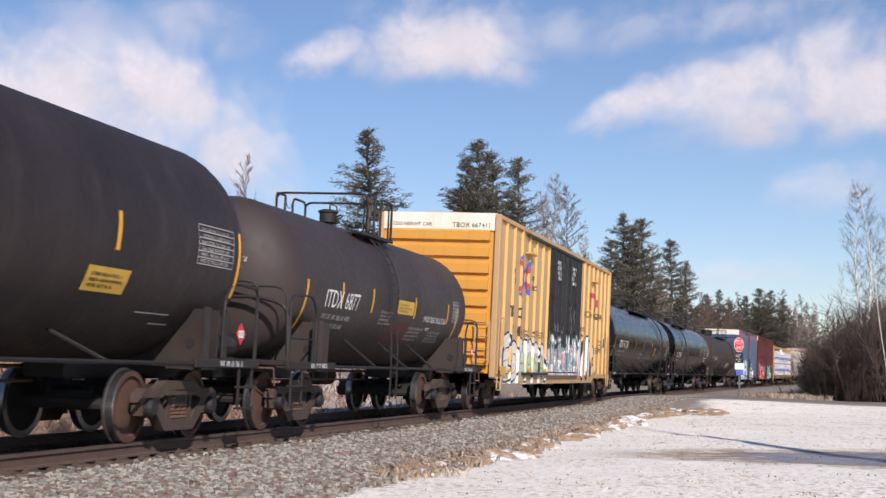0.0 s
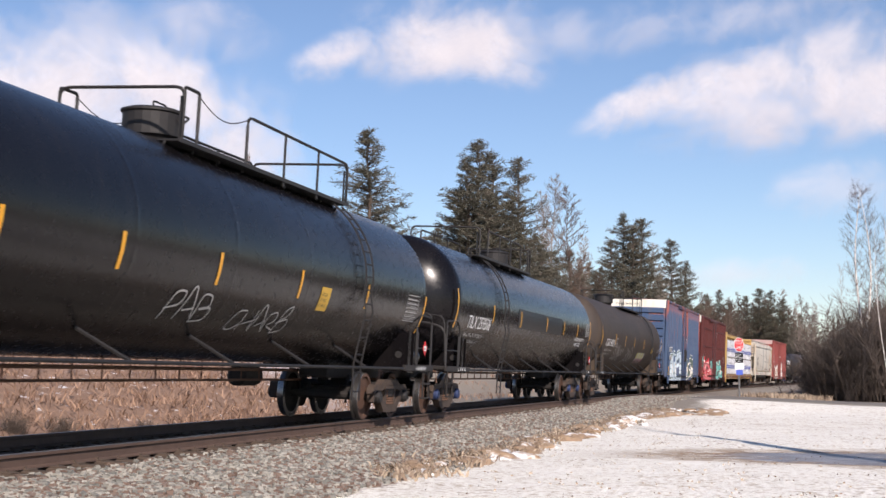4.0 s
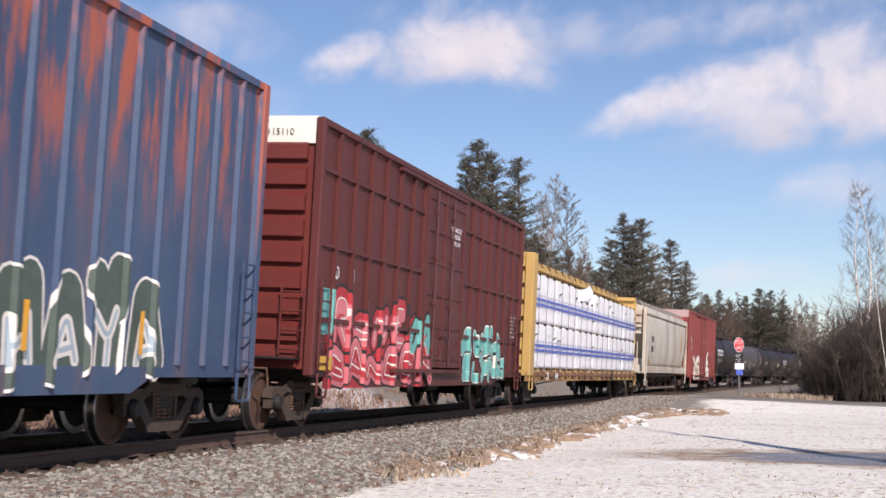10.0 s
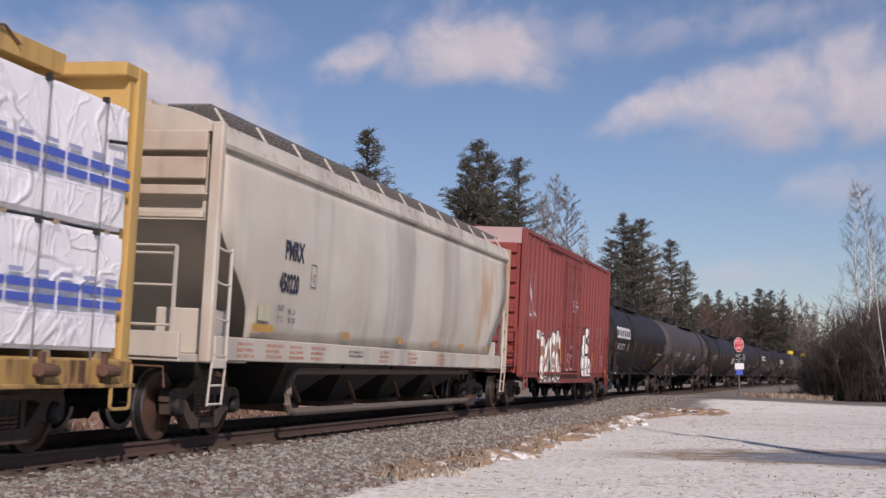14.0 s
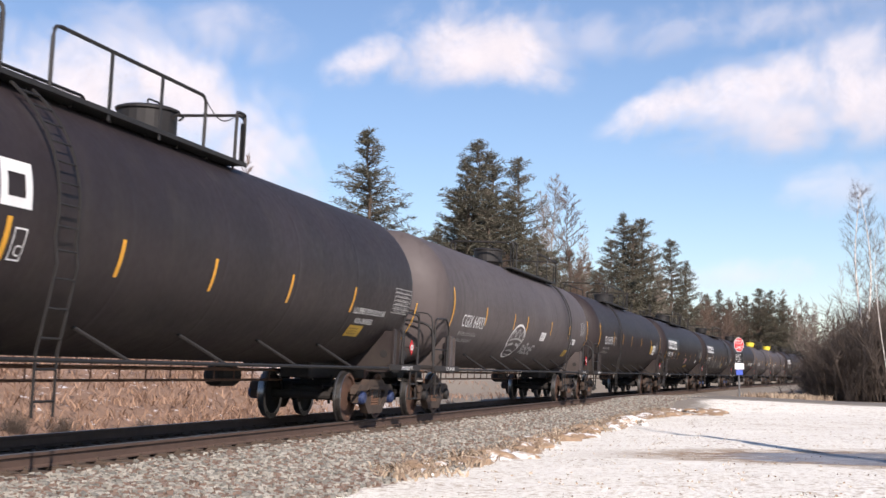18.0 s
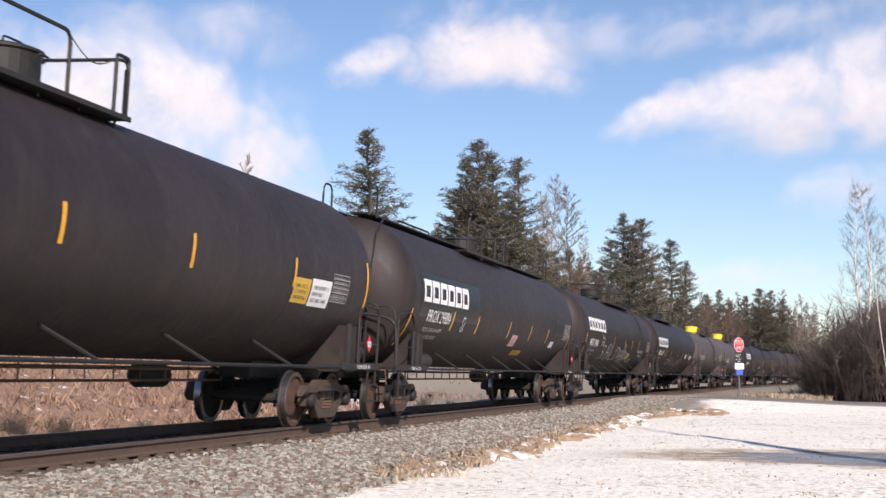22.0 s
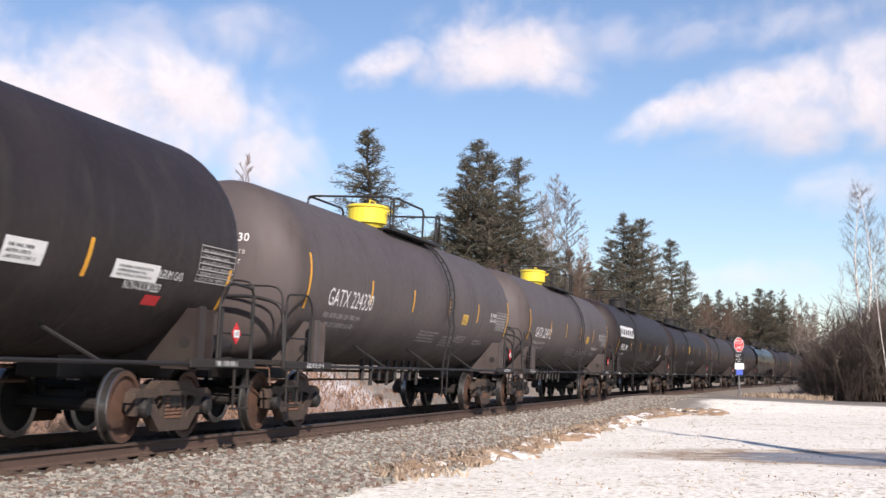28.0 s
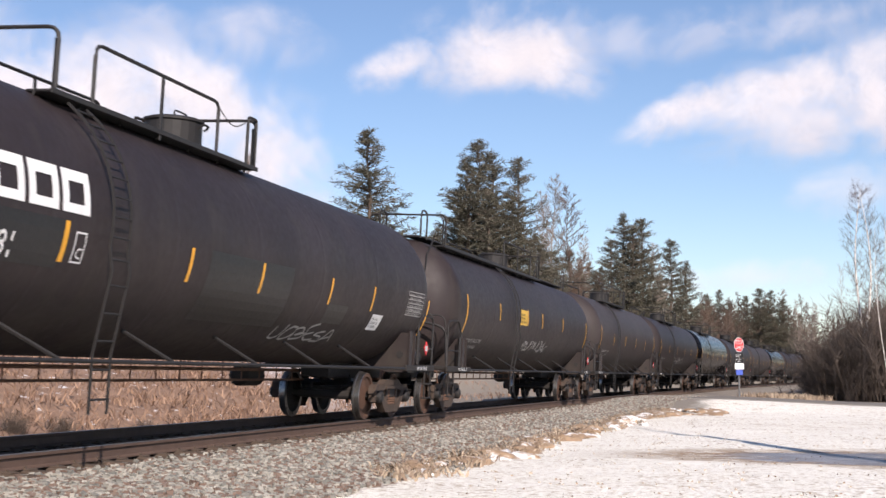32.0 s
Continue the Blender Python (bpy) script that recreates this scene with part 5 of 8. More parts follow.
def yellow_marks(car, B, hw):
    x = hw + 0.002
    # a crossed double arrow: every arm a red and a blue bar side by side with slanted tips
    for m, o in ((LOGORED, [(0.02, 0.0), (0.17, 0.0), (0.7, 0.36), (0.68, 0.5), (0.62, 0.46), (0.02, 0.1)]), (LOGOBLUE, [(0.0, 0.1), (0.0, 0.2), (0.5, 0.58), (0.56, 0.66), (0.64, 0.5), (0.06, 0.1)])):
        for su in (-1, 1):
            for sv in (-1, 1):
                b = bmesh.new()
                b.faces.new([b.verts.new((su * u * 0.98, sv * v * 0.94, 0)) for u, v in (o if su * sv > 0 else o[::-1])])
                part("crossed_arrow", lay(b, -6.04, 3.62, car, 0.004), m, car)
    part("arrow_centre", lay(rect(0.1, 0.26), -6.09, 3.49, car, 0.006), CREAM, car)
    for text, size, y, z in (("next", 0.2, -7.6, 3.62), ("load", 0.2, -7.56, 3.36), ("any", 0.2, -5.02, 3.6), ("road", 0.2, -5.05, 3.33)):
        wall_word(car, text, size, y, z, x, BROWNLET, "slogan")
    wall_word(car, "TB", 0.29, -7.7, 2.47, x, BROWNLET, squeeze=0.95)
    wall_word(car, "OX", 0.29, -6.75, 2.47, x, BROWNLET, squeeze=0.95)
    for text, y in (("6", -8.35), ("67", -7.55), ("41", -6.75), ("1", -6.25)):
        wall_word(car, text, 0.27, y, 1.98, x, BROWNLET, squeeze=0.95)
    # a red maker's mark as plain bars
    for o in ([(0, 0.42), (1.12, 0.42), (1.12, 0.6), (0, 0.6)], [(0.14, 0), (0.36, 0), (0.36, 0.43), (0.14, 0.43)], [(0.72, 0), (0.94, 0), (0.94, 0.43), (0.72, 0.43)],
              [(1.1, 0.6), (1.32, 0.6), (1.95, -0.06), (1.73, -0.06)], [(1.73, 0.6), (1.95, 0.6), (1.635, 0.27), (1.525, 0.385)], [(1.1, -0.06), (1.32, -0.06), (1.525, 0.155), (1.415, 0.27)]):
        b = bmesh.new()
        b.faces.new([b.verts.new((u, v, 0)) for u, v in o])
        part("logo_bar", lay(b, 5.05, 3.3, car), LOGORED, car)
    wall_word(car, "RAILCAR POOLING EXPERTS", 0.22, 3.85, 2.98, x, BROWNLET, "slogan", 1.02)
    for y, rows_t in ((-1.75, ("IMPORTANT", "CLOSE THIS DOOR", "BEFORE CLOSING", "MAIN DOOR")), (0.75, ("CLOSE AND LOCK", "BOTH DOORS", "BEFORE", "MOVING CAR"))):
        for k, text in enumerate(rows_t):
            wall_word(car, text, 0.105, y + 0.06 * k, 4.36 - 0.16 * k, x, WHITE, "door_writing", 0.72)
    put = on_wall(car)
    big = "white and pale green sprayed letter with a black outline"
    for word, y0, y1, m2 in (("ED", -8.6, -6.45, SPRAYWHITE), ("HO", -6.5, -4.5, SPRAYMINT), ("SA", -4.55, -2.72, SPRAYMINT)):
        sprayed(car, word, y0, y1, 0.66, 2.0, [(0.54, SPRAYICE, 0.003, 1.0), (0.5, SPRAYBLACK, 0.005, 1.0), (0.38, SPRAYWHITE, 0.007, 1.0), (0.3, m2, 0.009, 0.6), (0.025, SPRAYBLACK, 0.012, 0.8)], put, int(-y0 * 10), big)
    part("graffiti", lay(rect(5.8, 0.24), -8.55, 0.7, car, 0.002), SPRAYWHITE, car)
    sprayed(car, "BLAIC", 2.95, 6.45, 0.7, 2.15, [(0.44, SPRAYBLACK, 0.003, 1.0), (0.29, SPRAYWHITE, 0.006, 1.0)], put, 5, "white sprayed letter with a black outline", 0.12)
    tag = "thin dark sprayed tag"
    sprayed(car, "GTL SIFEIN", -5.9, -3.0, 1.98, 2.2, [(0.028, SPRAYBLACK, 0.003, 1.0)], put, 8, tag, 0.2)
    sprayed(car, "FREAKS", 3.0, 4.3, 2.42, 2.6, [(0.028, SPRAYBLACK, 0.003, 1.0)], put, 9, tag, 0.15)
    sprayed(car, "559", 3.15, 3.75, 2.2, 2.36, [(0.028, SPRAYBLACK, 0.003, 1.0)], put, 10, tag, 0.1)
    sprayed(car, "BEASK", 6.5, 7.7, 1.72, 1.95, [(0.03, SPRAYBLACK, 0.003, 1.0)], put, 11, tag, 0.2)
    sprayed(car, "GBN", 7.2, 8.5, 1.85, 2.25, [(0.03, SPRAYBLACK, 0.003, 1.0)], put, 12, tag, 0.3)
    sprayed(car, "FRK", 8.75, 9.35, 2.3, 2.6, [(0.03, SPRAYBLACK, 0.003, 1.0)], put, 13, tag, 0.1)
    sprayed(car, "ABCU", -2.0, -0.2, 2.25, 2.6, [(0.03, OLDWHITE, 0.003, 1.0)], put, 14, "thin white sprayed tag", 0.3)
    sprayed(car, "RESK", 0.7, 2.2, 2.3, 2.95, [(0.03, OLDWHITE, 0.003, 1.0)], put, 15, "thin white sprayed tag", 0.3)
    # lamp brackets and hinges under the eaves
    for y in (-5.6, 5.75):
        b = bmesh.new()
        soft_box(b, hw - 0.08, hw + 0.1, y - 0.45, y + 0.45, 4.28, 4.33, 0.01)
        soft_box(b, hw + 0.0, hw + 0.09, y + 0.15, y + 0.3, 4.33, 4.5, 0.015)
        part("door_stop", b, YEL_RIB, car)
    for y in (-7.9, -5.4, -3.1, 4.6, 6.5):
        wall_rect(car, y, 1.02, 0.5, 0.09, x, REFLECT, "reflector")
    wall_rect(car, -8.9, 0.93, 0.7, 0.22, x, LABELYEL, "yellow_label")
    part("end_number", on_end(letters("TBOX 667411", 0.12), 0.35, -B - 0.06, 4.62), BLACK, car)
    part("end_writing", on_end(letters("EXCESS HEIGHT CAR", 0.09), -1.4, -B - 0.06, 4.64), BROWNLET, car)


add(box_car("yellow high-cube box car with black doors and graffiti", LEN[2], 19.0, 4.97, YEL_WALL, YEL_END, YEL_WALL, CREAM, ribs=20, doors=((-2.7, 2.75), (0.06, 2.75)), door_paint=YEL_DOOR,
            z0=0.95, sill_drop=0.28, marks=yellow_marks, rib_paint=YEL_RIB))
add(tank_car("glossy black gas tank car with faint graffiti tags", LEN[3], paintwork=TANK_GLOSS, stripes=tape(-9.2, 9.6, 2.56, 2.51, (-5.55, -3.15, -0.5, 2.5, 5.8), 0.85), number="CBTX 787726",
             num_at=(-8.05, 2.12), num_w=2.4, num_size=0.32, cross=-0.72, span=(1.4, 5.96), ladder_y=5.5, table=(8.3, 1.97, 0.8, 0.5), gas=None,
             stickers=[("y", 3.45, 1.93, 0.45, 0.4)], tags=[("PAB", -1.6, -0.3, 1.55, 2.1, 0.03, 3), ("CHARB", 0.5, 2.6, 1.5, 1.95, 0.025, 4)]))
add(tank_car("glossy black gas tank car mirroring the field", LEN[4], paintwork=TANK_GLOSS, stripes=tape(-9.1, 9.7, 2.88, 2.66, (-5.55, -2.25, 1.5, 4.4, 7.0)), number="TILX 259506",
             num_at=(-7.95, 2.02), num_w=2.25, num_size=0.31, cross=-5.05, span=(-4.15, 1.3), ladder_y=-4.5, dome_y=0.5, table=(8.6, 2.3, 0.9, 0.42), gas=(6.6, 2.1, 2.0),
             stickers=[("d", -2.6, 2.2, 6.6, 0.52)], caps=CAPBLUE, shift=0.35))
SPRAYYEL = plain("faded_yellow_spray", (0.4, 0.38, 0.1), 0.7, vary=0.3)
SPRAYPINK = plain("faded_pink_spray", (0.45, 0.1, 0.17), 0.7, vary=0.3)


def spikes(car, R, zc):
    """A row of sprayed pennants, pale above and pointed below."""
    for i in range(6):
        y = 1.55 + 0.42 * i
        for shape, m in (([(0, 0.62), (0.38, 0.62), (0.5, 0.36), (0.17, 0.3)], (SPRAYYEL, OLDWHITE)[i % 2]), ([(0.17, 0.3), (0.5, 0.36), (0.48, 0.25), (0.42, 0.0)], (OLDWHITE, SPRAYPINK)[i % 2])):
            bm = bmesh.new()
            bm.faces.new([bm.verts.new((u, v, 0)) for u, v in shape])
            part("graffiti", wrap(bm, y, 1.48, R, zc, 0.009), m, car, "sprayed yellow, white and pink pennant")


add(tank_car("brownish grey tank car with faded graffiti", LEN[5], paintwork=TANK_BROWN, stripes=tape(-8.9, 10.0, 2.88, 2.62, (-5.5, -2.75, 0.0, 3.2, 6.1)), number="CGIX 64820", num_at=(-7.8, 2.1),
             num_w=2.15, num_size=0.3, cross=-0.45, span=(2.9, 6.1), ladder_y=5.5, boxed=(-5.2, 2.12), table=(9.3, 2.1, 0.7, 0.5),
             stickers=[("y", 6.2, 2.05, 0.6, 0.24), ("o", 8.2, 2.2, 0.9, 0.02), ("o", 8.3, 2.1, 0.8, 0.02)],
             tags=[("CUBEN", -5.15, -2.9, 1.55, 2.2, 0.03, 11), ("SORN", -1.75, 0.35, 1.5, 2.2, 0.025, 12)], mark=spikes, shift=0.17))


def blue_marks(car, B, hw):
    x = hw + 0.004
    for text, y, z, w in (("CO", -6.95, 2.26, 0.52), ("ER", -6.18, 2.26, 0.52), ("172", -6.95, 1.82, 0.6), ("337", -6.2, 1.82, 0.62)):
        p = wall_rect(car, y, z, w, 0.26, x, WHITE, "number_plate_panel")
        b = letters(text, 0.2)
        k = w * 0.9 / max(v.co.x for v in b.verts)
        for v in b.verts:
            v.co.x *= k
        part("car_number", flat(b, x + 0.004, y + 0.03, z + 0.03), BLACK, p)
    for k, text in enumerate(("CLOSE AND LOCK", "DOORS BEFORE", "MOVING CAR")):
        wall_word(car, text, 0.1, 0.25 + 0.05 * k, 3.2 - 0.15 * k, x, WHITE, "door_writing", 0.72)
    put = on_wall(car)
    sprayed(car, "ENSTA", -6.35, -0.9, 0.7, 2.25, [(0.6, SPRAYICE, 0.003, 1.03), (0.54, SPRAYMOSS, 0.005, 1.0), (0.4, SPRAYSILVER, 0.007, 1.0), (0.25, SPRAYICE, 0.009, 0.5), (0.03, SPRAYBLACK, 0.012, 0.7)], put, 3, "silver-blue sprayed letter with dark outline and pale glow", 0.12)
    part("graffiti", lay(rect(5.1, 0.3), -6.3, 0.7, car, 0.002), SPRAYSILVER, car)
    sprayed(car, "HAYA", 1.8, 5.3, 0.7, 2.1, [(0.54, SPRAYWHITE, 0.003, 1.0), (0.47, SPRAYMOSS, 0.005, 1.0), (0.16, SPRAYWHITE, 0.007, 0.6), (0.06, SPRAYSILVER, 0.009, 0.6)], put, 4, "dark green and cream sprayed letter with a pale outline", 0.12)
    for y0, z0 in ((-0.45, 3.75), (0.2, 2.35)):
        sprayed(car, "UE", y0, y0 + 0.7, z0, z0 + 0.4, [(0.06, SPRAYROSE, 0.004, 1.0)], put, int(z0), "small pink sprayed tag", 0.3)
    part("plate_code", lay(rect(0.3, 0.36), -4.55, 1.72, car, 0.012), BLUE_WALL, car)
    wall_word(car, "F", 0.14, -4.47, 1.78, x, WHITE, "plate_letter")
    b = bmesh.new()
    soft_box(b, hw - 0.06, hw + 0.14, -0.1, 0.28, 1.75, 2.5, 0.08)
    part("door_gear_box", b, IRON, car, "dark gear housing of the door lock")
    part("weight_line", flat(bars(2, 0.9, 0.3, 3, 8), x, -6.95, 1.42), OLDWHITE, car)
    wall_rect(car, -7.25, 0.98, 0.5, 0.2, x, LABELYEL, "yellow_label")
    wall_rect(car, -7.72, 1.22, 0.3, 0.22, x + 0.06, REFLECT, "reflector")
    for y in (-5.3, -4.2, 2.2, 4.6):
        wall_rect(car, y, 1.12, 0.1, 0.5, x, REFLECT, "reflector")
    part("end_number", on_end(rect(1.35, 0.17), 0.0, -B - 0.065, 4.36), WHITE, car)
    part("end_number", on_end(letters("COER 172337", 0.11), 0.1, -B - 0.07, 4.39), BLACK, car)
    part("end_writing", on_end(letters("EXCESS HEIGHT CAR", 0.09), -1.2, -B - 0.065, 4.68), BROWNLET, car)
    for z in (3.75, 3.2, 2.65):
        part("end_writing", on_end(bars(3, 0.5, 0.25, 2, 5), -1.3, -B - 0.1, z), WHITE, car)


add(box_car("peeling blue box car with grey graffiti", LEN[6], 15.8, 4.97, BLUE_WALL, BLUE_END, BLUE_WALL, CREAM, ribs=21, doors=((-1.4, 2.8),), z0=0.98, sill_drop=0.3, marks=blue_marks))


def red_marks(car, B, hw):
    x = hw + 0.003
    for text, y, z in (("AO", -6.95, 2.48), ("K", -6.05, 2.48), ("11", -6.95, 2.0), ("51", -6.05, 2.0), ("10", -5.2, 2.0)):
        wall_word(car, text, 0.21, y, z, x, WHITE)
    for k, text in enumerate(("CLOSE AND LOCK", "DOOR BEFORE", "MOVING CAR")):
        wall_word(car, text, 0.1, 0.15 + 0.05 * k, 4.02 - 0.15 * k, x, WHITE, "door_writing", 0.72)
    put = on_wall(car)
    part("graffiti", lay(rect(1.0, 0.75), -7.3, 1.55, car, 0.002), SPRAYTEAL, car)
    part("graffiti", lay(rect(5.6, 0.9), -7.1, 0.68, car, 0.002), SPRAYRED, car)
    pink = "red and pink sprayed letter with black shadow and white line"
    sprayed(car, "RSNEO", -6.9, -1.6, 1.2, 2.25, [(0.48, SPRAYBLACK, 0.003, 1.0), (0.36, SPRAYRED, 0.005, 1.0), (0.24, SPRAYROSE, 0.007, 0.8), (0.03, SPRAYWHITE, 0.01, 1.0)], put, 6, pink, 0.25)
    sprayed(car, "GANBEA", -7.1, -0.9, 0.64, 1.5, [(0.42, SPRAYBLACK, 0.011, 1.0), (0.34, SPRAYROSE, 0.013, 1.0), (0.17, SPRAYRED, 0.015, 0.8), (0.03, SPRAYWHITE, 0.018, 1.0)], put, 7, pink, 0.25)
    sprayed(car, "OA", -2.4, -1.0, 1.2, 2.05, [(0.3, SPRAYBLACK, 0.011, 1.0), (0.2, SPRAYTEAL, 0.013, 1.0)], put, 17, "teal sprayed shape", 0.25)
    teal = "teal sprayed letter edged in white and black"
    sprayed(car, "AWNA", 1.75, 6.0, 1.2, 2.15, [(0.46, SPRAYBLACK, 0.003, 1.0), (0.36, SPRAYWHITE, 0.005, 1.02), (0.3, SPRAYTEAL, 0.007, 1.0)], put, 8, teal, 0.2)
    sprayed(car, "BLYNW", 1.9, 6.2, 0.66, 1.45, [(0.34, SPRAYBLACK, 0.011, 1.0), (0.24, SPRAYWHITE, 0.013, 1.0), (0.2, SPRAYTEAL, 0.015, 1.0)], put, 9, teal, 0.2)
    part("weight_line", flat(bars(6, 0.8, 0.6, 2, 9), x, 6.6, 1.9), OLDWHITE, car)
    wall_rect(car, -7.55, 0.98, 0.55, 0.22, x + 0.03, LABELYEL, "yellow_label")
    part("end_number", on_end(letters("AOK 115110", 0.11), 0.25, -B - 0.065, 4.68), BLACK, car)


add(box_car("dark red box car with pink and teal graffiti", LEN[7], 15.6, 4.97, RED_WALL, RED_END, RED_WALL, CREAM, rib="flat", ribs=17, doors=((-1.7, 3.15),), bands=((1.75, 0.07), (2.95, 0.07), (4.15, 0.07)),
            sill_drop=0.3, marks=red_marks))

# ---- centrebeam flat car with wrapped lumber ----
WRAP = Nodes("white_plastic_wrap", 0.42)
WRAP.color(WRAP.mix(WRAP.noise(1.2, 3), (0.88, 0.87, 0.88), (0.94, 0.93, 0.93)))
crease = WRAP.ramp(WRAP.math("ABSOLUTE", WRAP.math("SUBTRACT", WRAP.noise(0.6, 2, WRAP.stretch((1, 0.8, 1.1)), 0.5, 1.4), 0.5)), 0.05, 0.0)
fold = WRAP.ramp(WRAP.math("ABSOLUTE", WRAP.math("SUBTRACT", WRAP.noise(2.1, 2, WRAP.stretch((1, 1.0, 0.5), (3, 1, 2)), 0.5, 1.0), 0.5)), 0.04, 0.0)
WRAP.bump(WRAP.math("ADD", WRAP.math("MULTIPLY", crease, WRAP.noise(0.7, 2)), WRAP.math("MULTIPLY_ADD", fold, 0.2, WRAP.math("MULTIPLY", WRAP.noise(1.1, 2), 1.2))), 0.6, 0.06)
PRINTBLUE = plain("blue_printed_stripe", (0.07, 0.12, 0.5), 0.45, vary=0.1)
PRINTGREY = plain("grey_blue_print", (0.36, 0.37, 0.55), 0.5)
SPACER = plain("raw_spruce_wood", (0.34, 0.25, 0.15), 0.8)
STRAP = plain("grey_steel_strap", (0.24, 0.24, 0.25), 0.5, 0.5)
LOADS = []


def beam_car(label, L):
    car = car_root("centrebeam_car", L, label)
    B = 11.65
    bm = bmesh.new()
    soft_box(bm, -1.45, 1.45, -B, B, 0.98, 1.06, 0.01)
    part("deck", bm, BEAM_YEL, car)
    for side in (1, -1):
        bm = bmesh.new()
        soft_box(bm, side * 1.42 - 0.04, side * 1.42 + 0.04, -B, B, 0.74, 1.04, 0.012)
        soft_box(bm, side * 1.44 - 0.08, side * 1.44 + 0.08, -B, B, 0.74, 0.79, 0.01)
        part("side_sill", bm, BEAM_SILL, car)
        def winch(bm):
            soft_box(bm, -0.03, 0.12, -0.13, 0.13, 0.86, 1.0, 0.02)
            turned(bm, [(-0.16, 0.0), (-0.16, 0.06), (0.16, 0.06), (0.16, 0.0)], 10, Matrix.Translation((0.1, 0, 0.93)))
            soft_box(bm, -0.01, 0.05, -0.04, 0.04, 0.8, 1.12, 0.01)
        for i in range(18):
            w = part("winch", kept("winch", winch), RUST, car)
            w.matrix_basis = Matrix.Translation((side * 1.46, -B + 0.7 + i * (2 * B - 1.4) / 17, 0)) @ Matrix.Diagonal((side, 1, 1, 1))
    for s in (-1, 1):
        y = s * (B - 0.28)
        bm = bmesh.new()
        soft_box(bm, -1.36, 1.36, y - 0.06, y + 0.06, 1.06, 4.42, 0.01)
        bh = part("bulkhead", bm, BEAM_YEL, car)
        for x in (-1.4, 1.4):
            bm = bmesh.new()
            w = 0.28 if s < 0 else 0.11
            yc = y if s < 0 else y + 0.17
            xc, d = (x, 0.13) if s < 0 else (x * 0.965, 0.06)
            soft_box(bm, xc - d, xc + d, yc - w, yc + w, 0.9, 4.45, 0.02)
            part("bulkhead_post", bm, BEAM_YEL, bh)
        for i in range(7):
            bm = bmesh.new()
            z = 1.15 + i * 0.48
            soft_box(bm, -1.27, 1.27, min(y, y + s * 0.24), max(y, y + s * 0.24), z, z + 0.36, 0.02)
            part("bulkhead_rib", bm, BEAM_YEL, bh)
        bm = bmesh.new()
        soft_box(bm, -1.4, 1.4, y - 0.25, y + 0.2, 4.3, 4.46, 0.015)
        part("bulkhead_cap", bm, BEAM_YEL, bh)
    bm = bmesh.new()
    soft_box(bm, -0.6, 0.6, -B + 0.5, B - 0.5, 4.4, 4.54, 0.015)
    chord = part("top_chord", bm, BEAM_YEL, car)
    for x in (-0.61, 0.58):
        bm = bmesh.new()
        soft_box(bm, x, x + 0.03, -B + 0.5, B - 0.5, 4.3, 4.545, 0.008)
        part("chord_flange", bm, BEAM_YEL, chord)
    bm = bmesh.new()
    soft_box(bm, -0.05, 0.05, -B + 0.5, B - 0.5, 1.06, 3.3, 0.01)
    part("beam_web", bm, BEAM_YEL, car)
    for i in range(15):
        bm = bmesh.new()
        y = -B + 1.2 + i * (2 * B - 2.4) / 14
        plate(bm, [(y - 0.28, 4.4), (y + 0.28, 4.4), (y + 0.12, 4.15), (y + 0.1, 3.2), (y - 0.1, 3.2), (y - 0.12, 4.15)], SIDE @ Matrix.Translation((0, 0, -0.09)), 0.18)
        part("beam_post", bm, BEAM_YEL, car)
    def chain(bm):
        pipe(bm, rounded([(0.6, 0, 4.5), (0.66, 0.15, 4.56), (0.62, 0.35, 4.5), (0.64, 0.5, 4.42)], 0.08), 0.018, 5)
    for i in range(17):
        part("tie_down_cable", kept("chain", chain), RUST, car).location.y = -B + 1.3 + i * 1.25
    tc = L / 2 - 2.5
    bm = bmesh.new()
    soft_box(bm, -0.35, 0.35, -L / 2 + 0.6, L / 2 - 0.6, 0.72, 1.0, 0.02)
    for y in (-tc, tc):
        soft_box(bm, -1.4, 1.4, y - 0.25, y + 0.25, 0.76, 0.98, 0.03)
    pipe(bm, [(0.9, -tc + 1.5, 0.6), (0.9, -2.0, 0.8)], 0.02, 5)
    part("underframe", bm, FRAME, car)
    for s in (-1, 1):
        truck(car, s * tc)
        coupler(car, L, s)
        for side in (1, -1):
            bm = bmesh.new()
            y = s * (B - 0.1)
            pipe(bm, rounded([(side * 1.5, y, 1.0), (side * 1.5, y, 0.5), (side * 1.5, y - s * 0.45, 0.5), (side * 1.5, y - s * 0.45, 1.0)], 0.06), 0.022, 5)
            part("step_iron", bm, BEAM_YEL, car)
    wall_word(car, "TZX", 0.2, -6.6 - 2.7, 0.8, 1.53, WHITE, "car_number", 0.9)
    wall_word(car, "4448", 0.2, -8.2 + 0.4, 0.8, 1.53, WHITE, "car_number", 0.9)
    wall_rect(car, 3.9, 0.72, 0.5, 0.3, 1.535, BLACK, "consolidated_stencil")
    return car


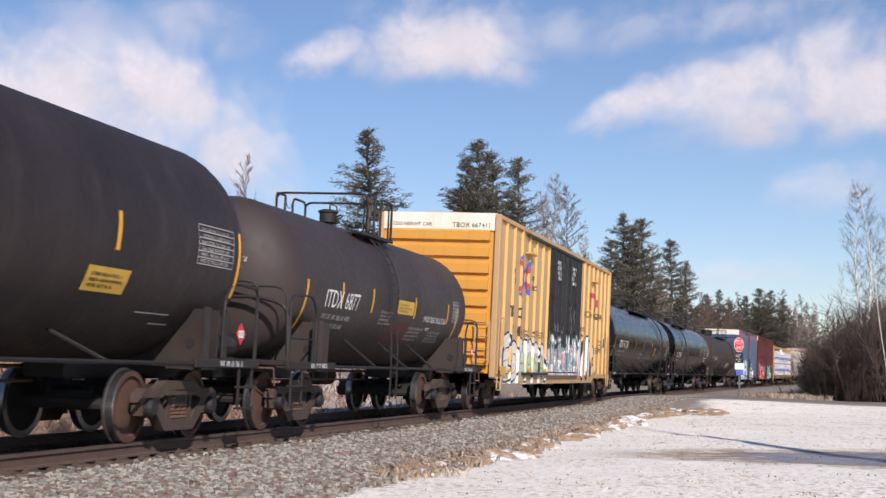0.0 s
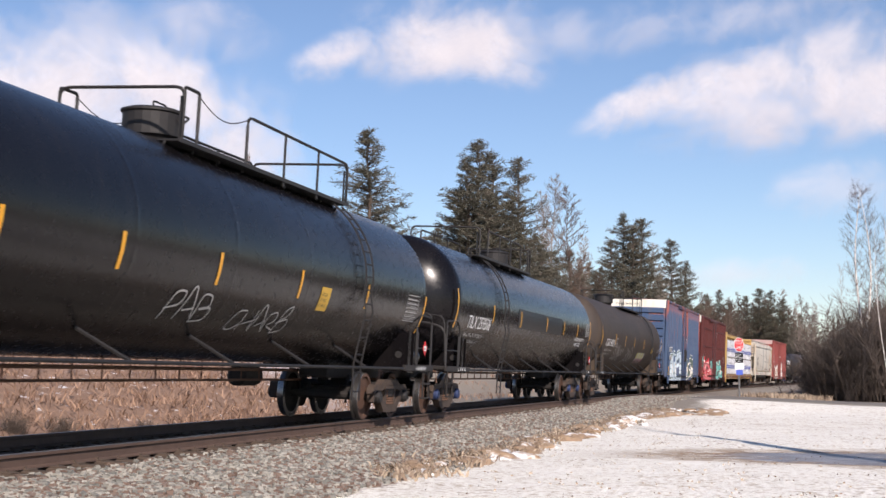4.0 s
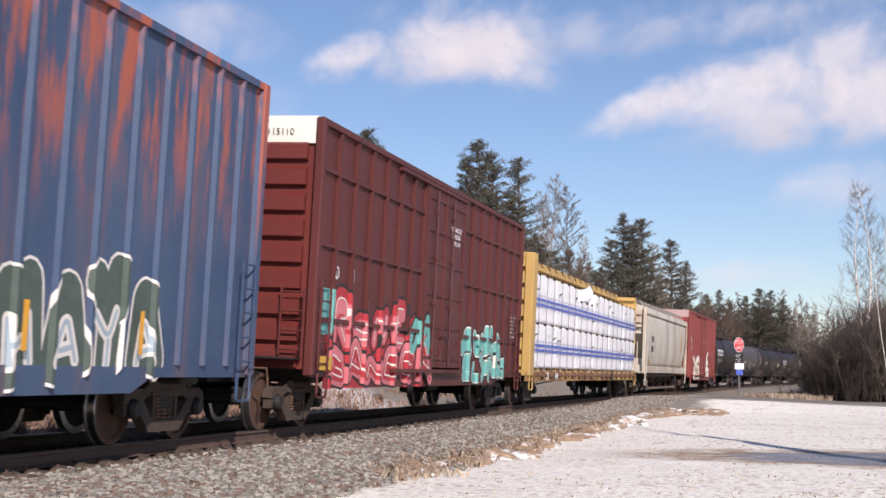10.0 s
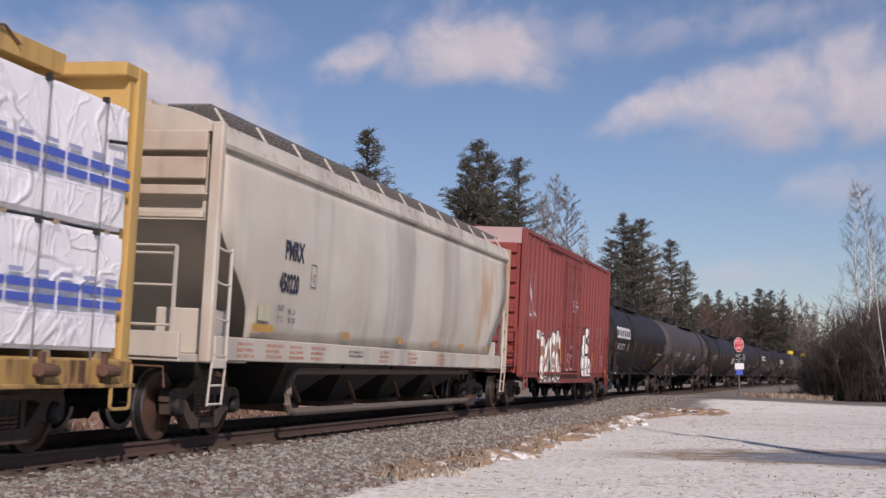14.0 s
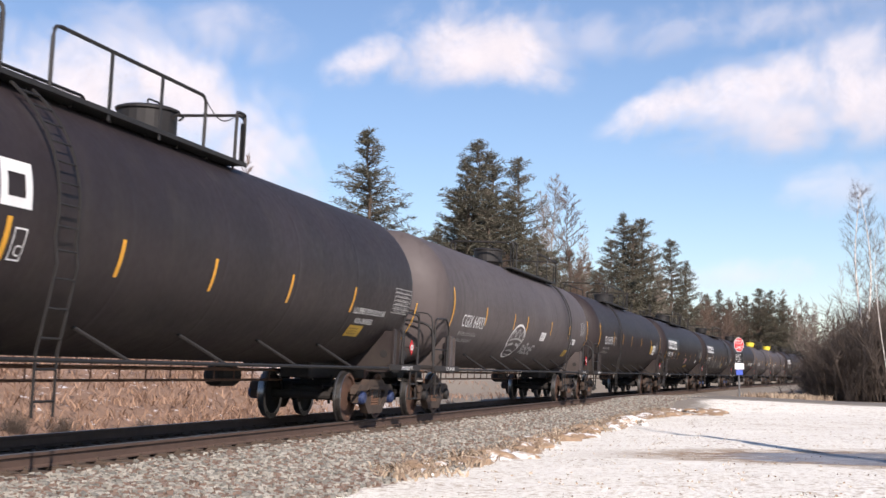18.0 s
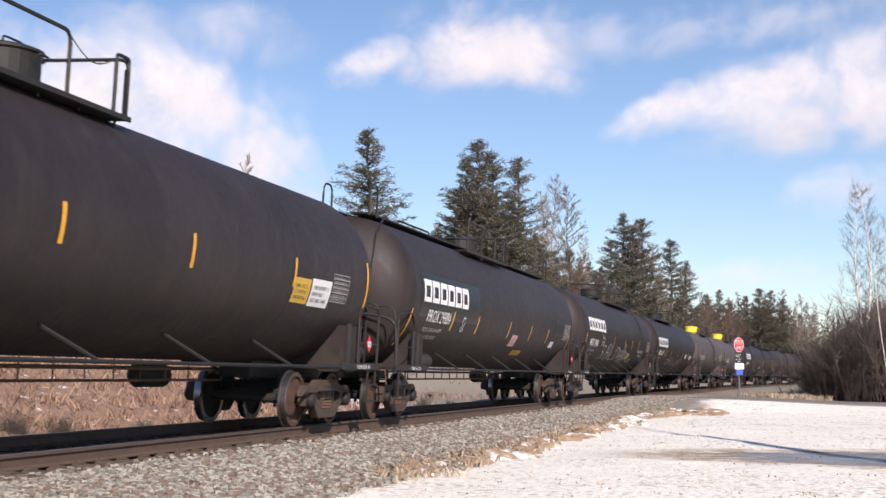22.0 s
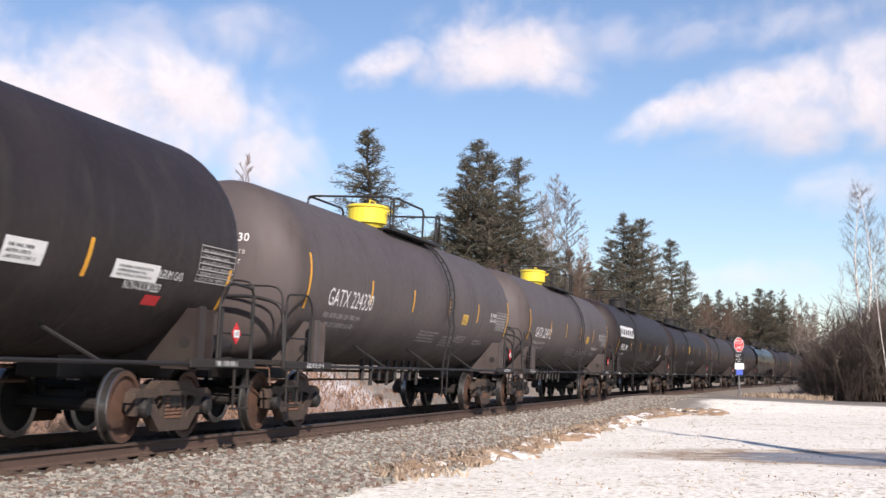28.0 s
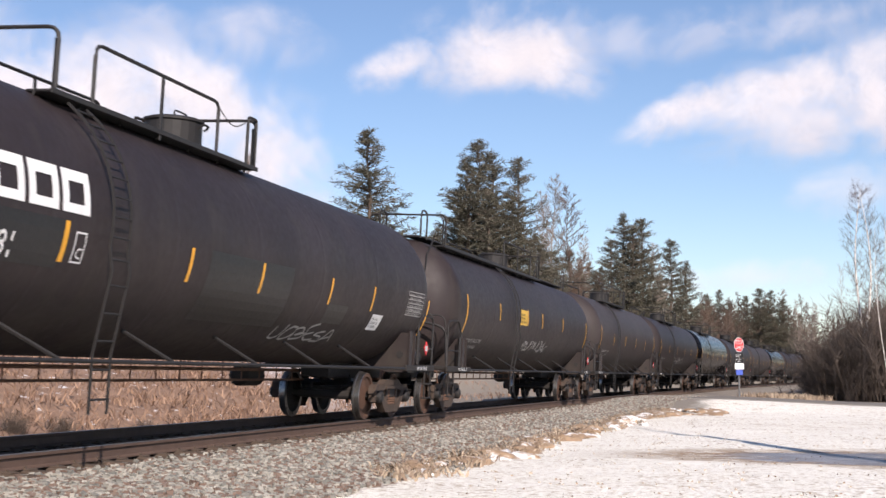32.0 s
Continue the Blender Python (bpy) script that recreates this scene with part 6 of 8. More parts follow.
def pack(y0, y1, z0, z1, side, seed):
    """A wrapped bundle of lumber, bulging a little, with its printed bands and straps."""
    ob = tagged(new("lumber_pack"), "bundle of lumber in white printed plastic wrap", "lumber", "wrapped lumber on the flat car")
    bm = bmesh.new()
    box(bm, 0.3, 1.43, y0 + 0.015, y1 - 0.015, z0, z1)
    bmesh.ops.bevel(bm, geom=bm.edges[:], offset=0.045, segments=2, affect="EDGES")
    bmesh.ops.subdivide_edges(bm, edges=[e for e in bm.edges if e.calc_length() > 0.8], cuts=7, use_grid_fill=True)
    for v in bm.verts:
        k = noise.noise(Vector((v.co.y * 1.4, v.co.z * 1.9, seed * 3.7 + side)))
        v.co.x += 0.04 * k
        if v.co.z > (z0 + z1) / 2:
            v.co.z += 0.02 * noise.noise(Vector((v.co.y * 2, v.co.x, seed)))
    smooth(part("wrapping", bm, WRAP.m, ob), 40)
    for dz in (0.62, 0.47):
        b = bmesh.new()
        n = 8
        for i in range(n):
            q = rect((y1 - y0) / n * 0.9, 0.085)
            for v in q.verts:
                v.co.x += i * (y1 - y0) / n
            join(b, q)
        part("printed_stripe", flat(b, 1.464, y0 + 0.02, z0 + dz), PRINTBLUE, ob)
    for i in range(8):
        part("printed_mark", flat(rect(0.25, 0.045), 1.464, y0 + 0.05 + i * (y1 - y0) / 8, z0 + 0.76), PRINTGREY, ob)
    part("printed_line", flat(bars(1, y1 - y0 - 0.1, 0.025, 14, seed + 9, 0.02), 1.464, y0 + 0.05, z0 + 0.38), PRINTGREY, ob)
    for f in (0.2, 0.52, 0.83):
        b = bmesh.new()
        y = y0 + (y1 - y0) * f
        box(b, 1.456, 1.472, y, y + 0.013, z0 - 0.1, z1 + 0.02)
        part("strap", b, STRAP, ob)
        b = bmesh.new()
        soft_box(b, 1.4, 1.472, y - 0.02, y + 0.035, z1 - 0.05, z1 + 0.025, 0.006)
        part("corner_guard", b, BLACK, ob)
    tilt = random.Random(seed + 50 * side)
    for f in (0.1, 0.9):
        if tilt.random() < 0.55:
            b = bmesh.new()
            box(b, 1.466, 1.48, 0, 0.42, -0.02, 0.02, Matrix.Translation((0, y0 + (y1 - y0) * f - 0.2, z1 - tilt.uniform(0.3, 0.6))) @ pose(0, 0, 0, tilt.uniform(-3, 14), 0, 0))
            part("strap_tail", b, BLACK, ob)
    for f in (0.1, 0.36, 0.62, 0.9):
        b = bmesh.new()
        y = y0 + (y1 - y0) * f
        box(b, 0.32, 1.4, y, y + 0.09, z0 - 0.04 if z0 > 2 else z0 - 0.085, z0 - 0.002)
        part("spacer", b, SPACER, ob, "wooden spacer under the bundle")
    LOADS.append((ob, 8, Matrix.Identity(4) if side > 0 else pose(0, 0, 0, 0, 0, 180)))
    return ob


add(beam_car("yellow centrebeam flat car with rusty winches", LEN[8]))
CUTS = (-11.08, -7.5, -3.72, -0.12, 3.75, 7.5, 11.3)
for side in (1, -1):
    for k, (a, b) in enumerate(zip(CUTS, CUTS[1:])):
        pack(a, b, 1.14, 2.46, side, k)
        pack(a, b, 2.5, 3.5 if (k, side) in ((2, 1), (3, -1)) else 3.92, side, k + 10)
bag = tagged(new("air_bag"), "white inflated packing bag wedged above the load", "packing bag")
bm = bmesh.new()
rows = []
for face_x in (1, -1):
    grid = []
    for i in range(15):
        line_v = []
        for j in range(9):
            u, w = i / 7 - 1, j / 4 - 1
            puff = 0.26 * (1 - u ** 4) * (1 - w ** 4) + 0.006
            line_v.append(bm.verts.new((1.08 + 0.12 * u + face_x * puff, -0.82 + 0.92 * u * (1 - 0.08 * (1 - w * w)), 3.82 + 0.12 * u + 0.29 * w * (0.8 + 0.28 * u * u) + 0.02 * noise.noise(Vector((u * 3, w * 3, 1))))))
        grid.append(line_v)
    rows.append(grid)
    for p, q in zip(grid, grid[1:]):
        for j in range(8):
            f = (p[j], q[j], q[j + 1], p[j + 1])
            bm.faces.new(f if face_x > 0 else f[::-1])
front, back = rows
loop = [(i, 0) for i in range(15)] + [(14, j) for j in range(1, 9)] + [(i, 8) for i in range(13, -1, -1)] + [(0, j) for j in range(7, 0, -1)]
for (i, j), (k, l) in zip(loop, loop[1:] + loop[:1]):
    bm.faces.new((front[k][l], front[i][j], back[i][j], back[k][l]))
bmesh.ops.recalc_face_normals(bm, faces=bm.faces[:])
smooth(part("bag_skin", bm, WRAP.m, bag), 60)
LOADS.append((bag, 8, Matrix.Identity(4)))


# ---- covered hopper ----
HOPPER = Nodes("stained_cream_hopper_paint", 0.6)
along, tall_z = HOPPER.axis(1), HOPPER.axis(2)
base_c = HOPPER.mix(HOPPER.ramp(HOPPER.noise(0.4, 4), 0.35, 0.7), (0.66, 0.62, 0.53), (0.54, 0.49, 0.41))
soot = HOPPER.ramp(HOPPER.noise(1.0, 4, HOPPER.stretch((1.0, 1.1, 0.12))), 0.5, 0.72)
base_c = HOPPER.mix(HOPPER.math("MULTIPLY", soot, 0.55), base_c, (0.3, 0.28, 0.26))
drip = HOPPER.ramp(HOPPER.noise(1.0, 6, HOPPER.stretch((1.0, 0.8, 0.3), (0, 2, 0)), 0.65), 0.48, 0.7)
drip = HOPPER.math("MULTIPLY", drip, HOPPER.math("MULTIPLY", HOPPER.ramp(along, 0.5, 5.0), HOPPER.ramp(tall_z, 4.3, 2.6)))
base_c = HOPPER.mix(HOPPER.math("MULTIPLY", drip, 0.85), base_c, (0.52, 0.29, 0.13))
rim = HOPPER.math("MULTIPLY", HOPPER.ramp(HOPPER.noise(3.0, 5, None, 0.7), 0.52, 0.62), 0.5)
base_c = HOPPER.mix(HOPPER.math("MULTIPLY", rim, HOPPER.ramp(tall_z, 3.7, 4.0)), base_c, (0.34, 0.2, 0.1))
HOPPER.color(base_c).bump(HOPPER.math("ADD", HOPPER.noise(2.5, 5), HOPPER.math("MULTIPLY", HOPPER.noise(0.6, 2, HOPPER.stretch((1, 1.4, 0.2))), 3.0)), 0.25, 0.03)
HOPPEREND = paint("rusting_cream_end_paint", (0.62, 0.57, 0.47), (0.36, 0.2, 0.11), 0.6, streak=0.3)
NAVY = plain("dark_blue_lettering", (0.02, 0.025, 0.05), 0.6)


HOPPERPIPE = plain("dusty_steel_pipe", (0.16, 0.13, 0.105), 0.75, vary=0.35)
PALELABEL = plain("faded_pale_label", (0.5, 0.48, 0.33), 0.6)
OCHRE = plain("ochre_reflective_tape", (0.5, 0.27, 0.06), 0.5)


def hopper_car(label, L):
    car = car_root("covered_hopper", L, label)
    B, hw = 8.85, 1.58
    # side sheets with their cut-back lower corners and a slight bow
    for side in (1, -1):
        bm = bmesh.new()
        rows = []
        for i in range(13):
            z = 1.4 + (3.88 - 1.4) * i / 12
            t = ease(1.5, 3.1, z)
            e = 7.5 + 1.3 * t
            x = side * (hw + 0.05 * math.sin(math.pi * i / 12) - 0.06 * (1 - ease(1.4, 2.0, z)))
            rows.append([bm.verts.new((x, -e + 2 * e * k / 24, z)) for k in range(25)])
        for a, b in zip(rows, rows[1:]):
            for k in range(24):
                bm.faces.new((a[k], a[k + 1], b[k + 1], b[k]) if side > 0 else (a[k + 1], a[k], b[k], b[k + 1]))
        ob = part("side_sheet", bm, HOPPER.m, car)
        md = ob.modifiers.new("thickness", "SOLIDIFY")
        md.thickness = 0.03
        smooth(ob, 40)
        bm = bmesh.new()
        # rolled outwards: a sloping face over a deep overhang
        outer = [(hw - 0.06, 3.84), (hw + 0.065, 3.86), (hw + 0.085, 3.9), (hw + 0.02, 4.15), (hw - 0.1, 4.15)]
        plate(bm, [(side * u, v) for u, v in outer], Matrix(((1, 0, 0, 0), (0, 0, 1, -B), (0, 1, 0, 0), (0, 0, 0, 1))), 2 * B)
        bmesh.ops.recalc_face_normals(bm, faces=bm.faces[:])
        part("top_chord", bm, HOPPER.m, car)
        bm = bmesh.new()
        soft_box(bm, side * 1.56 - 0.05, side * 1.56 + 0.05, -8.6, 8.6, 1.08, 1.4, 0.015)
        part("side_sill", bm, HOPPER.m, car)
        for s in (-1, 1):
            bm = bmesh.new()
            soft_box(bm, side * 1.6 - 0.08, side * 1.6 + 0.08, s * B - 0.07, s * B + 0.07, 1.05, 4.16, 0.02)
            part("corner_post", bm, HOPPEREND, car)
            bm = bmesh.new()
            x, y0, y1 = side * 1.67, s * (B - 0.04), s * (B - 0.46)
            pipe(bm, [(x, y1, 1.08), (x, y1, 2.56)], 0.026, 6)
            for z in (1.16, 1.62, 2.08, 2.52):
                pipe(bm, rounded([(x - side * 0.03, y0, z + 0.03), (x + side * 0.03, (y0 + y1) / 2, z - 0.03), (x, y1, z)], 0.1), 0.016, 5)
            # stirrup step under the sill
            soft_box(bm, x - 0.02, x + 0.02, min(y0, y1), max(y0, y1), 0.98, 1.1, 0.008)
            for y in (y0, y1):
                pipe(bm, [(x, y, 1.0), (x - side * 0.03, y, 0.5)], 0.017, 5)
            for z in (0.52, 0.76):
                pipe(bm, [(x - side * 0.02, y0, z), (x - side * 0.02, y1, z)], 0.017, 5)
            part("side_ladder", bm, HOPPER.m, car)
        # running board beside the hatches
        bm = bmesh.new()
        # an open grating: edge bars, cross bars and bearing bars
        for k in range(7):
            u = side * 0.93 - 0.3 + 0.1 * k
            box(bm, u - 0.007, u + 0.007, -B + 0.4, B + 0.3, 4.45, 4.49)
        for k in range(91):
            y = -B + 0.4 + k * (2 * B - 0.1) / 90
            box(bm, side * 0.93 - 0.3, side * 0.93 + 0.3, y - 0.012, y + 0.012, 4.456, 4.484)
        part("running_board", bm, GRATE, car)
        def bracket(bm):
            soft_box(bm, -0.012, 0.012, -0.035, 0.035, 0.0, 0.44, 0.004)
            bm.transform(Matrix.Translation((1.53, 0, 4.08)) @ Matrix.Rotation(radians(-35), 4, "Y"))
        for i in range(13):
            b = part("board_bracket", kept("bracket", bracket), HOPPER.m, car)
            b.matrix_basis = Matrix.Translation((0, -B + 0.5 + i * (2 * B - 0.7) / 12, 0)) @ Matrix.Diagonal((side, 1, 1, 1))
    # rounded roof
    bm = bmesh.new()
    prof = [(hw * math.cos(a), 4.02 + 0.42 * math.sin(a)) for a in [math.pi * i / 14 for i in range(15)]]
    low = [(x * 0.98, z - 0.03) for x, z in reversed(prof)]
    plate(bm, prof + low, Matrix(((1, 0, 0, 0), (0, 0, 1, -B), (0, 1, 0, 0), (0, 0, 0, 1))), 2 * B)
    smooth(part("roof", bm, HOPPER.m, car), 30)
    for i in range(8):
        bm = bmesh.new()
        soft_box(bm, -0.4, 0.4, -7.6 + i * 2.17 - 0.9, -7.6 + i * 2.17 + 0.9, 4.4, 4.56, 0.04)
        part("roof_hatch", bm, HOPPER.m, car)
    for s in (-1, 1):
        # head sheet, slope sheet and end frame
        bm = bmesh.new()
        box(bm, -1.5, 1.5, s * (B - 0.2) - 0.03, s * (B - 0.2) + 0.03, 2.9, 4.06)
        part("head_sheet", bm, HOPPER.m, car)
        bm = bmesh.new()
        arch = [(hw * 0.975 * math.cos(a), 4.04 + 0.385 * math.sin(a)) for a in [math.pi * i / 14 for i in range(15)]]
        plate(bm, arch, Matrix(((1, 0, 0, 0), (0, 0, 1, s * B - 0.02), (0, 1, 0, 0), (0, 0, 0, 1))), 0.04)
        bmesh.ops.recalc_face_normals(bm, faces=bm.faces[:])
        part("end_sheet", bm, HOPPEREND, car)
        for z0, z1, out in ((3.78, 4.05, 0.04), (3.41, 3.7, 0.04), (3.2, 3.33, 0.0), (2.9, 2.99, 0.04)):
            bm = bmesh.new()
            soft_box(bm, -1.45, 1.45, s * B - 0.05, s * B + out, z0, z1, 0.015)
            part("end_rib", bm, HOPPEREND, car)
        bm = bmesh.new()
        a, b = s * (B - 0.1), s * 6.3
        vs = [bm.verts.new(p) for p in ((-1.52, a, 3.25), (1.52, a, 3.25), (1.4, b, 1.1), (-1.4, b, 1.1))]
        bm.faces.new(vs if s < 0 else vs[::-1])
        ob = part("slope_sheet", bm, HOPPER.m, car)
        ob.modifiers.new("thickness", "SOLIDIFY").thickness = 0.03
        bm = bmesh.new()
        soft_box(bm, -1.5, 1.5, min(s * 7.3, s * 9.4), max(s * 7.3, s * 9.4), 1.05, 1.15, 0.01)
        soft_box(bm, -1.5, 1.5, s * 9.4 - 0.04, s * 9.4 + 0.04, 1.1, 1.42, 0.01)
        soft_box(bm, 0.7, 1.45, s * 8.2 - 0.35, s * 8.2 + 0.35, 1.15, 1.75, 0.02)
        part("end_platform", bm, HOPPER.m, car)
        bm = bmesh.new()
        for x in (0.35, 1.35):
            pipe(bm, [(x, s * 9.35, 1.1), (x, s * 9.35, 2.5)], 0.028, 5)
        for z in (1.5, 2.0, 2.5):
            pipe(bm, [(0.35, s * 9.35, z), (1.35, s * 9.35, z)], 0.018, 5)
        pipe(bm, [(-0.4, s * 8.9, 3.3), (0.3, s * 9.0, 1.6)], 0.02, 5)
        pipe(bm, [(-1.3, s * 9.35, 2.4), (1.3, s * 9.35, 2.4)], 0.018, 5)
        part("end_ladder", bm, HOPPER.m, car)
    # hopper bays and the unloading pipe
    for i in range(4):
        bm = bmesh.new()
        y = -4.2 + i * 2.8
        v = [bm.verts.new(p) for p in ((-1.4, y - 1.38, 1.1), (1.4, y - 1.38, 1.1), (1.4, y + 1.38, 1.1), (-1.4, y + 1.38, 1.1), (-0.7, y - 0.35, 0.38), (0.7, y - 0.35, 0.38), (0.7, y + 0.35, 0.38), (-0.7, y + 0.35, 0.38))]
        for f in ((0, 4, 5, 1), (1, 5, 6, 2), (2, 6, 7, 3), (3, 7, 4, 0), (4, 7, 6, 5), (0, 1, 2, 3)):
            bm.faces.new([v[k] for k in f])
        part("hopper_bay", bm, FRAME, car)
        bm = bmesh.new()
        soft_box(bm, -0.95, 1.0, y - 0.3, y + 0.3, 0.28, 0.4, 0.02)
        pipe(bm, [(1.05, y - 0.3, 0.8), (1.05, y + 0.15, 0.45)], 0.05, 6)
        part("outlet_gate", bm, RUST, car)
    bm = bmesh.new()
    pipe(bm, rounded([(1.25, 6.5, 0.3), (1.25, -5.1, 0.3), (1.25, -5.0, 0.95), (1.25, 6.4, 0.98)], 0.3), 0.065, 8)
    part("unloading_pipe", bm, HOPPERPIPE, car)
    bm = bmesh.new()
    soft_box(bm, -0.3, 0.3, -L / 2 + 0.6, L / 2 - 0.6, 0.75, 1.05, 0.02)
    part("centre_sill", bm, FRAME, car)
    tc = L / 2 - 2.25
    for s in (-1, 1):
        truck(car, s * tc)
        coupler(car, L, s)
    x = hw + 0.06
    part("car_number", flat(letters("PMRX", 0.27, 0.75, 0.06), x, -6.45, 2.6), NAVY, car)
    part("car_number", flat(letters("450220", 0.26, 0.68, 0.06), x, -6.6, 2.12), NAVY, car)
    part("weight_line", flat(letters("LD LMT", 0.095, 0.6), x - 0.012, -6.6, 1.83), NAVY, car)
    part("weight_line", flat(letters("LT WT", 0.095, 0.6), x - 0.015, -6.6, 1.66), NAVY, car)
    part("weight_line", flat(bars(2, 0.32, 0.27, 1, 4), x - 0.015, -6.17, 1.66), NAVY, car)
    part("faded_label", flat(rect(0.45, 0.25), x - 0.018, -7.3, 1.66), PALELABEL, car)
    frame_b = bmesh.new()
    for u, v, w, h in ((0, 0, 0.014, 0.36), (0.226, 0, 0.014, 0.36), (0, 0, 0.24, 0.014), (0, 0.346, 0.24, 0.014)):
        join(frame_b, flat(rect(w, h), x, -5.35 + u, 2.24 + v))
    join(frame_b, flat(letters("C", 0.12, 0.8), x, -5.26, 2.33))
    part("boxed_letter", frame_b, NAVY, car)
    for y, w in ((-7.5, 0.75), (-3.7, 0.3), (-0.6, 0.3), (1.9, 0.3), (4.2, 0.3), (6.6, 0.3)):
        wall_rect(car, y, 1.5, w, 0.11, x - 0.005, OCHRE, "reflector")
    for k, (y, m) in enumerate(((-7.9, ORANGE), (-6.9, ORANGE), (-6.0, ORANGE), (-5.1, ORANGE), (-1.6, ORANGE), (0.2, ORANGE), (2.4, ORANGE))):
        part("stencil", flat(bars(3, 0.7, 0.24, 2, k), 1.612, y, 1.13), m, car)
    part("stencil_box", flat(bars(2, 0.8, 0.14, 1, 5, 0.0), 1.612, -3.3, 1.2), BLACK, car)
    part("end_number", on_end(letters("PMRX", 0.15, 0.7), -0.1, -B - 0.045, 3.85), BLACK, car)
    part("end_number", on_end(letters("450220", 0.15, 0.7), 0.55, -B - 0.045, 3.85), BLACK, car)
    return car


GRATE = plain("open_steel_grating", (0.2, 0.19, 0.18), 0.7, 0.3)
add(hopper_car("weathered cream-grey covered hopper with rust stains", LEN[9]))


RED2_PANEL = paint("faded_pink_end_panel", (0.5, 0.34, 0.31), (0.58, 0.46, 0.42), 0.6)
SPRAYGREY = plain("dull_grey_spray", (0.46, 0.41, 0.35), 0.7, vary=0.3, scale=3)


def red2_marks(car, B, hw):
    x = hw + 0.003
    for i, text in enumerate(("CLOSE AND LOCK", "BOTH DOORS BEFORE", "MOVING CAR")):
        wall_word(car, text, 0.1, -0.3 + 0.05 * i, 3.32 - i * 0.16, x + 0.04, WHITE, "door_writing", 0.75)
    put = on_wall(car)
    # a dull sprayed ground in narrow upright strips that follow the ribs
    b = bmesh.new()
    for k in range(62):
        h = 1.15 + 0.3 * math.sin(k * 0.33) + 0.12 * math.sin(k * 1.1)
        join(b, lay(rect(0.05, h), -5.1 + 0.05 * k, 0.72, car, 0.002))
    part("graffiti", b, SPRAYGREY, car, "dull grey sprayed background")
    sprayed(car, "UIL", -6.95, -5.9, 2.45, 3.5, [(0.06, OLDWHITE, 0.004, 1.0)], put, 26, "white sprayed tag", 0.3)
    wall_word(car, "15049", 0.26, -5.75, 1.98, x + 0.04, WHITE, "car_number", 0.8)
    sprayed(car, "RAEB", -5.2, -1.9, 0.68, 2.3, [(0.6, SPRAYBLACK, 0.003, 1.0), (0.5, SPRAYWHITE, 0.005, 1.0), (0.34, SPRAYTAN, 0.007, 0.75), (0.16, SPRAYWHITE, 0.009, 0.5)], put, 21, "white and brown sprayed letter with a dark outline", 0.2)
    edge = [(0.0, 0.45), (0.0, 1.05), (0.45, 1.42), (1.25, 1.75), (1.62, 1.72), (1.72, 1.2), (1.8, 0.72), (2.3, 0.42), (2.45, 0.02), (0.3, 0.02)]
    for grow, m, lift in ((1.04, SPRAYBLACK, 0.003), (0.97, SPRAYWHITE, 0.005)):
        b = bmesh.new()
        b.faces.new([b.verts.new((1.1 + (u - 1.1) * grow, 0.85 + (v - 0.85) * grow, 0)) for u, v in edge])
        bmesh.ops.triangulate(b, faces=b.faces[:])
        part("graffiti", lay(b, 1.9, 0.86, car, lift), m, car, "white sprayed panel edged in black")
    sprayed(car, "EGS", 2.0, 3.6, 1.55, 2.45, [(0.1, SPRAYBLACK, 0.008, 1.0)], put, 23, "black sprayed outline letter", 0.15)
    sprayed(car, "OACU", 2.15, 4.2, 0.92, 1.45, [(0.035, SPRAYBLACK, 0.008, 1.0)], put, 24, "thin black sprayed line", 0.3)
    sprayed(car, "SE", -0.9, 0.2, 1.0, 1.7, [(0.07, OLDWHITE, 0.004, 1.0)], put, 25, "white sprayed tag on the door", 0.3)
    part("weight_line", flat(bars(7, 0.35, 0.75, 1, 9), x + 0.047, 4.75, 1.95), OLDWHITE, car)
    part("weight_line", flat(bars(7, 0.35, 0.75, 1, 19), x + 0.047, 5.5, 1.95), OLDWHITE, car)
    wall_rect(car, -2.35, 1.3, 0.12, 0.55, x + 0.047, REFLECT, "reflector")
    wall_rect(car, 3.9, 1.25, 0.12, 0.5, x + 0.047, REFLECT, "reflector")
    wall_rect(car, 7.0, 0.95, 0.3, 0.2, x + 0.047, REFLECT, "reflector")
    part("stencil_box", flat(bars(3, 0.28, 0.4, 1, 5, 0.0), x + 0.047, 5.95, 1.3), WHITE, car)


add(box_car("faded red box car with white graffiti", LEN[10], 15.5, 4.97, RED2_WALL, RED2_END, RED2_WALL, RED2_PANEL, rib="hat", ribs=25, doors=((-2.15, 3.55),), sill_drop=0.3, marks=red2_marks))

G = "matt black gas tank car with white lettering"


def pro(L, dy, number, **more):
    """A gas tank car with a block wordmark; tape: places of its reflectors, with the height of their tops."""
    half = L / 2 - 1.6
    marks, zt = more.pop("tape")
    logo = more.pop("logo", -half + dy + 0.3)
    return tank_car(G, L, stripes=tape(marks[0], marks[-1], zt, zt - 0.02, marks[1:-1], 0.88), number=number, num_at=(logo + 0.5, 2.02), num_w=1.85, num_size=0.27,
                    mark=block_logo(logo, zt + 0.06, 0.46, 3.75, more.pop("panel", None)), boxed=(logo + 3.45, zt - 0.45), table=(half + dy - 1.2, 2.08, 1.1, 0.46), bottles=(-1, 1), **more)


add(pro(LEN[11], 0.15, "PROX 95205", tape=((-8.62, -5.09, -2.82, -0.33, 2.43, 5.41, 9.3), 2.44), logo=-8.42, cross=-4.6, span=(-3.65, 1.6), ladder_y=-4.2, dome_y=0.35, gas=(5.6, 1.98, 1.8), stickers=[("y", 5.8, 1.58, 0.75, 0.24)], caps=CAPBLUE))


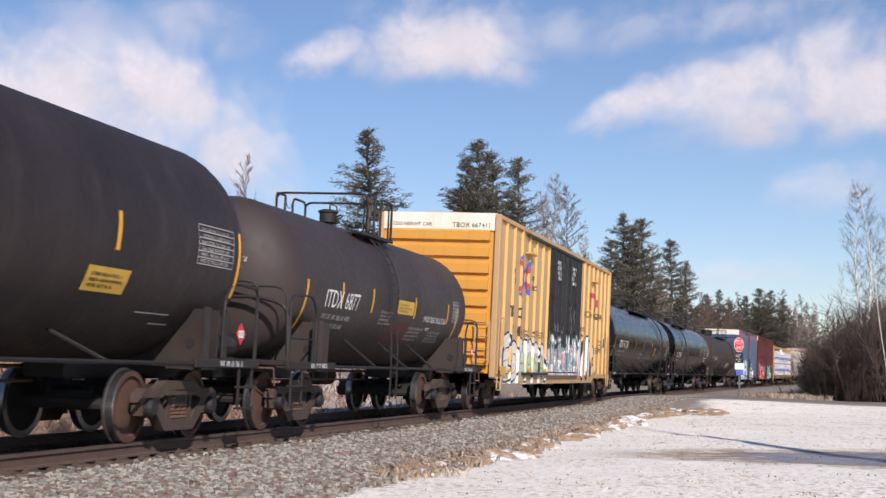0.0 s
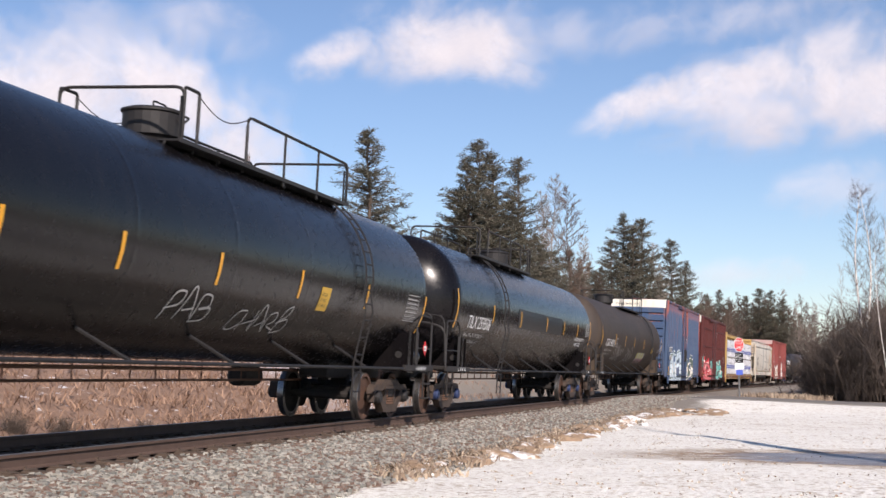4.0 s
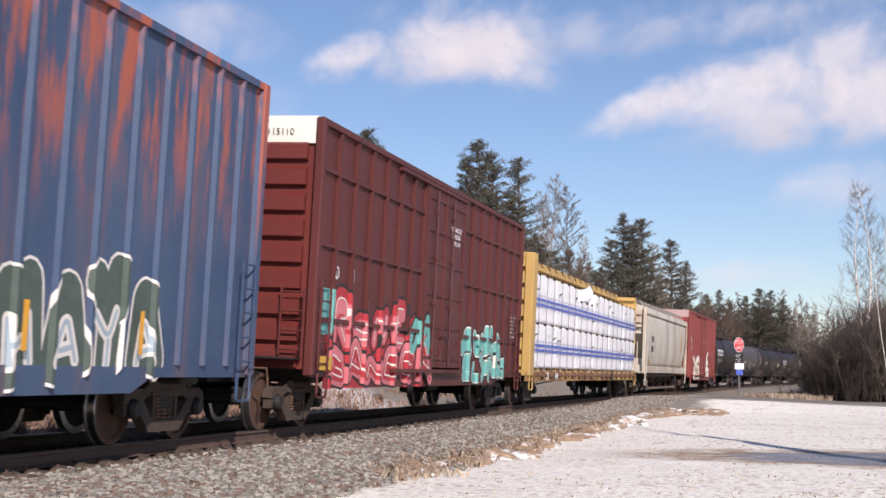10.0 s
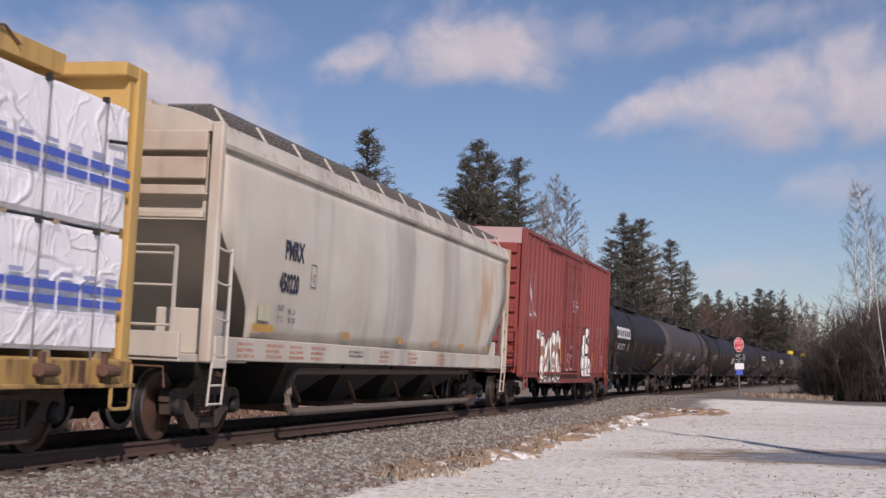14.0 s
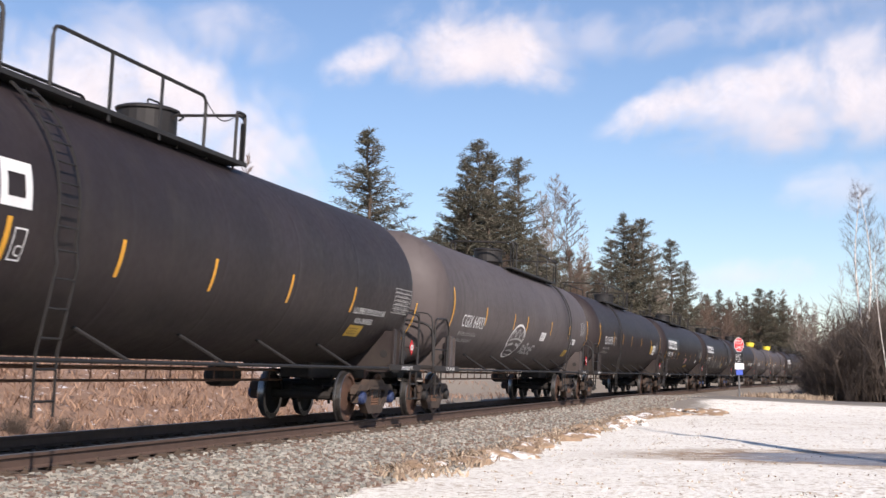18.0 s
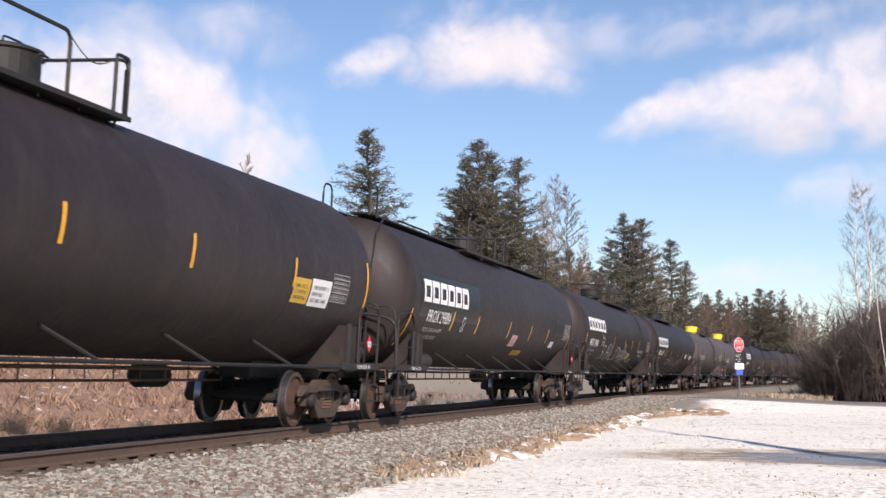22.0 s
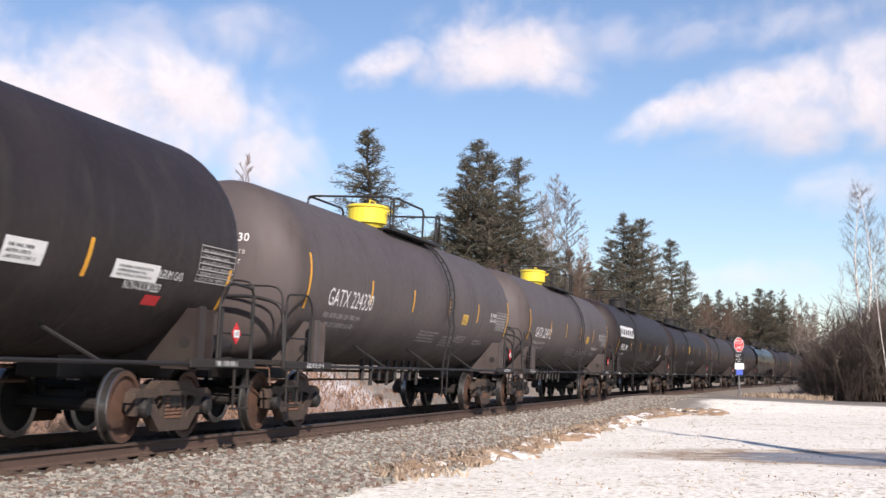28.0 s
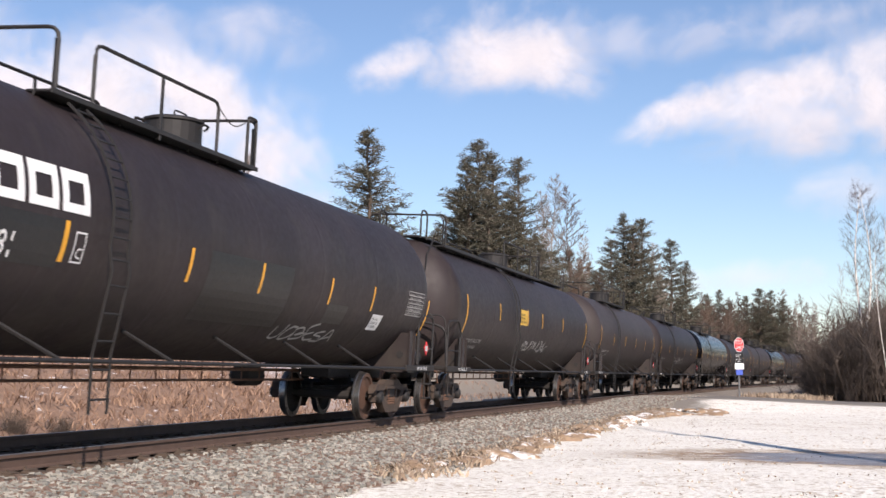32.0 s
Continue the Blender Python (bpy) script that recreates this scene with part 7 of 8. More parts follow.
def sprayed_rings(car, R, zc):
    """A sprayed white outline drawing: an upright rounded shape with plain lines in it."""
    put = on_tank(R, zc)
    label = "white sprayed outline drawing"
    base = bmesh.new()
    ring = [(1.05 + 0.95 * math.cos(a) * (1.0 if math.sin(a) > 0 else 0.8), 0.5 + 0.52 * math.sin(a)) for a in [k * TAU / 22 for k in range(22)]]
    rows = [base.verts.new((u, v, 0)) for u, v in ring]
    base.faces.new(rows)
    bmesh.ops.triangulate(base, faces=base.faces[:])
    part("graffiti", put(base, -2.75, 1.42, 0.004), TANK_PALE, car, label)
    for k, (w, pts) in enumerate(((0.06, ring + ring[:1]), (0.05, [(0.35, 0.62), (0.55, 0.92), (0.8, 0.66)]), (0.05, [(0.8, 0.66), (1.05, 0.96), (1.3, 0.66)]), (0.05, [(1.3, 0.66), (1.6, 0.92), (1.8, 0.62)]),
                                  (0.05, [(0.3, 0.56), (0.8, 0.62), (1.3, 0.62), (1.85, 0.56)]), (0.08, [(0.45, 0.42), (0.85, 0.46)]), (0.08, [(1.25, 0.46), (1.65, 0.42)]), (0.05, [(0.65, 0.22), (1.0, 0.26), (1.45, 0.2)]), (0.04, [(0.8, 0.1), (1.3, 0.08)]))):
        part("graffiti", put(stroke(bmesh.new(), pts, w), -2.75, 1.42, 0.007 + 0.0008 * k), WHITE if k == 0 else OLDWHITE, car)


add(tank_car("faded grey gas tank car with a white sprayed drawing", LEN[12], paintwork=TANK_LIGHT, stripes=tape(-9.0, 9.5, 2.88, 2.57, (-5.85, -2.6, -0.9, 2.7, 5.9)), number="CGIX 64933", num_at=(-8.05, 2.03),
             num_w=2.1, num_size=0.3, cross=-0.6, span=(2.9, 6.06), ladder_y=5.4, table=(8.0, 2.3, 0.9, 0.42), mark=sprayed_rings, tags=[("RBOE", -0.5, 1.2, 1.5, 1.9, 0.07, 7)], stickers=[("w", 1.35, 1.95, 0.7, 0.26), ("y", 6.2, 1.55, 0.6, 0.26), ("w", 6.7, 1.95, 0.7, 0.2)]))
add(tank_car(G, LEN[13], stripes=tape(-9.4, 9.4, 2.9, 2.67, (-5.9, -3.4, -0.8, 2.3, 5.87)), number="TILX 308736", num_at=(-8.15, 2.16), num_w=1.95, num_size=0.3, cross=-5.2, span=(-4.43, 1.4), ladder_y=-4.7,
             boxed=(-5.7, 2.16), table=(7.6, 2.1, 0.8, 0.45), stickers=[("y", 5.9, 2.0, 0.7, 0.4), ("w", 6.65, 1.98, 0.9, 0.45)]))
add(pro(LEN[14], -0.2, "PROX 29884", tape=((-9.3, -6.05, -3.73, -0.18, 2.62, 5.2, 8.9), 2.36), logo=-8.64, panel=(-8.76, 2.1, 4.95, 0.92), cross=None, span=(-3.05, 1.25), dome_y=-0.1, top_walk=True, stickers=[("p", 0.45, 1.7, 0.7, 0.34), ("y", 1.55, 1.47, 1.15, 0.19), ("d", 6.4, 2.15, 1.35, 0.5), ("w", 6.0, 1.78, 0.55, 0.2)]))
add(pro(LEN[15], 0.0, "PROX 95400", tape=((-8.87, -5.29, -2.35, 0.77, 2.86, 5.06, 8.75), 2.53), logo=-8.47, cross=-0.9, span=(0.9, 5.54), ladder_y=5.0, dome_y=0.05, gas=(5.2, 1.98, 1.8), stickers=[("y", 2.1, 1.66, 0.95, 0.27)], tags=[("SUBALIDABO", -4.7, 1.6, 1.52, 2.12, 0.05, 5), ("ABN", 0.9, 2.4, 1.45, 2.2, 0.05, 6), ("HUSEL", 2.6, 4.4, 1.5, 1.75, 0.035, 7)], caps=CAPBLUE))
add(pro(LEN[16], 0.2, "PROX 33028", tape=((-8.95, -5.55, -3.2, 0.1, 2.4, 5.3, 9.0), 2.4), logo=-8.65, cross=-5.2, span=(-0.4, 1.45), dome_y=0.4, gas=(5.95, 2.05, 1.7), stickers=[("w", 3.7, 1.98, 0.75, 0.26), ("w", 5.9, 1.98, 1.1, 0.22), ("r", 6.9, 1.72, 0.4, 0.14)], tags=[("GSAUN", -3.8, -0.4, 1.5, 2.05, 0.04, 8), ("OEBOU", 0.1, 2.9, 1.45, 2.05, 0.04, 9)]))
for i, name in ((17, "GATX 224330"), (18, "GATX 224312")):
    add(tank_car("faded grey tank car with a yellow dome cover", LEN[i], R=1.46, zc=2.5, paintwork=TANK_LIGHT, stripes=tape(-7.35, 7.3, 2.84, 2.6, (-4.2, -1.5, 1.3, 4.0)), number=name, num_at=(-6.4, 2.05), num_w=2.35,
                 num_size=0.3, dome=YELLOWDOME, dome_y=-0.4, cross=-1.53, span=(-1.52, 2.0), ladder_y=1.1, table=(6.0, 2.06, 1.2, 0.44), stickers=[("y", 2.6, 2.07, 0.5, 0.24)], hoses=True,
                 words=[("SR 13449", 5.3, 2.36, 0.66, 0.1), ("SR 13450", 5.3, 2.23, 0.66, 0.1), ("SR-8754 FRA AP", 4.3, 1.86, 1.25, 0.11)] if i == 18 else [("SR 10448", 5.3, 2.36, 0.66, 0.1), ("SR 10451", 5.3, 2.23, 0.66, 0.1)],
                 blocks=[(-0.4, 1.6, 1.5, 0.3), (1.55, 1.55, 1.4, 0.3), (2.7, 1.65, 1.0, 0.22), (4.4, 1.65, 1.0, 0.16)]))
add(pro(LEN[19], 0.0, "PROX 39481", tape=((-8.82, -5.16, -2.18, 0.15, 3.08, 5.35, 9.05), 2.51), logo=-8.42, panel=(-8.5, 1.98, 3.3, 0.52), cross=-4.65, span=(-3.85, 0.9), ladder_y=-4.2, dome_y=0.05, stickers=[("d", -1.62, 1.6, 2.95, 0.98), ("d", 3.15, 1.75, 1.0, 0.35), ("w", 5.6, 1.72, 0.6, 0.32)], tags=[("UOBESA", 1.5, 4.2, 1.42, 1.72, 0.04, 10)]))
add(tank_car("dark grey gas tank car with a yellow label", LEN[20], R=1.5, zc=2.5, stripes=tape(-8.4, 8.6, 2.8, 2.75, (-5.0, -1.5, 0.6, 4.0)), num_at=(-7.7, 1.9), num_w=1.8, cross=-8.6, span=(-2.5, 2.5), top_walk=True, ladder_y=-3.2,
             stickers=[("y", -2.6, 2.3, 1.0, 0.42)], scrawl=[(-1.5, 1.6, 3.5, 0.4, 33)]))
for i in range(21, len(LEN)):
    L = LEN[i]
    h = L / 2 - 1.6
    bright = i in (23, 26, 29)
    add(tank_car("glossy black gas tank car" + " far down the train" if bright else "matt black gas tank car far down the train", L, R=1.52 if L > 19 else 1.47, zc=2.55, paintwork=TANK_GLOSS if bright else TANK_PALE if i in (21, 25) else TANK_GREY,
                 stripes=tape(-h, h, 2.85, 2.6, (-h * 0.6, -h * 0.2, h * 0.2, h * 0.6)), num_at=(-h + 1, 2.05), cross=-4.5, span=(-3.6, 1.5), ladder_y=-4.1, scrawl=[(-2, 1.6, 4, 0.5, 40 + i)] if i in (22, 24, 27) else []))
# ---- sleepers under the rails ----
track = tagged(new("track"), "wooden sleepers half sunk in grey ballast", "track", kind="structure")
for rail in [o for o in scene.objects if o.name in ("rail", "rail.001")]:
    rail.parent = track
    for k in ("category", "group"):
        del rail[k]


def sleeper(bm):
    soft_box(bm, -1.3, 1.3, -0.115, 0.115, -0.35, -0.175, 0.015)
    for x in (-0.753, 0.753):
        soft_box(bm, x - 0.17, x + 0.17, -0.09, 0.09, -0.176, -0.158, 0.004)
        for dx in (-0.11, 0.11):
            box(bm, x + dx - 0.012, x + dx + 0.012, -0.075, -0.05, -0.16, -0.13)


rng = random.Random(4)
SLEEPER = kept("sleeper", sleeper)
for i in range(230):
    s = 1.5 + i * 0.52 + rng.uniform(-0.03, 0.03)
    part("sleeper", SLEEPER, TIE, track).matrix_basis = on_rails(s) @ pose(rng.uniform(-0.06, 0.06), 0, rng.uniform(-0.012, 0.004), 0, 0, rng.uniform(-1.2, 1.2))

# ---- loose ballast stones ----
STONE = Nodes("crushed_stone", 0.9)
tone = STONE.island()
STONE.color(STONE.mix(STONE.ramp(tone, 0.0, 1.0), STONE.mix(STONE.ramp(tone, 0.3, 0.34), (0.16, 0.105, 0.08), (0.055, 0.063, 0.058)), (0.37, 0.35, 0.3)))


def stones(name, count, s0, s1, o0, o1, lo, hi, material, lift, seed, label, fall=None):
    """Many small angular stones scattered beside the line, joined into one."""
    g = np.random.default_rng(seed)
    cube = np.array([(x, y, z) for x in (-1, 1) for y in (-1, 1) for z in (-1, 1)], dtype=float)
    quad = np.array([(0, 1, 3, 2), (4, 6, 7, 5), (0, 4, 5, 1), (2, 3, 7, 6), (1, 5, 7, 3)])
    s = s0 + (s1 - s0) * g.random(count) ** 1.6
    o = g.uniform(o0, o1, count)
    if fall is not None:
        keep = fall(s, o, g)
        s, o = s[keep], o[keep]
    base = np.array([(*beside(a, b).xy, ground_height(a, b)) for a, b in zip(s, o)])
    size = g.uniform(lo, hi, len(s)) * 0.5
    v = cube[None] * g.uniform(0.55, 1.1, (len(s), 8, 3)) * size[:, None, None]
    a, b = g.uniform(0, TAU, len(s)), g.uniform(-0.7, 0.7, len(s))
    ca, sa, cb, sb = np.cos(a), np.sin(a), np.cos(b), np.sin(b)
    x, y, z = v[..., 0], v[..., 1], v[..., 2]
    y, z = y * cb[:, None] - z * sb[:, None], y * sb[:, None] + z * cb[:, None]
    x, y = x * ca[:, None] - y * sa[:, None], x * sa[:, None] + y * ca[:, None]
    v = np.stack((x, y, z), -1) + base[:, None] + np.array((0, 0, 1.0)) * (size * lift)[:, None, None]
    f = quad[None] + 8 * np.arange(len(s))[:, None, None]
    me = bpy.data.meshes.new(name)
    me.from_pydata(v.reshape(-1, 3).tolist(), [], f.reshape(-1, 4).tolist())
    me.materials.append(material)
    return tagged(new(name, me), label, "gravel", kind="stuff")


def thin_out(s, o, g):
    """Ends in a ragged line at the field and leaves the heads of the sleepers half bare."""
    edge = np.array([noise.noise(Vector((a * 0.45, b * 0.3, 5))) for a, b in zip(s, o)])
    return (o + edge * 0.9 < 3.9 + 0.3 * g.random(len(s))) & ~((o > -0.1) & (np.abs(o - 0.75) < 0.2)) & ((o > 1.34) | (g.random(len(s)) < 0.3))


stones("ballast", 66000, 8, 66, 1.0, 4.6, 0.028, 0.078, STONE.m, 0.35, 3, "loose grey crushed stone along the line", thin_out)
# stones between the rails, coloured dark to stand for the train's shade
SHADESTONE = Nodes("shade_dark_crushed_stone", 0.85)
SHADESTONE.color(SHADESTONE.mix(SHADESTONE.island(), (0.035, 0.03, 0.027), (0.11, 0.095, 0.085)))
stones("crib_ballast", 5000, 8, 50, -1.4, 0.6, 0.03, 0.07, SHADESTONE.m, 0.2, 4, "grey crushed stone between the sleepers")

# ---- lumps of old snow and thawed earth along the foot of the ballast ----
SNOWLUMP = Nodes("crusted_snow_and_earth", 0.85)
spot = SNOWLUMP.t.nodes.new("ShaderNodeNewGeometry").outputs["Position"]
earth = SNOWLUMP.mix(SNOWLUMP.noise(9, 4, spot), (0.2, 0.125, 0.075), (0.46, 0.33, 0.21))
SNOWLUMP.color(SNOWLUMP.mix(SNOWLUMP.ramp(SNOWLUMP.noise(1.3, 5, spot, 0.65), 0.4, 0.5), (0.88, 0.86, 0.83), earth)).bump(SNOWLUMP.noise(12, 5, spot), 0.7, 0.04)
g = random.Random(11)
LUMPS = []
for k in range(5):
    def lump(bm):
        for v in bmesh.ops.create_icosphere(bm, subdivisions=3, radius=1.0)["verts"]:
            q = 1 + 0.5 * noise.noise(v.co * 1.1 + Vector((k * 7, 0, 0))) + 0.25 * noise.noise(v.co * 3 + Vector((0, k * 5, 0)))
            v.co = Vector((v.co.x * q, v.co.y * q, v.co.z * q * 0.6))
    me = kept(("lump", k), lump)
    me.materials.append(SNOWLUMP.m)
    me.shade_smooth()
    LUMPS.append(me)
bank = tagged(new("snow_bank"), "broken ridge of crusted snow and thawed earth", "snow bank", kind="structure")


def heap(s, o, k):
    p = beside(s, o)
    ob = part("snow_lump", LUMPS[g.randrange(5)], None, bank)
    ob.matrix_basis = Matrix.Translation((p.x, p.y, ground_height(s, o) - 0.05 * k)) @ pose(0, 0, 0, g.uniform(-12, 12), g.uniform(-12, 12), g.uniform(0, 360)) @ Matrix.Diagonal((k * g.uniform(0.8, 1.5), k * g.uniform(0.8, 1.5), k * g.uniform(0.4, 0.8), 1))


for i in range(260):
    s = 17 + 34 * g.random() ** 0.9
    heap(s, 4.1 + 0.2 * math.sin(s * 0.9) + g.gauss(0, 0.16), 0.06 + 0.26 * g.random() ** 2.4)
for i in range(30):
    heap(g.uniform(43, 51), g.uniform(4.0, 6.2), g.uniform(0.12, 0.36))

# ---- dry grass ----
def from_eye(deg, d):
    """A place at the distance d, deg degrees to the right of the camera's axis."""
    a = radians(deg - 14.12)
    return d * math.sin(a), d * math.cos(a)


STRAW = Nodes("dry_straw", 0.9)
STRAW.color(STRAW.mix(STRAW.island(), (0.2, 0.12, 0.07), (0.5, 0.36, 0.2)))

BANKSTRAW = Nodes("matted_brown_grass", 0.9)
BANKSTRAW.color(BANKSTRAW.mix(BANKSTRAW.island(), (0.14, 0.08, 0.054), (0.42, 0.275, 0.19)))
PALESTRAW = Nodes("bleached_grass", 0.9)
PALESTRAW.color(PALESTRAW.mix(PALESTRAW.island(), (0.24, 0.17, 0.12), (0.5, 0.4, 0.29)))


def grass(name, places, count, tall, spread, seed, label, lean=0.5, material=None):
    """Thin bent blades in tufts, joined into one."""
    g = np.random.default_rng(seed)
    v, f = [], []
    for s, o in places:
        p = beside(s, o)
        z = ground_height(s, o)
        for _ in range(count):
            a, h = g.uniform(0, TAU), tall * g.uniform(0.5, 1.2)
            x, y = p.x + g.normal(0, spread), p.y + g.normal(0, spread)
            dx, dy = lean * h * g.normal(0, 0.6), lean * h * g.normal(0, 0.6)
            w = 0.012 + 0.012 * g.random()
            c, d = math.cos(a) * w, math.sin(a) * w
            n = len(v)
            v += [(x - c, y - d, z - 0.02), (x + c, y + d, z - 0.02), (x + dx * 0.5 + c * 0.7, y + dy * 0.5 + d * 0.7, z + h * 0.65),
                  (x + dx * 0.5 - c * 0.7, y + dy * 0.5 - d * 0.7, z + h * 0.65), (x + dx * 1.2, y + dy * 1.2, z + h * 0.9)]
            f += [(n, n + 1, n + 2, n + 3), (n + 3, n + 2, n + 4)]
    me = bpy.data.meshes.new(name)
    me.from_pydata(v, [], f)
    me.materials.append(material or STRAW.m)
    return tagged(new(name, me), label, "dry grass", kind="stuff")


g = random.Random(5)
grass("bank_grass", [(5 + 43 * g.random(), g.uniform(-12, -3.4)) for _ in range(2300)] + [(g.uniform(48, 80), g.uniform(-12, -4)) for _ in range(160)], 9, 0.24, 0.3, 1, "flattened brown grass on the far bank", 1.3, BANKSTRAW.m)
grass("roadside_grass", [(q[1], q[0] - line(q[1])[0]) for q in (from_eye(g.uniform(12.9, 15.9), g.uniform(65, 77)) for _ in range(420))], 12, 0.34, 0.3, 2, "low straw-coloured grass behind the road", 0.6, PALESTRAW.m)
grass("edge_grass", [(16 + 35 * g.random(), 3.9 + g.gauss(0, 0.22)) for _ in range(520)], 9, 0.13, 0.12, 6, "bleached tufts along the foot of the ballast", 1.5, PALESTRAW.m)
grass("field_stubble", [(12 + 40 * g.random() ** 1.7, g.uniform(4.8, 12)) for _ in range(520)], 3, 0.022, 0.1, 3, "stubble poking through the thin snow", 1.6, PALESTRAW.m)

# ---- trees ----
BARK = plain("grey_brown_bark", (0.12, 0.09, 0.07), 0.9, vary=0.4, scale=3)
TWIG = plain("bare_brown_twigs", (0.13, 0.088, 0.066), 0.9, vary=0.35, scale=1)
BRUSH = plain("grey_brown_brush", (0.1, 0.078, 0.064), 0.9, vary=0.4, scale=1)
PALETWIG = plain("bare_pale_twigs", (0.28, 0.23, 0.195), 0.9, vary=0.3, scale=1)
BIRCH = Nodes("birch_bark", 0.75)
BIRCH.color(BIRCH.mix(BIRCH.ramp(BIRCH.noise(1.2, 4, BIRCH.stretch((2, 2, 5))), 0.64, 0.69), (0.84, 0.8, 0.74), (0.09, 0.075, 0.065)))
NEEDLE = Nodes("spruce_needles", 0.8)
NEEDLE.color(NEEDLE.mix(NEEDLE.island(), NEEDLE.mix(NEEDLE.noise(0.4, 3), (0.03, 0.034, 0.023), (0.058, 0.055, 0.038)), (0.15, 0.135, 0.095)))


def cone_mesh(rows, sides, v, f):
    """Adds a tapered limb through rows of (point, radius)."""
    rings = []
    for i, (p, r) in enumerate(rows):
        d = (rows[min(i + 1, len(rows) - 1)][0] - rows[max(i - 1, 0)][0]).normalized()
        u = d.cross(Vector((0.3, 0.9, 0.2))).normalized()
        w = d.cross(u)
        rings.append(len(v))
        for k in range(sides):
            a = k * TAU / sides
            v.append(tuple(p + (u * math.cos(a) + w * math.sin(a)) * r))
    for a, b in zip(rings, rings[1:]):
        for k in range(sides):
            j = (k + 1) % sides
            f.append((a + k, a + j, b + j, b + k))


def mesh_of(name, v, f, material):
    me = bpy.data.meshes.new(name)
    me.from_pydata([tuple(p) for p in v], [], f)
    me.materials.append(material)
    return me


def spruce_meshes(seed, height=20.0, width=2.9, bare=0.12, ragged=0.35):
    g = random.Random(seed)
    tv, tf, cv, cf = [], [], [], []
    cone_mesh([(Vector((0.1 * math.sin(z), 0.1 * math.cos(z * 0.7), z)), 0.26 * (1 - z / height) + 0.02) for z in [height * i / 10 for i in range(11)]], 7, tv, tf)
    z = height * bare
    while z < height - 0.25:
        t = (z - height * bare) / (height * (1 - bare))
        reach = width * (1 - t) ** 0.8 * (0.84 + 0.16 * math.sin(z * 1.3 + seed)) + 0.12
        for k in range(g.randint(4, 6)):
            a, ln = g.uniform(0, TAU), reach * g.uniform(1 - ragged, 1 + ragged * 0.6)
            if g.random() < 0.14:
                ln *= 0.4
            rise = 0.4 * t - 0.1
            d = Vector((math.cos(a), math.sin(a), rise))
            p0 = Vector((0, 0, z + g.uniform(-0.25, 0.25)))
            up = Vector((0, 0, 0.18 * ln))
            cone_mesh([(p0, 0.05), (p0 + d * ln * 0.6 + up * 0.36, 0.03), (p0 + d * ln + up, 0.008)], 3, tv, tf)
            side = Vector((-d.y, d.x, 0))
            n = max(3, int(ln / 0.3))
            for i in range(n):
                q = (i + 0.8) / n
                if q < 0.3 and g.random() < 0.5:
                    continue
                c = p0 + d * ln * q + up * q * q + side * g.gauss(0, 0.16 * ln * (1.05 - q))
                size = g.uniform(0.2, 0.46) * (1 - 0.35 * t)
                for _ in range(13):
                    e = Vector((g.gauss(0, 1), g.gauss(0, 1), g.gauss(-0.1, 0.6))).normalized()
                    e = (e + d * 0.8).normalized()
                    u = e.cross(Vector((g.gauss(0, 1), g.gauss(0, 1), g.gauss(0, 1)))).normalized()
                    b = len(cv)
                    o = c + Vector((g.gauss(0, 0.13), g.gauss(0, 0.13), g.gauss(0, 0.1)))
                    cv.extend((o - u * size * 0.11, o + e * size * 0.7 - u * size * 0.09, o + e * size * 1.25, o + u * size * 0.11))
                    cf.append((b, b + 1, b + 2, b + 3))
        z += 0.3 + 0.24 * (1 - t)
    return mesh_of("trunk", tv, tf, BARK), mesh_of("crown", cv, cf, NEEDLE.m)


def bare_meshes(seed, height, bark, twig, spread=0.5, limbs=26, lean=0.0, trunk_r=0.14, fine=5, thick=1.0):
    """A leafless tree: trunk, limbs and a haze of twigs."""
    g = random.Random(seed)
    tv, tf, cv, cf = [], [], [], []
    bend = [Vector((lean * z + 0.25 * math.sin(z * 0.5 + seed), 0.2 * math.sin(z * 0.43 + 2 * seed), z)) for z in [height * i / 12 for i in range(13)]]
    cone_mesh([(p, trunk_r * (1 - 0.93 * i / 12)) for i, p in enumerate(bend)], 7, tv, tf)
    for k in range(limbs):
        q = 0.25 + 0.75 * (k + g.random()) / limbs
        i = min(11, int(q * 12))
        p = bend[i].lerp(bend[i + 1], q * 12 - i)
        a, ln = g.uniform(0, TAU), height * spread * (1.05 - q) * g.uniform(0.5, 1.0) + 0.4
        d = Vector((math.cos(a), math.sin(a), g.uniform(0.5, 1.3))).normalized()
        rows = [(p + d * ln * t + Vector((0, 0, 0.12 * ln * t * t)), 0.04 * thick * (1 - q * 0.6) * (1 - 0.85 * t)) for t in (0, 0.35, 0.7, 1.0)]
        cone_mesh(rows, 3, cv, cf)
        for j in range(fine + int(ln * 2)):
            t = g.uniform(0.2, 1.0)
            b = p + d * ln * t + Vector((0, 0, 0.12 * ln * t * t))
            e = (d + Vector((g.gauss(0, 0.7), g.gauss(0, 0.7), g.gauss(0.3, 0.4)))).normalized()
            l2 = g.uniform(0.3, 0.9) * (0.5 + ln * 0.25)
            cone_mesh([(b, 0.012 * thick), (b + e * l2, 0.004 * thick)], 3, cv, cf)
            for _ in range(2):
                h = (e + Vector((g.gauss(0, 0.6), g.gauss(0, 0.6), g.gauss(0.2, 0.4)))).normalized()
                c = b + e * l2 * g.uniform(0.3, 0.9)
                cone_mesh([(c, 0.008 * thick), (c + h * l2 * 0.6, 0.003 * thick)], 3, cv, cf)
    return mesh_of("trunk", tv, tf, bark), mesh_of("crown", cv, cf, twig)


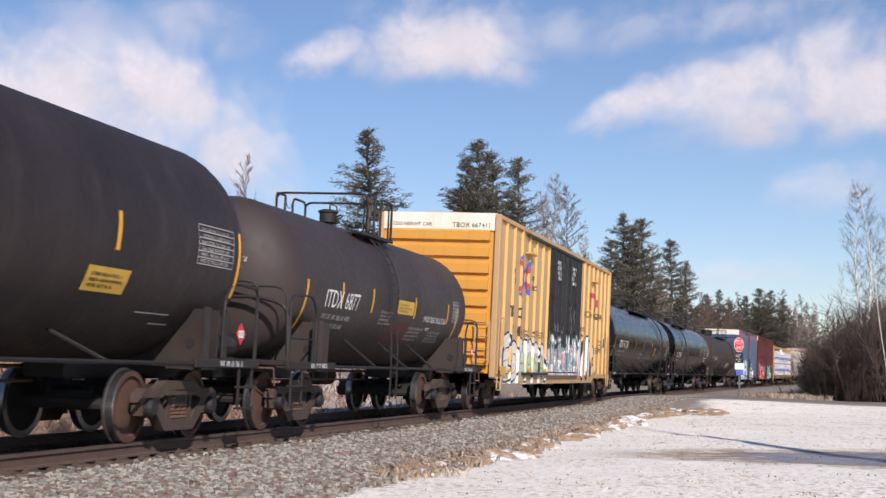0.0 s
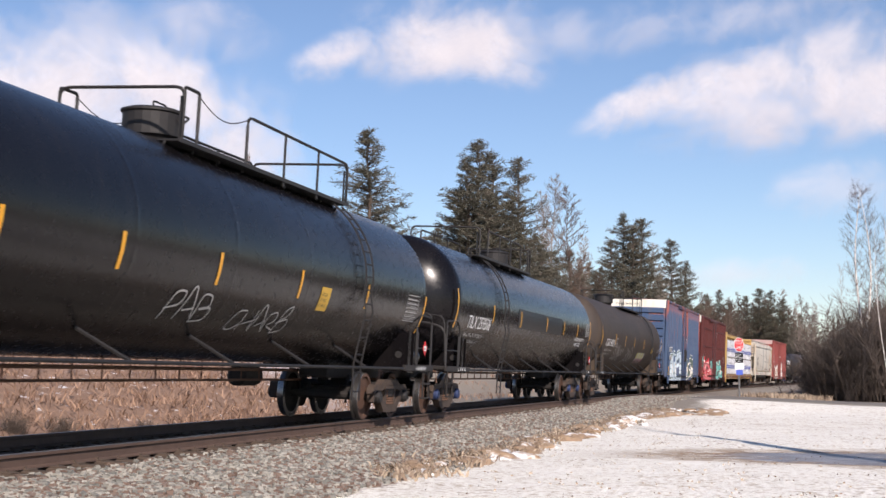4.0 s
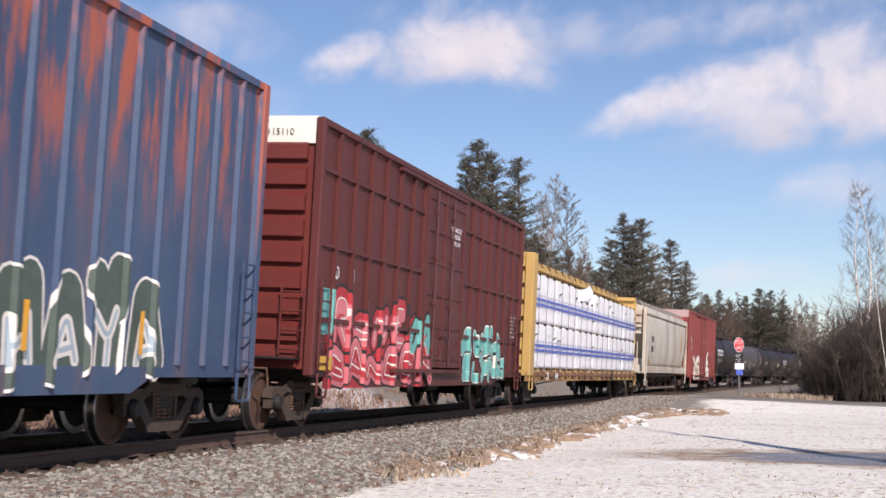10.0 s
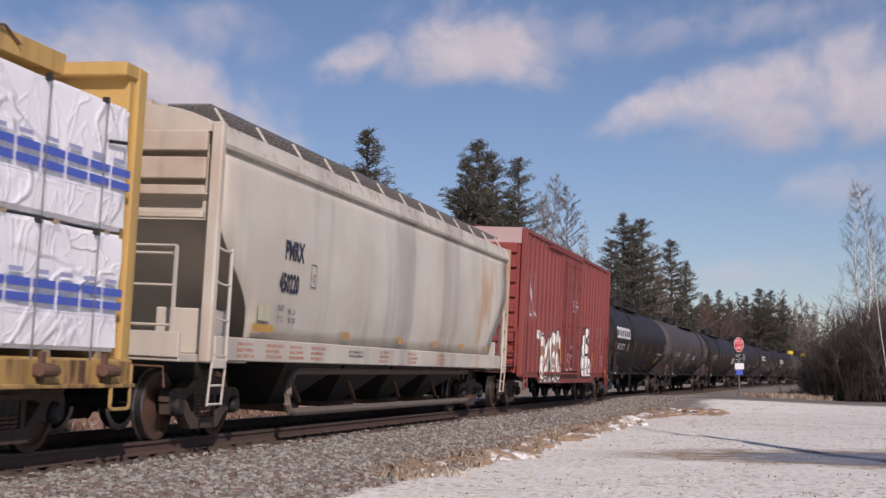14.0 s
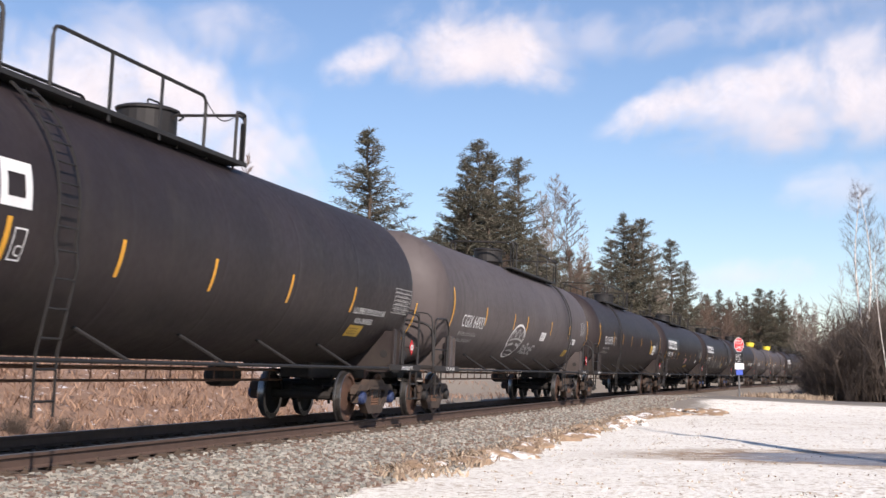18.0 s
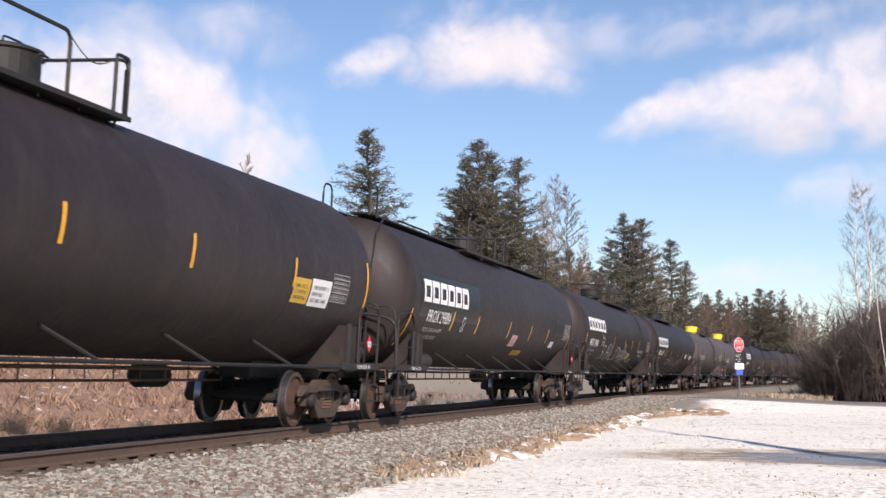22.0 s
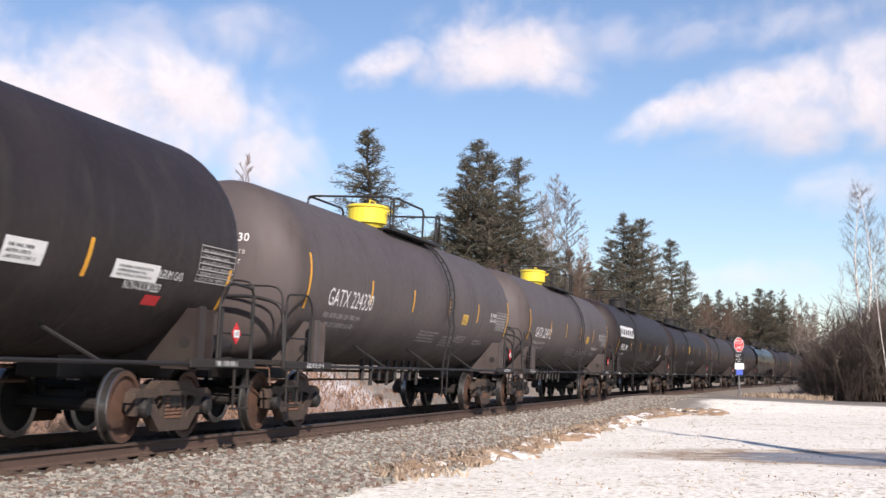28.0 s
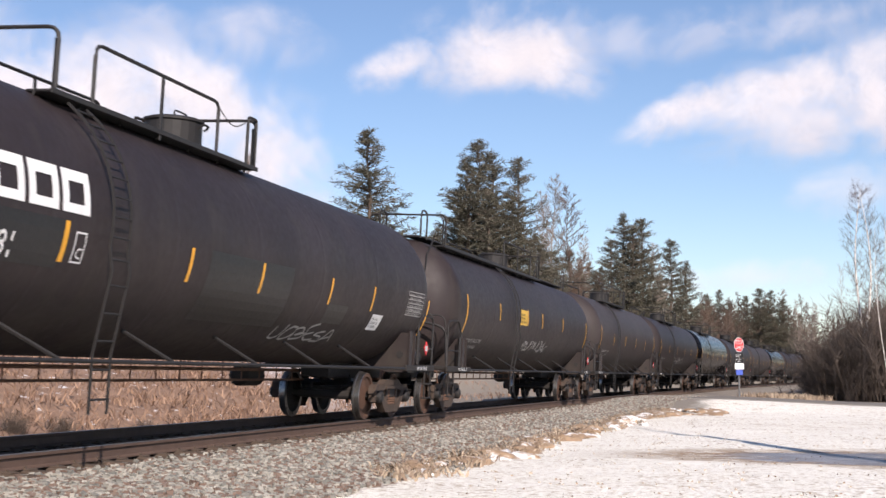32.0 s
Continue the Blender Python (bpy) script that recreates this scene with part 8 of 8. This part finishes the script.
def plant(kind, x, y, z, top, base_h, meshes, label, turn=0.0, fat=1.0, names=("trunk", "crown")):
    tree = new(kind)
    tagged(tree, label, "tree" if kind != "shrub" else "shrub", "trees along the line" if kind != "shrub" else "roadside brush")
    k = (top - z) / base_h
    tree.matrix_basis = Matrix.Translation((x, y, z)) @ pose(0, 0, 0, 0, 0, turn) @ Matrix.Diagonal((k * fat, k * fat, k, 1))
    for name, me in zip(names, meshes):
        part(name, me, None, tree)
    return tree


SPRUCES = [spruce_meshes(1, 20, 5.6, 0.1, 0.4), spruce_meshes(2, 20, 6.2, 0.08, 0.45), spruce_meshes(5, 20, 5.0, 0.12, 0.5), spruce_meshes(9, 20, 6.6, 0.1, 0.5)]
LARCHES = [bare_meshes(3, 18, PALETWIG, PALETWIG, 0.22, 80, trunk_r=0.14, fine=13, thick=1.1), bare_meshes(4, 18, BARK, TWIG, 0.3, 46, fine=7, thick=2.4), bare_meshes(6, 16, BARK, TWIG, 0.4, 40, fine=8, thick=2.6)]
BIRCHTWIG = plain("reddish_birch_twigs", (0.17, 0.125, 0.105), 0.9, vary=0.3, scale=1)
BIRCHES = [bare_meshes(7, 12, BIRCH.m, BIRCHTWIG, 0.15, 46, 0.015, 0.12, 9, 0.55), bare_meshes(8, 12, BIRCH.m, BIRCHTWIG, 0.2, 36, -0.1, 0.07, 7, 0.6)]


def woods_floor(x, y):
    return 0.9


g = random.Random(21)
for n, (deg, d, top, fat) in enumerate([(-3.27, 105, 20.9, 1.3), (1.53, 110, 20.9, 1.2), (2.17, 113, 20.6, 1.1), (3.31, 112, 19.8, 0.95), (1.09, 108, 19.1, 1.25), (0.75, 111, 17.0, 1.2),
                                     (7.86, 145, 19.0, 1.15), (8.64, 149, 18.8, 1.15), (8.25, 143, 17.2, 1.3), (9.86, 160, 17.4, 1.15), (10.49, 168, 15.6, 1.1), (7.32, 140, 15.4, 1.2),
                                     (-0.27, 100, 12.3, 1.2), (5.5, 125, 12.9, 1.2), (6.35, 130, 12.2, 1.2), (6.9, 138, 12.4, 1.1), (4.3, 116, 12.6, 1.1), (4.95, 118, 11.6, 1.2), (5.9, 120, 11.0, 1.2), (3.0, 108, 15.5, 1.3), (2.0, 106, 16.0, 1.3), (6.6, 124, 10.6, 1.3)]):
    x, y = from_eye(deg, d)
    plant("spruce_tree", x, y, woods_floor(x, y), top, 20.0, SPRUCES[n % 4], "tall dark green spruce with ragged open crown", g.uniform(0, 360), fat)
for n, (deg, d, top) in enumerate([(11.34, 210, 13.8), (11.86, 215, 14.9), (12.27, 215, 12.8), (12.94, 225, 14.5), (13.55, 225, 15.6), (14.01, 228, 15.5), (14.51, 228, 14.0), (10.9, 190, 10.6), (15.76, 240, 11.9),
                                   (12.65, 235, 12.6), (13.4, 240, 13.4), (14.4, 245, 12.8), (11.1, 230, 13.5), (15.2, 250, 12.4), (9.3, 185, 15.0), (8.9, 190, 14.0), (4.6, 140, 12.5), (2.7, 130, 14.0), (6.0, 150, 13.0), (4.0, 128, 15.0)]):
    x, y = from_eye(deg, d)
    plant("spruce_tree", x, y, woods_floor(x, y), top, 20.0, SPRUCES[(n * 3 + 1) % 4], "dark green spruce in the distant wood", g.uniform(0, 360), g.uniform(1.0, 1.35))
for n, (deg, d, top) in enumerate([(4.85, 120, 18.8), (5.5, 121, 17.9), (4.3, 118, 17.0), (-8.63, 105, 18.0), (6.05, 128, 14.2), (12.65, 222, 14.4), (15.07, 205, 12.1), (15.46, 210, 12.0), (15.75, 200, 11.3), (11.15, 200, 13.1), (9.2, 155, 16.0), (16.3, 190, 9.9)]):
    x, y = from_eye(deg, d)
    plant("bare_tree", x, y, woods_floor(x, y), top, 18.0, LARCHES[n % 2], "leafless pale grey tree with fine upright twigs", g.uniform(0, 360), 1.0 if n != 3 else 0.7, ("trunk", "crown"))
for n in range(260):
    deg, d = g.uniform(3.5, 20.0), g.uniform(170, 300)
    x, y = from_eye(deg, d)
    if -8 < x - line(y)[0] < 7:
        continue
    plant("bare_tree", x, y, woods_floor(x, y), g.uniform(8.5, 12.5) * d / 210, 16.0, LARCHES[1 + n % 2], "leafless brown tree in the distant wood", g.uniform(0, 360), g.uniform(0.9, 1.3), ("trunk", "crown"))
for n in range(36):
    deg, d = g.uniform(1.5, 11), g.uniform(100, 150)
    x, y = from_eye(deg, d)
    if x - line(y)[0] > -8:
        continue
    plant("bare_tree", x, y, woods_floor(x, y), g.uniform(6, 9.5), 16.0, LARCHES[1 + n % 2], "low leafless brown tree at the wood's edge", g.uniform(0, 360), g.uniform(0.9, 1.3), ("trunk", "crown"))
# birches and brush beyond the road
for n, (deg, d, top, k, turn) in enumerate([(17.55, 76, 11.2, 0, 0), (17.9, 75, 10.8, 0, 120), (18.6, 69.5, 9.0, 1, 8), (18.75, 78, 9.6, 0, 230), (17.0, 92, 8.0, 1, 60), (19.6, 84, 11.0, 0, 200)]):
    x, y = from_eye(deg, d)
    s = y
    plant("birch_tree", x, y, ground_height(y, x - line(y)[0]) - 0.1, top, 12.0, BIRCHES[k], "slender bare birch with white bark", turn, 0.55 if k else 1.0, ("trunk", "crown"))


def shrub_mesh(seed):
    g = random.Random(seed)
    v, f = [], []
    for _ in range(80):
        p = Vector((g.gauss(0, 0.7), g.gauss(0, 0.5), 0))
        d = Vector((g.gauss(0, 0.22), g.gauss(0, 0.22), 1)).normalized()
        h = g.uniform(1.6, 4.0)
        cone_mesh([(p, 0.016), (p + d * h * 0.5, 0.01), (p + d * h + Vector((g.gauss(0, 0.2), g.gauss(0, 0.2), 0)), 0.004)], 3, v, f)
        for _ in range(24):
            t = g.uniform(0.1, 1)
            b = p + d * h * t
            e = (d + Vector((g.gauss(0, 0.7), g.gauss(0, 0.7), g.gauss(0, 0.4)))).normalized()
            ln = g.uniform(0.3, 1.0)
            cone_mesh([(b, 0.008), (b + e * ln, 0.003)], 3, v, f)
            c = b + e * ln * 0.5
            e = (e + Vector((g.gauss(0, 0.7), g.gauss(0, 0.7), g.gauss(0.1, 0.4)))).normalized()
            cone_mesh([(c, 0.006), (c + e * ln * 0.6, 0.003)], 3, v, f)
    return mesh_of("crown", v, f, BRUSH)


SHRUBS = [shrub_mesh(31), shrub_mesh(32), shrub_mesh(33)]
for n in range(190):
    deg, d = g.uniform(15.7, 22.0), g.uniform(71, 105)
    x, y = from_eye(deg, d)
    tall = (2.0 + 2.4 * ease(15.8, 18.8, deg)) * g.uniform(0.7, 1.15)
    if x - line(y)[0] < 6.0:
        continue
    plant("shrub", x, y, ground_height(y, x - line(y)[0]) - 0.1, tall, 4.0, [SHRUBS[n % 3]], "dense leafless brown brush beside the road", g.uniform(0, 360), g.uniform(0.9, 1.4), ("crown",))
for n in range(12):
    s = g.choice((g.uniform(17, 22), g.uniform(22, 34), g.uniform(34, 60)))
    o = g.uniform(-7.5, -4.6)
    p = beside(s, o)
    z = ground_height(s, o)
    plant("shrub", p.x, p.y, z - 0.03, z + g.uniform(0.25, 0.5), 4.0, [SHRUBS[n % 3]], "low tangled bare brush on the far bank", g.uniform(0, 360), g.uniform(1.3, 2.2), ("crown",))
# a slim trunk outside the view, whose shadow lies across the snow
snag = plant("bare_tree", 2.35, 21.3, -0.6, 8.4, 12.0, [bare_meshes(41, 12, BARK, TWIG, 0.05, 8, 0.0, 0.32, 1)[0]], "slim leaning leafless trunk beside the snow field", 0, 1.0, ("trunk",))
snag.matrix_basis = Matrix.Translation((2.35, 21.3, -0.6)) @ Vector((1.5, 1.3, 9.0)).to_track_quat("Z", "Y").to_matrix().to_4x4() @ Matrix.Diagonal((0.78, 0.78, 0.78, 1))

# ---- stop sign at the crossing ----
POST = plain("galvanised_post", (0.42, 0.42, 0.42), 0.5, 0.6)
BLUEPLATE = plain("blue_plate", (0.08, 0.13, 0.5), 0.5, vary=0.1)
sign = tagged(new("stop_sign"), "red stop sign with black and white plates on a steel post", "road sign")
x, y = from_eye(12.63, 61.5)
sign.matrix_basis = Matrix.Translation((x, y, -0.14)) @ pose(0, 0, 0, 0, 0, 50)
FACE = Matrix(((1, 0, 0, 0), (0, 0, -1, 0), (0, 1, 0, 0), (0, 0, 0, 1)))     # u, v, w -> x, z, towards the road


def face(u, v, w):
    m = FACE.copy()
    m.translation = (u, -w, v)
    return m


bm = bmesh.new()
for a in (-0.025, 0.02):
    box(bm, a, a + 0.006, -0.02, 0.03, 0, 2.75)
box(bm, -0.025, 0.026, 0.024, 0.03, 0, 2.75)
part("post", bm, POST, sign)
octagon = [(0.34 * math.cos(radians(22.5 + 45 * i)), 0.34 * math.sin(radians(22.5 + 45 * i))) for i in range(8)]
plaque = part("stop_plate", plate(bmesh.new(), [(u * 1.0, v) for u, v in octagon], face(0, 2.4, 0.03), 0.004), WHITE, sign)
part("red_face", plate(bmesh.new(), [(u * 0.93, v * 0.93) for u, v in octagon], face(0, 2.4, 0.036), 0.003), REDSIGN, plaque)
bm = letters("STOP", 0.19, 0.75)
for v in bm.verts:
    v.co = Vector((v.co.x - 0.23, -0.043, v.co.y + 2.42))
part("word", bm, WHITE, plaque)
bm = letters("ARRET", 0.15, 0.75)
for v in bm.verts:
    v.co = Vector((v.co.x - 0.22, -0.043, v.co.y + 2.2))
part("word", bm, WHITE, plaque)
for z0, z1, m, w in ((1.82, 2.03, BLACK, 0.27), (1.58, 1.79, BLACK, 0.27), (1.28, 1.56, WHITE, 0.3), (1.03, 1.26, BLUEPLATE, 0.22)):
    p = part("plate", plate(bmesh.new(), [(-w, 0), (w, 0), (w, z1 - z0), (-w, z1 - z0)], face(0, z0, 0.03), 0.004), m, sign)
    if m is BLACK:
        bm = bars(2, w * 1.7, (z1 - z0) * 0.8, 3, 9)
        for v in bm.verts:
            v.co = Vector((v.co.x - w * 0.85, -0.039, v.co.y + z0 + 0.03))
        part("plate_writing", bm, WHITE, p)

# ---- clouds far off, drifting to the right ----
class Cloudy(Nodes):
    def __init__(self, name):
        self.m = bpy.data.materials.new(name)
        self.m.use_nodes = True
        self.t = self.m.node_tree
        self.t.nodes.clear()
        self.tc = self.t.nodes.new("ShaderNodeTexCoord")
        self.co = self.tc.outputs["Object"]


def cloud_material(name, dense):
    n = Cloudy(name)
    nt = n.t
    gen = n.tc.outputs["Generated"]
    u = n.math("MULTIPLY_ADD", n.axis(0, gen), 2.0, -1.0)
    v = n.math("MULTIPLY_ADD", n.axis(1, gen), 2.0, -1.0)
    fall = n.math("SUBTRACT", 1.0, n.math("SQRT", n.math("ADD", n.math("MULTIPLY", u, u), n.math("MULTIPLY", v, v))))
    spot = n.math("MULTIPLY", n.random(), 900.0)
    near = n.t.nodes.new("ShaderNodeVectorMath")
    n.t.links.new(n.co, near.inputs[0])
    n.t.links.new(spot, near.inputs[1])
    fbm = n.noise(0.0062, 9, near.outputs[0], 0.56, 0.35)
    dens = n.math("MULTIPLY_ADD", n.math("SUBTRACT", fbm, 0.52), 3.6, n.math("MULTIPLY", fall, 1.6))
    alpha = n.math("MULTIPLY", n.math("MULTIPLY", n.ramp(dens, 0.08, 1.75), n.ramp(fall, 0.0, 0.45)), dense)
    shade = n.mix(n.ramp(n.math("MULTIPLY_ADD", v, 0.3, n.noise(0.004, 5)), 0.2, 0.7), (0.76, 0.75, 0.8), (1.0, 0.97, 0.98))
    em, tr, mx, out = (nt.nodes.new(k) for k in ("ShaderNodeEmission", "ShaderNodeBsdfTransparent", "ShaderNodeMixShader", "ShaderNodeOutputMaterial"))
    nt.links.new(shade, em.inputs["Color"])
    em.inputs["Strength"].default_value = 0.92
    nt.links.new(alpha, mx.inputs[0]), nt.links.new(tr.outputs[0], mx.inputs[1]), nt.links.new(em.outputs[0], mx.inputs[2])
    nt.links.new(mx.outputs[0], out.inputs["Surface"])
    return n.m


CLOUD, THINCLOUD = cloud_material("cloud", 0.9), cloud_material("thin_cloud", 0.4)
DRIFT = []


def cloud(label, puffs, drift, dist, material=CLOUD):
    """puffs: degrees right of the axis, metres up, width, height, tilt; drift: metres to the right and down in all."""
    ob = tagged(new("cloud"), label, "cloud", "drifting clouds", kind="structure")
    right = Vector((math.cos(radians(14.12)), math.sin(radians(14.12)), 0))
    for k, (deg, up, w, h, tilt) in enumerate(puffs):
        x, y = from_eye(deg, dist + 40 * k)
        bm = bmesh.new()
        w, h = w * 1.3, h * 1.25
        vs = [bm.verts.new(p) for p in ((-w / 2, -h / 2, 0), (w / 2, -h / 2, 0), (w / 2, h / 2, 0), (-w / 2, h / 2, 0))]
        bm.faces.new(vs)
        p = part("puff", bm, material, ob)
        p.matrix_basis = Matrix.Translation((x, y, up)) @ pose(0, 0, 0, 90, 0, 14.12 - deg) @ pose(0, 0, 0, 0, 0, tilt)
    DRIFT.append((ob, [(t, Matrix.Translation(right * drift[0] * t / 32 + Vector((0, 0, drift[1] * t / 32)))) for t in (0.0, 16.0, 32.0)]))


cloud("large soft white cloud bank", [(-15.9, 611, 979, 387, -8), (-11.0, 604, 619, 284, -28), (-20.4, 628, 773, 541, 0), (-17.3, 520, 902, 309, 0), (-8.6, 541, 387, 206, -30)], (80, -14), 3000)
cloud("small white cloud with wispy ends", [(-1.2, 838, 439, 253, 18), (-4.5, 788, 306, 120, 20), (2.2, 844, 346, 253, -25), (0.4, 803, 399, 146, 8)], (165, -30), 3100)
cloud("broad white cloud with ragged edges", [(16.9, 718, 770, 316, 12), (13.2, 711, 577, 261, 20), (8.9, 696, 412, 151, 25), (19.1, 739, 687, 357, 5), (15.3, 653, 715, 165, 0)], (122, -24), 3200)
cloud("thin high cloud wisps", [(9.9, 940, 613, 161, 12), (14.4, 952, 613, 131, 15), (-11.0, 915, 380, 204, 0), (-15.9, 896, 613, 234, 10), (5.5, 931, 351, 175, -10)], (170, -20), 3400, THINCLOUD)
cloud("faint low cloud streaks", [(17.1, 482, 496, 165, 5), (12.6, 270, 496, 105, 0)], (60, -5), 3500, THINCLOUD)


# ---- all that moves ----
def motions():
    times = [0.0, 2.0, 4.0, 6.0, 8.0, 10.0, 12.0, 14.0, 16.0, 18.0, 20.0, 22.0, 24.0, 26.0, 28.0, 30.0, 32.0]
    for i, car in enumerate(CARS):
        s0 = (JOINTS[i] + JOINTS[i + 1]) / 2
        walk(car, [(t, on_rails(s0 - SPEED * t - EASE * t * t / 2)) for t in times])
    for load, i, turn in LOADS:
        s0 = (JOINTS[i] + JOINTS[i + 1]) / 2
        walk(load, [(t, on_rails(s0 - SPEED * t - EASE * t * t / 2) @ turn) for t in times])
    # wheels roll towards the camera; alike axles share one set of keys
    for d in (-BASE, BASE):
        same = [w for w, y in ROLLING if y == d]
        turns = [(k / FPS, Matrix.Translation((0, d, WHEEL_R)) @ Matrix.Rotation(SPEED * k / FPS / WHEEL_R, 4, "X")) for k in range(32 * FPS + 1)]
        walk(same[0], turns)
        for w in same[1:]:
            w.rotation_mode = "QUATERNION"
            w.animation_data_create()
            w.animation_data.action = same[0].animation_data.action
            w.animation_data.action_slot = same[0].animation_data.action_slot
    for thing, rows in DRIFT:
        walk(thing, rows)


motions()
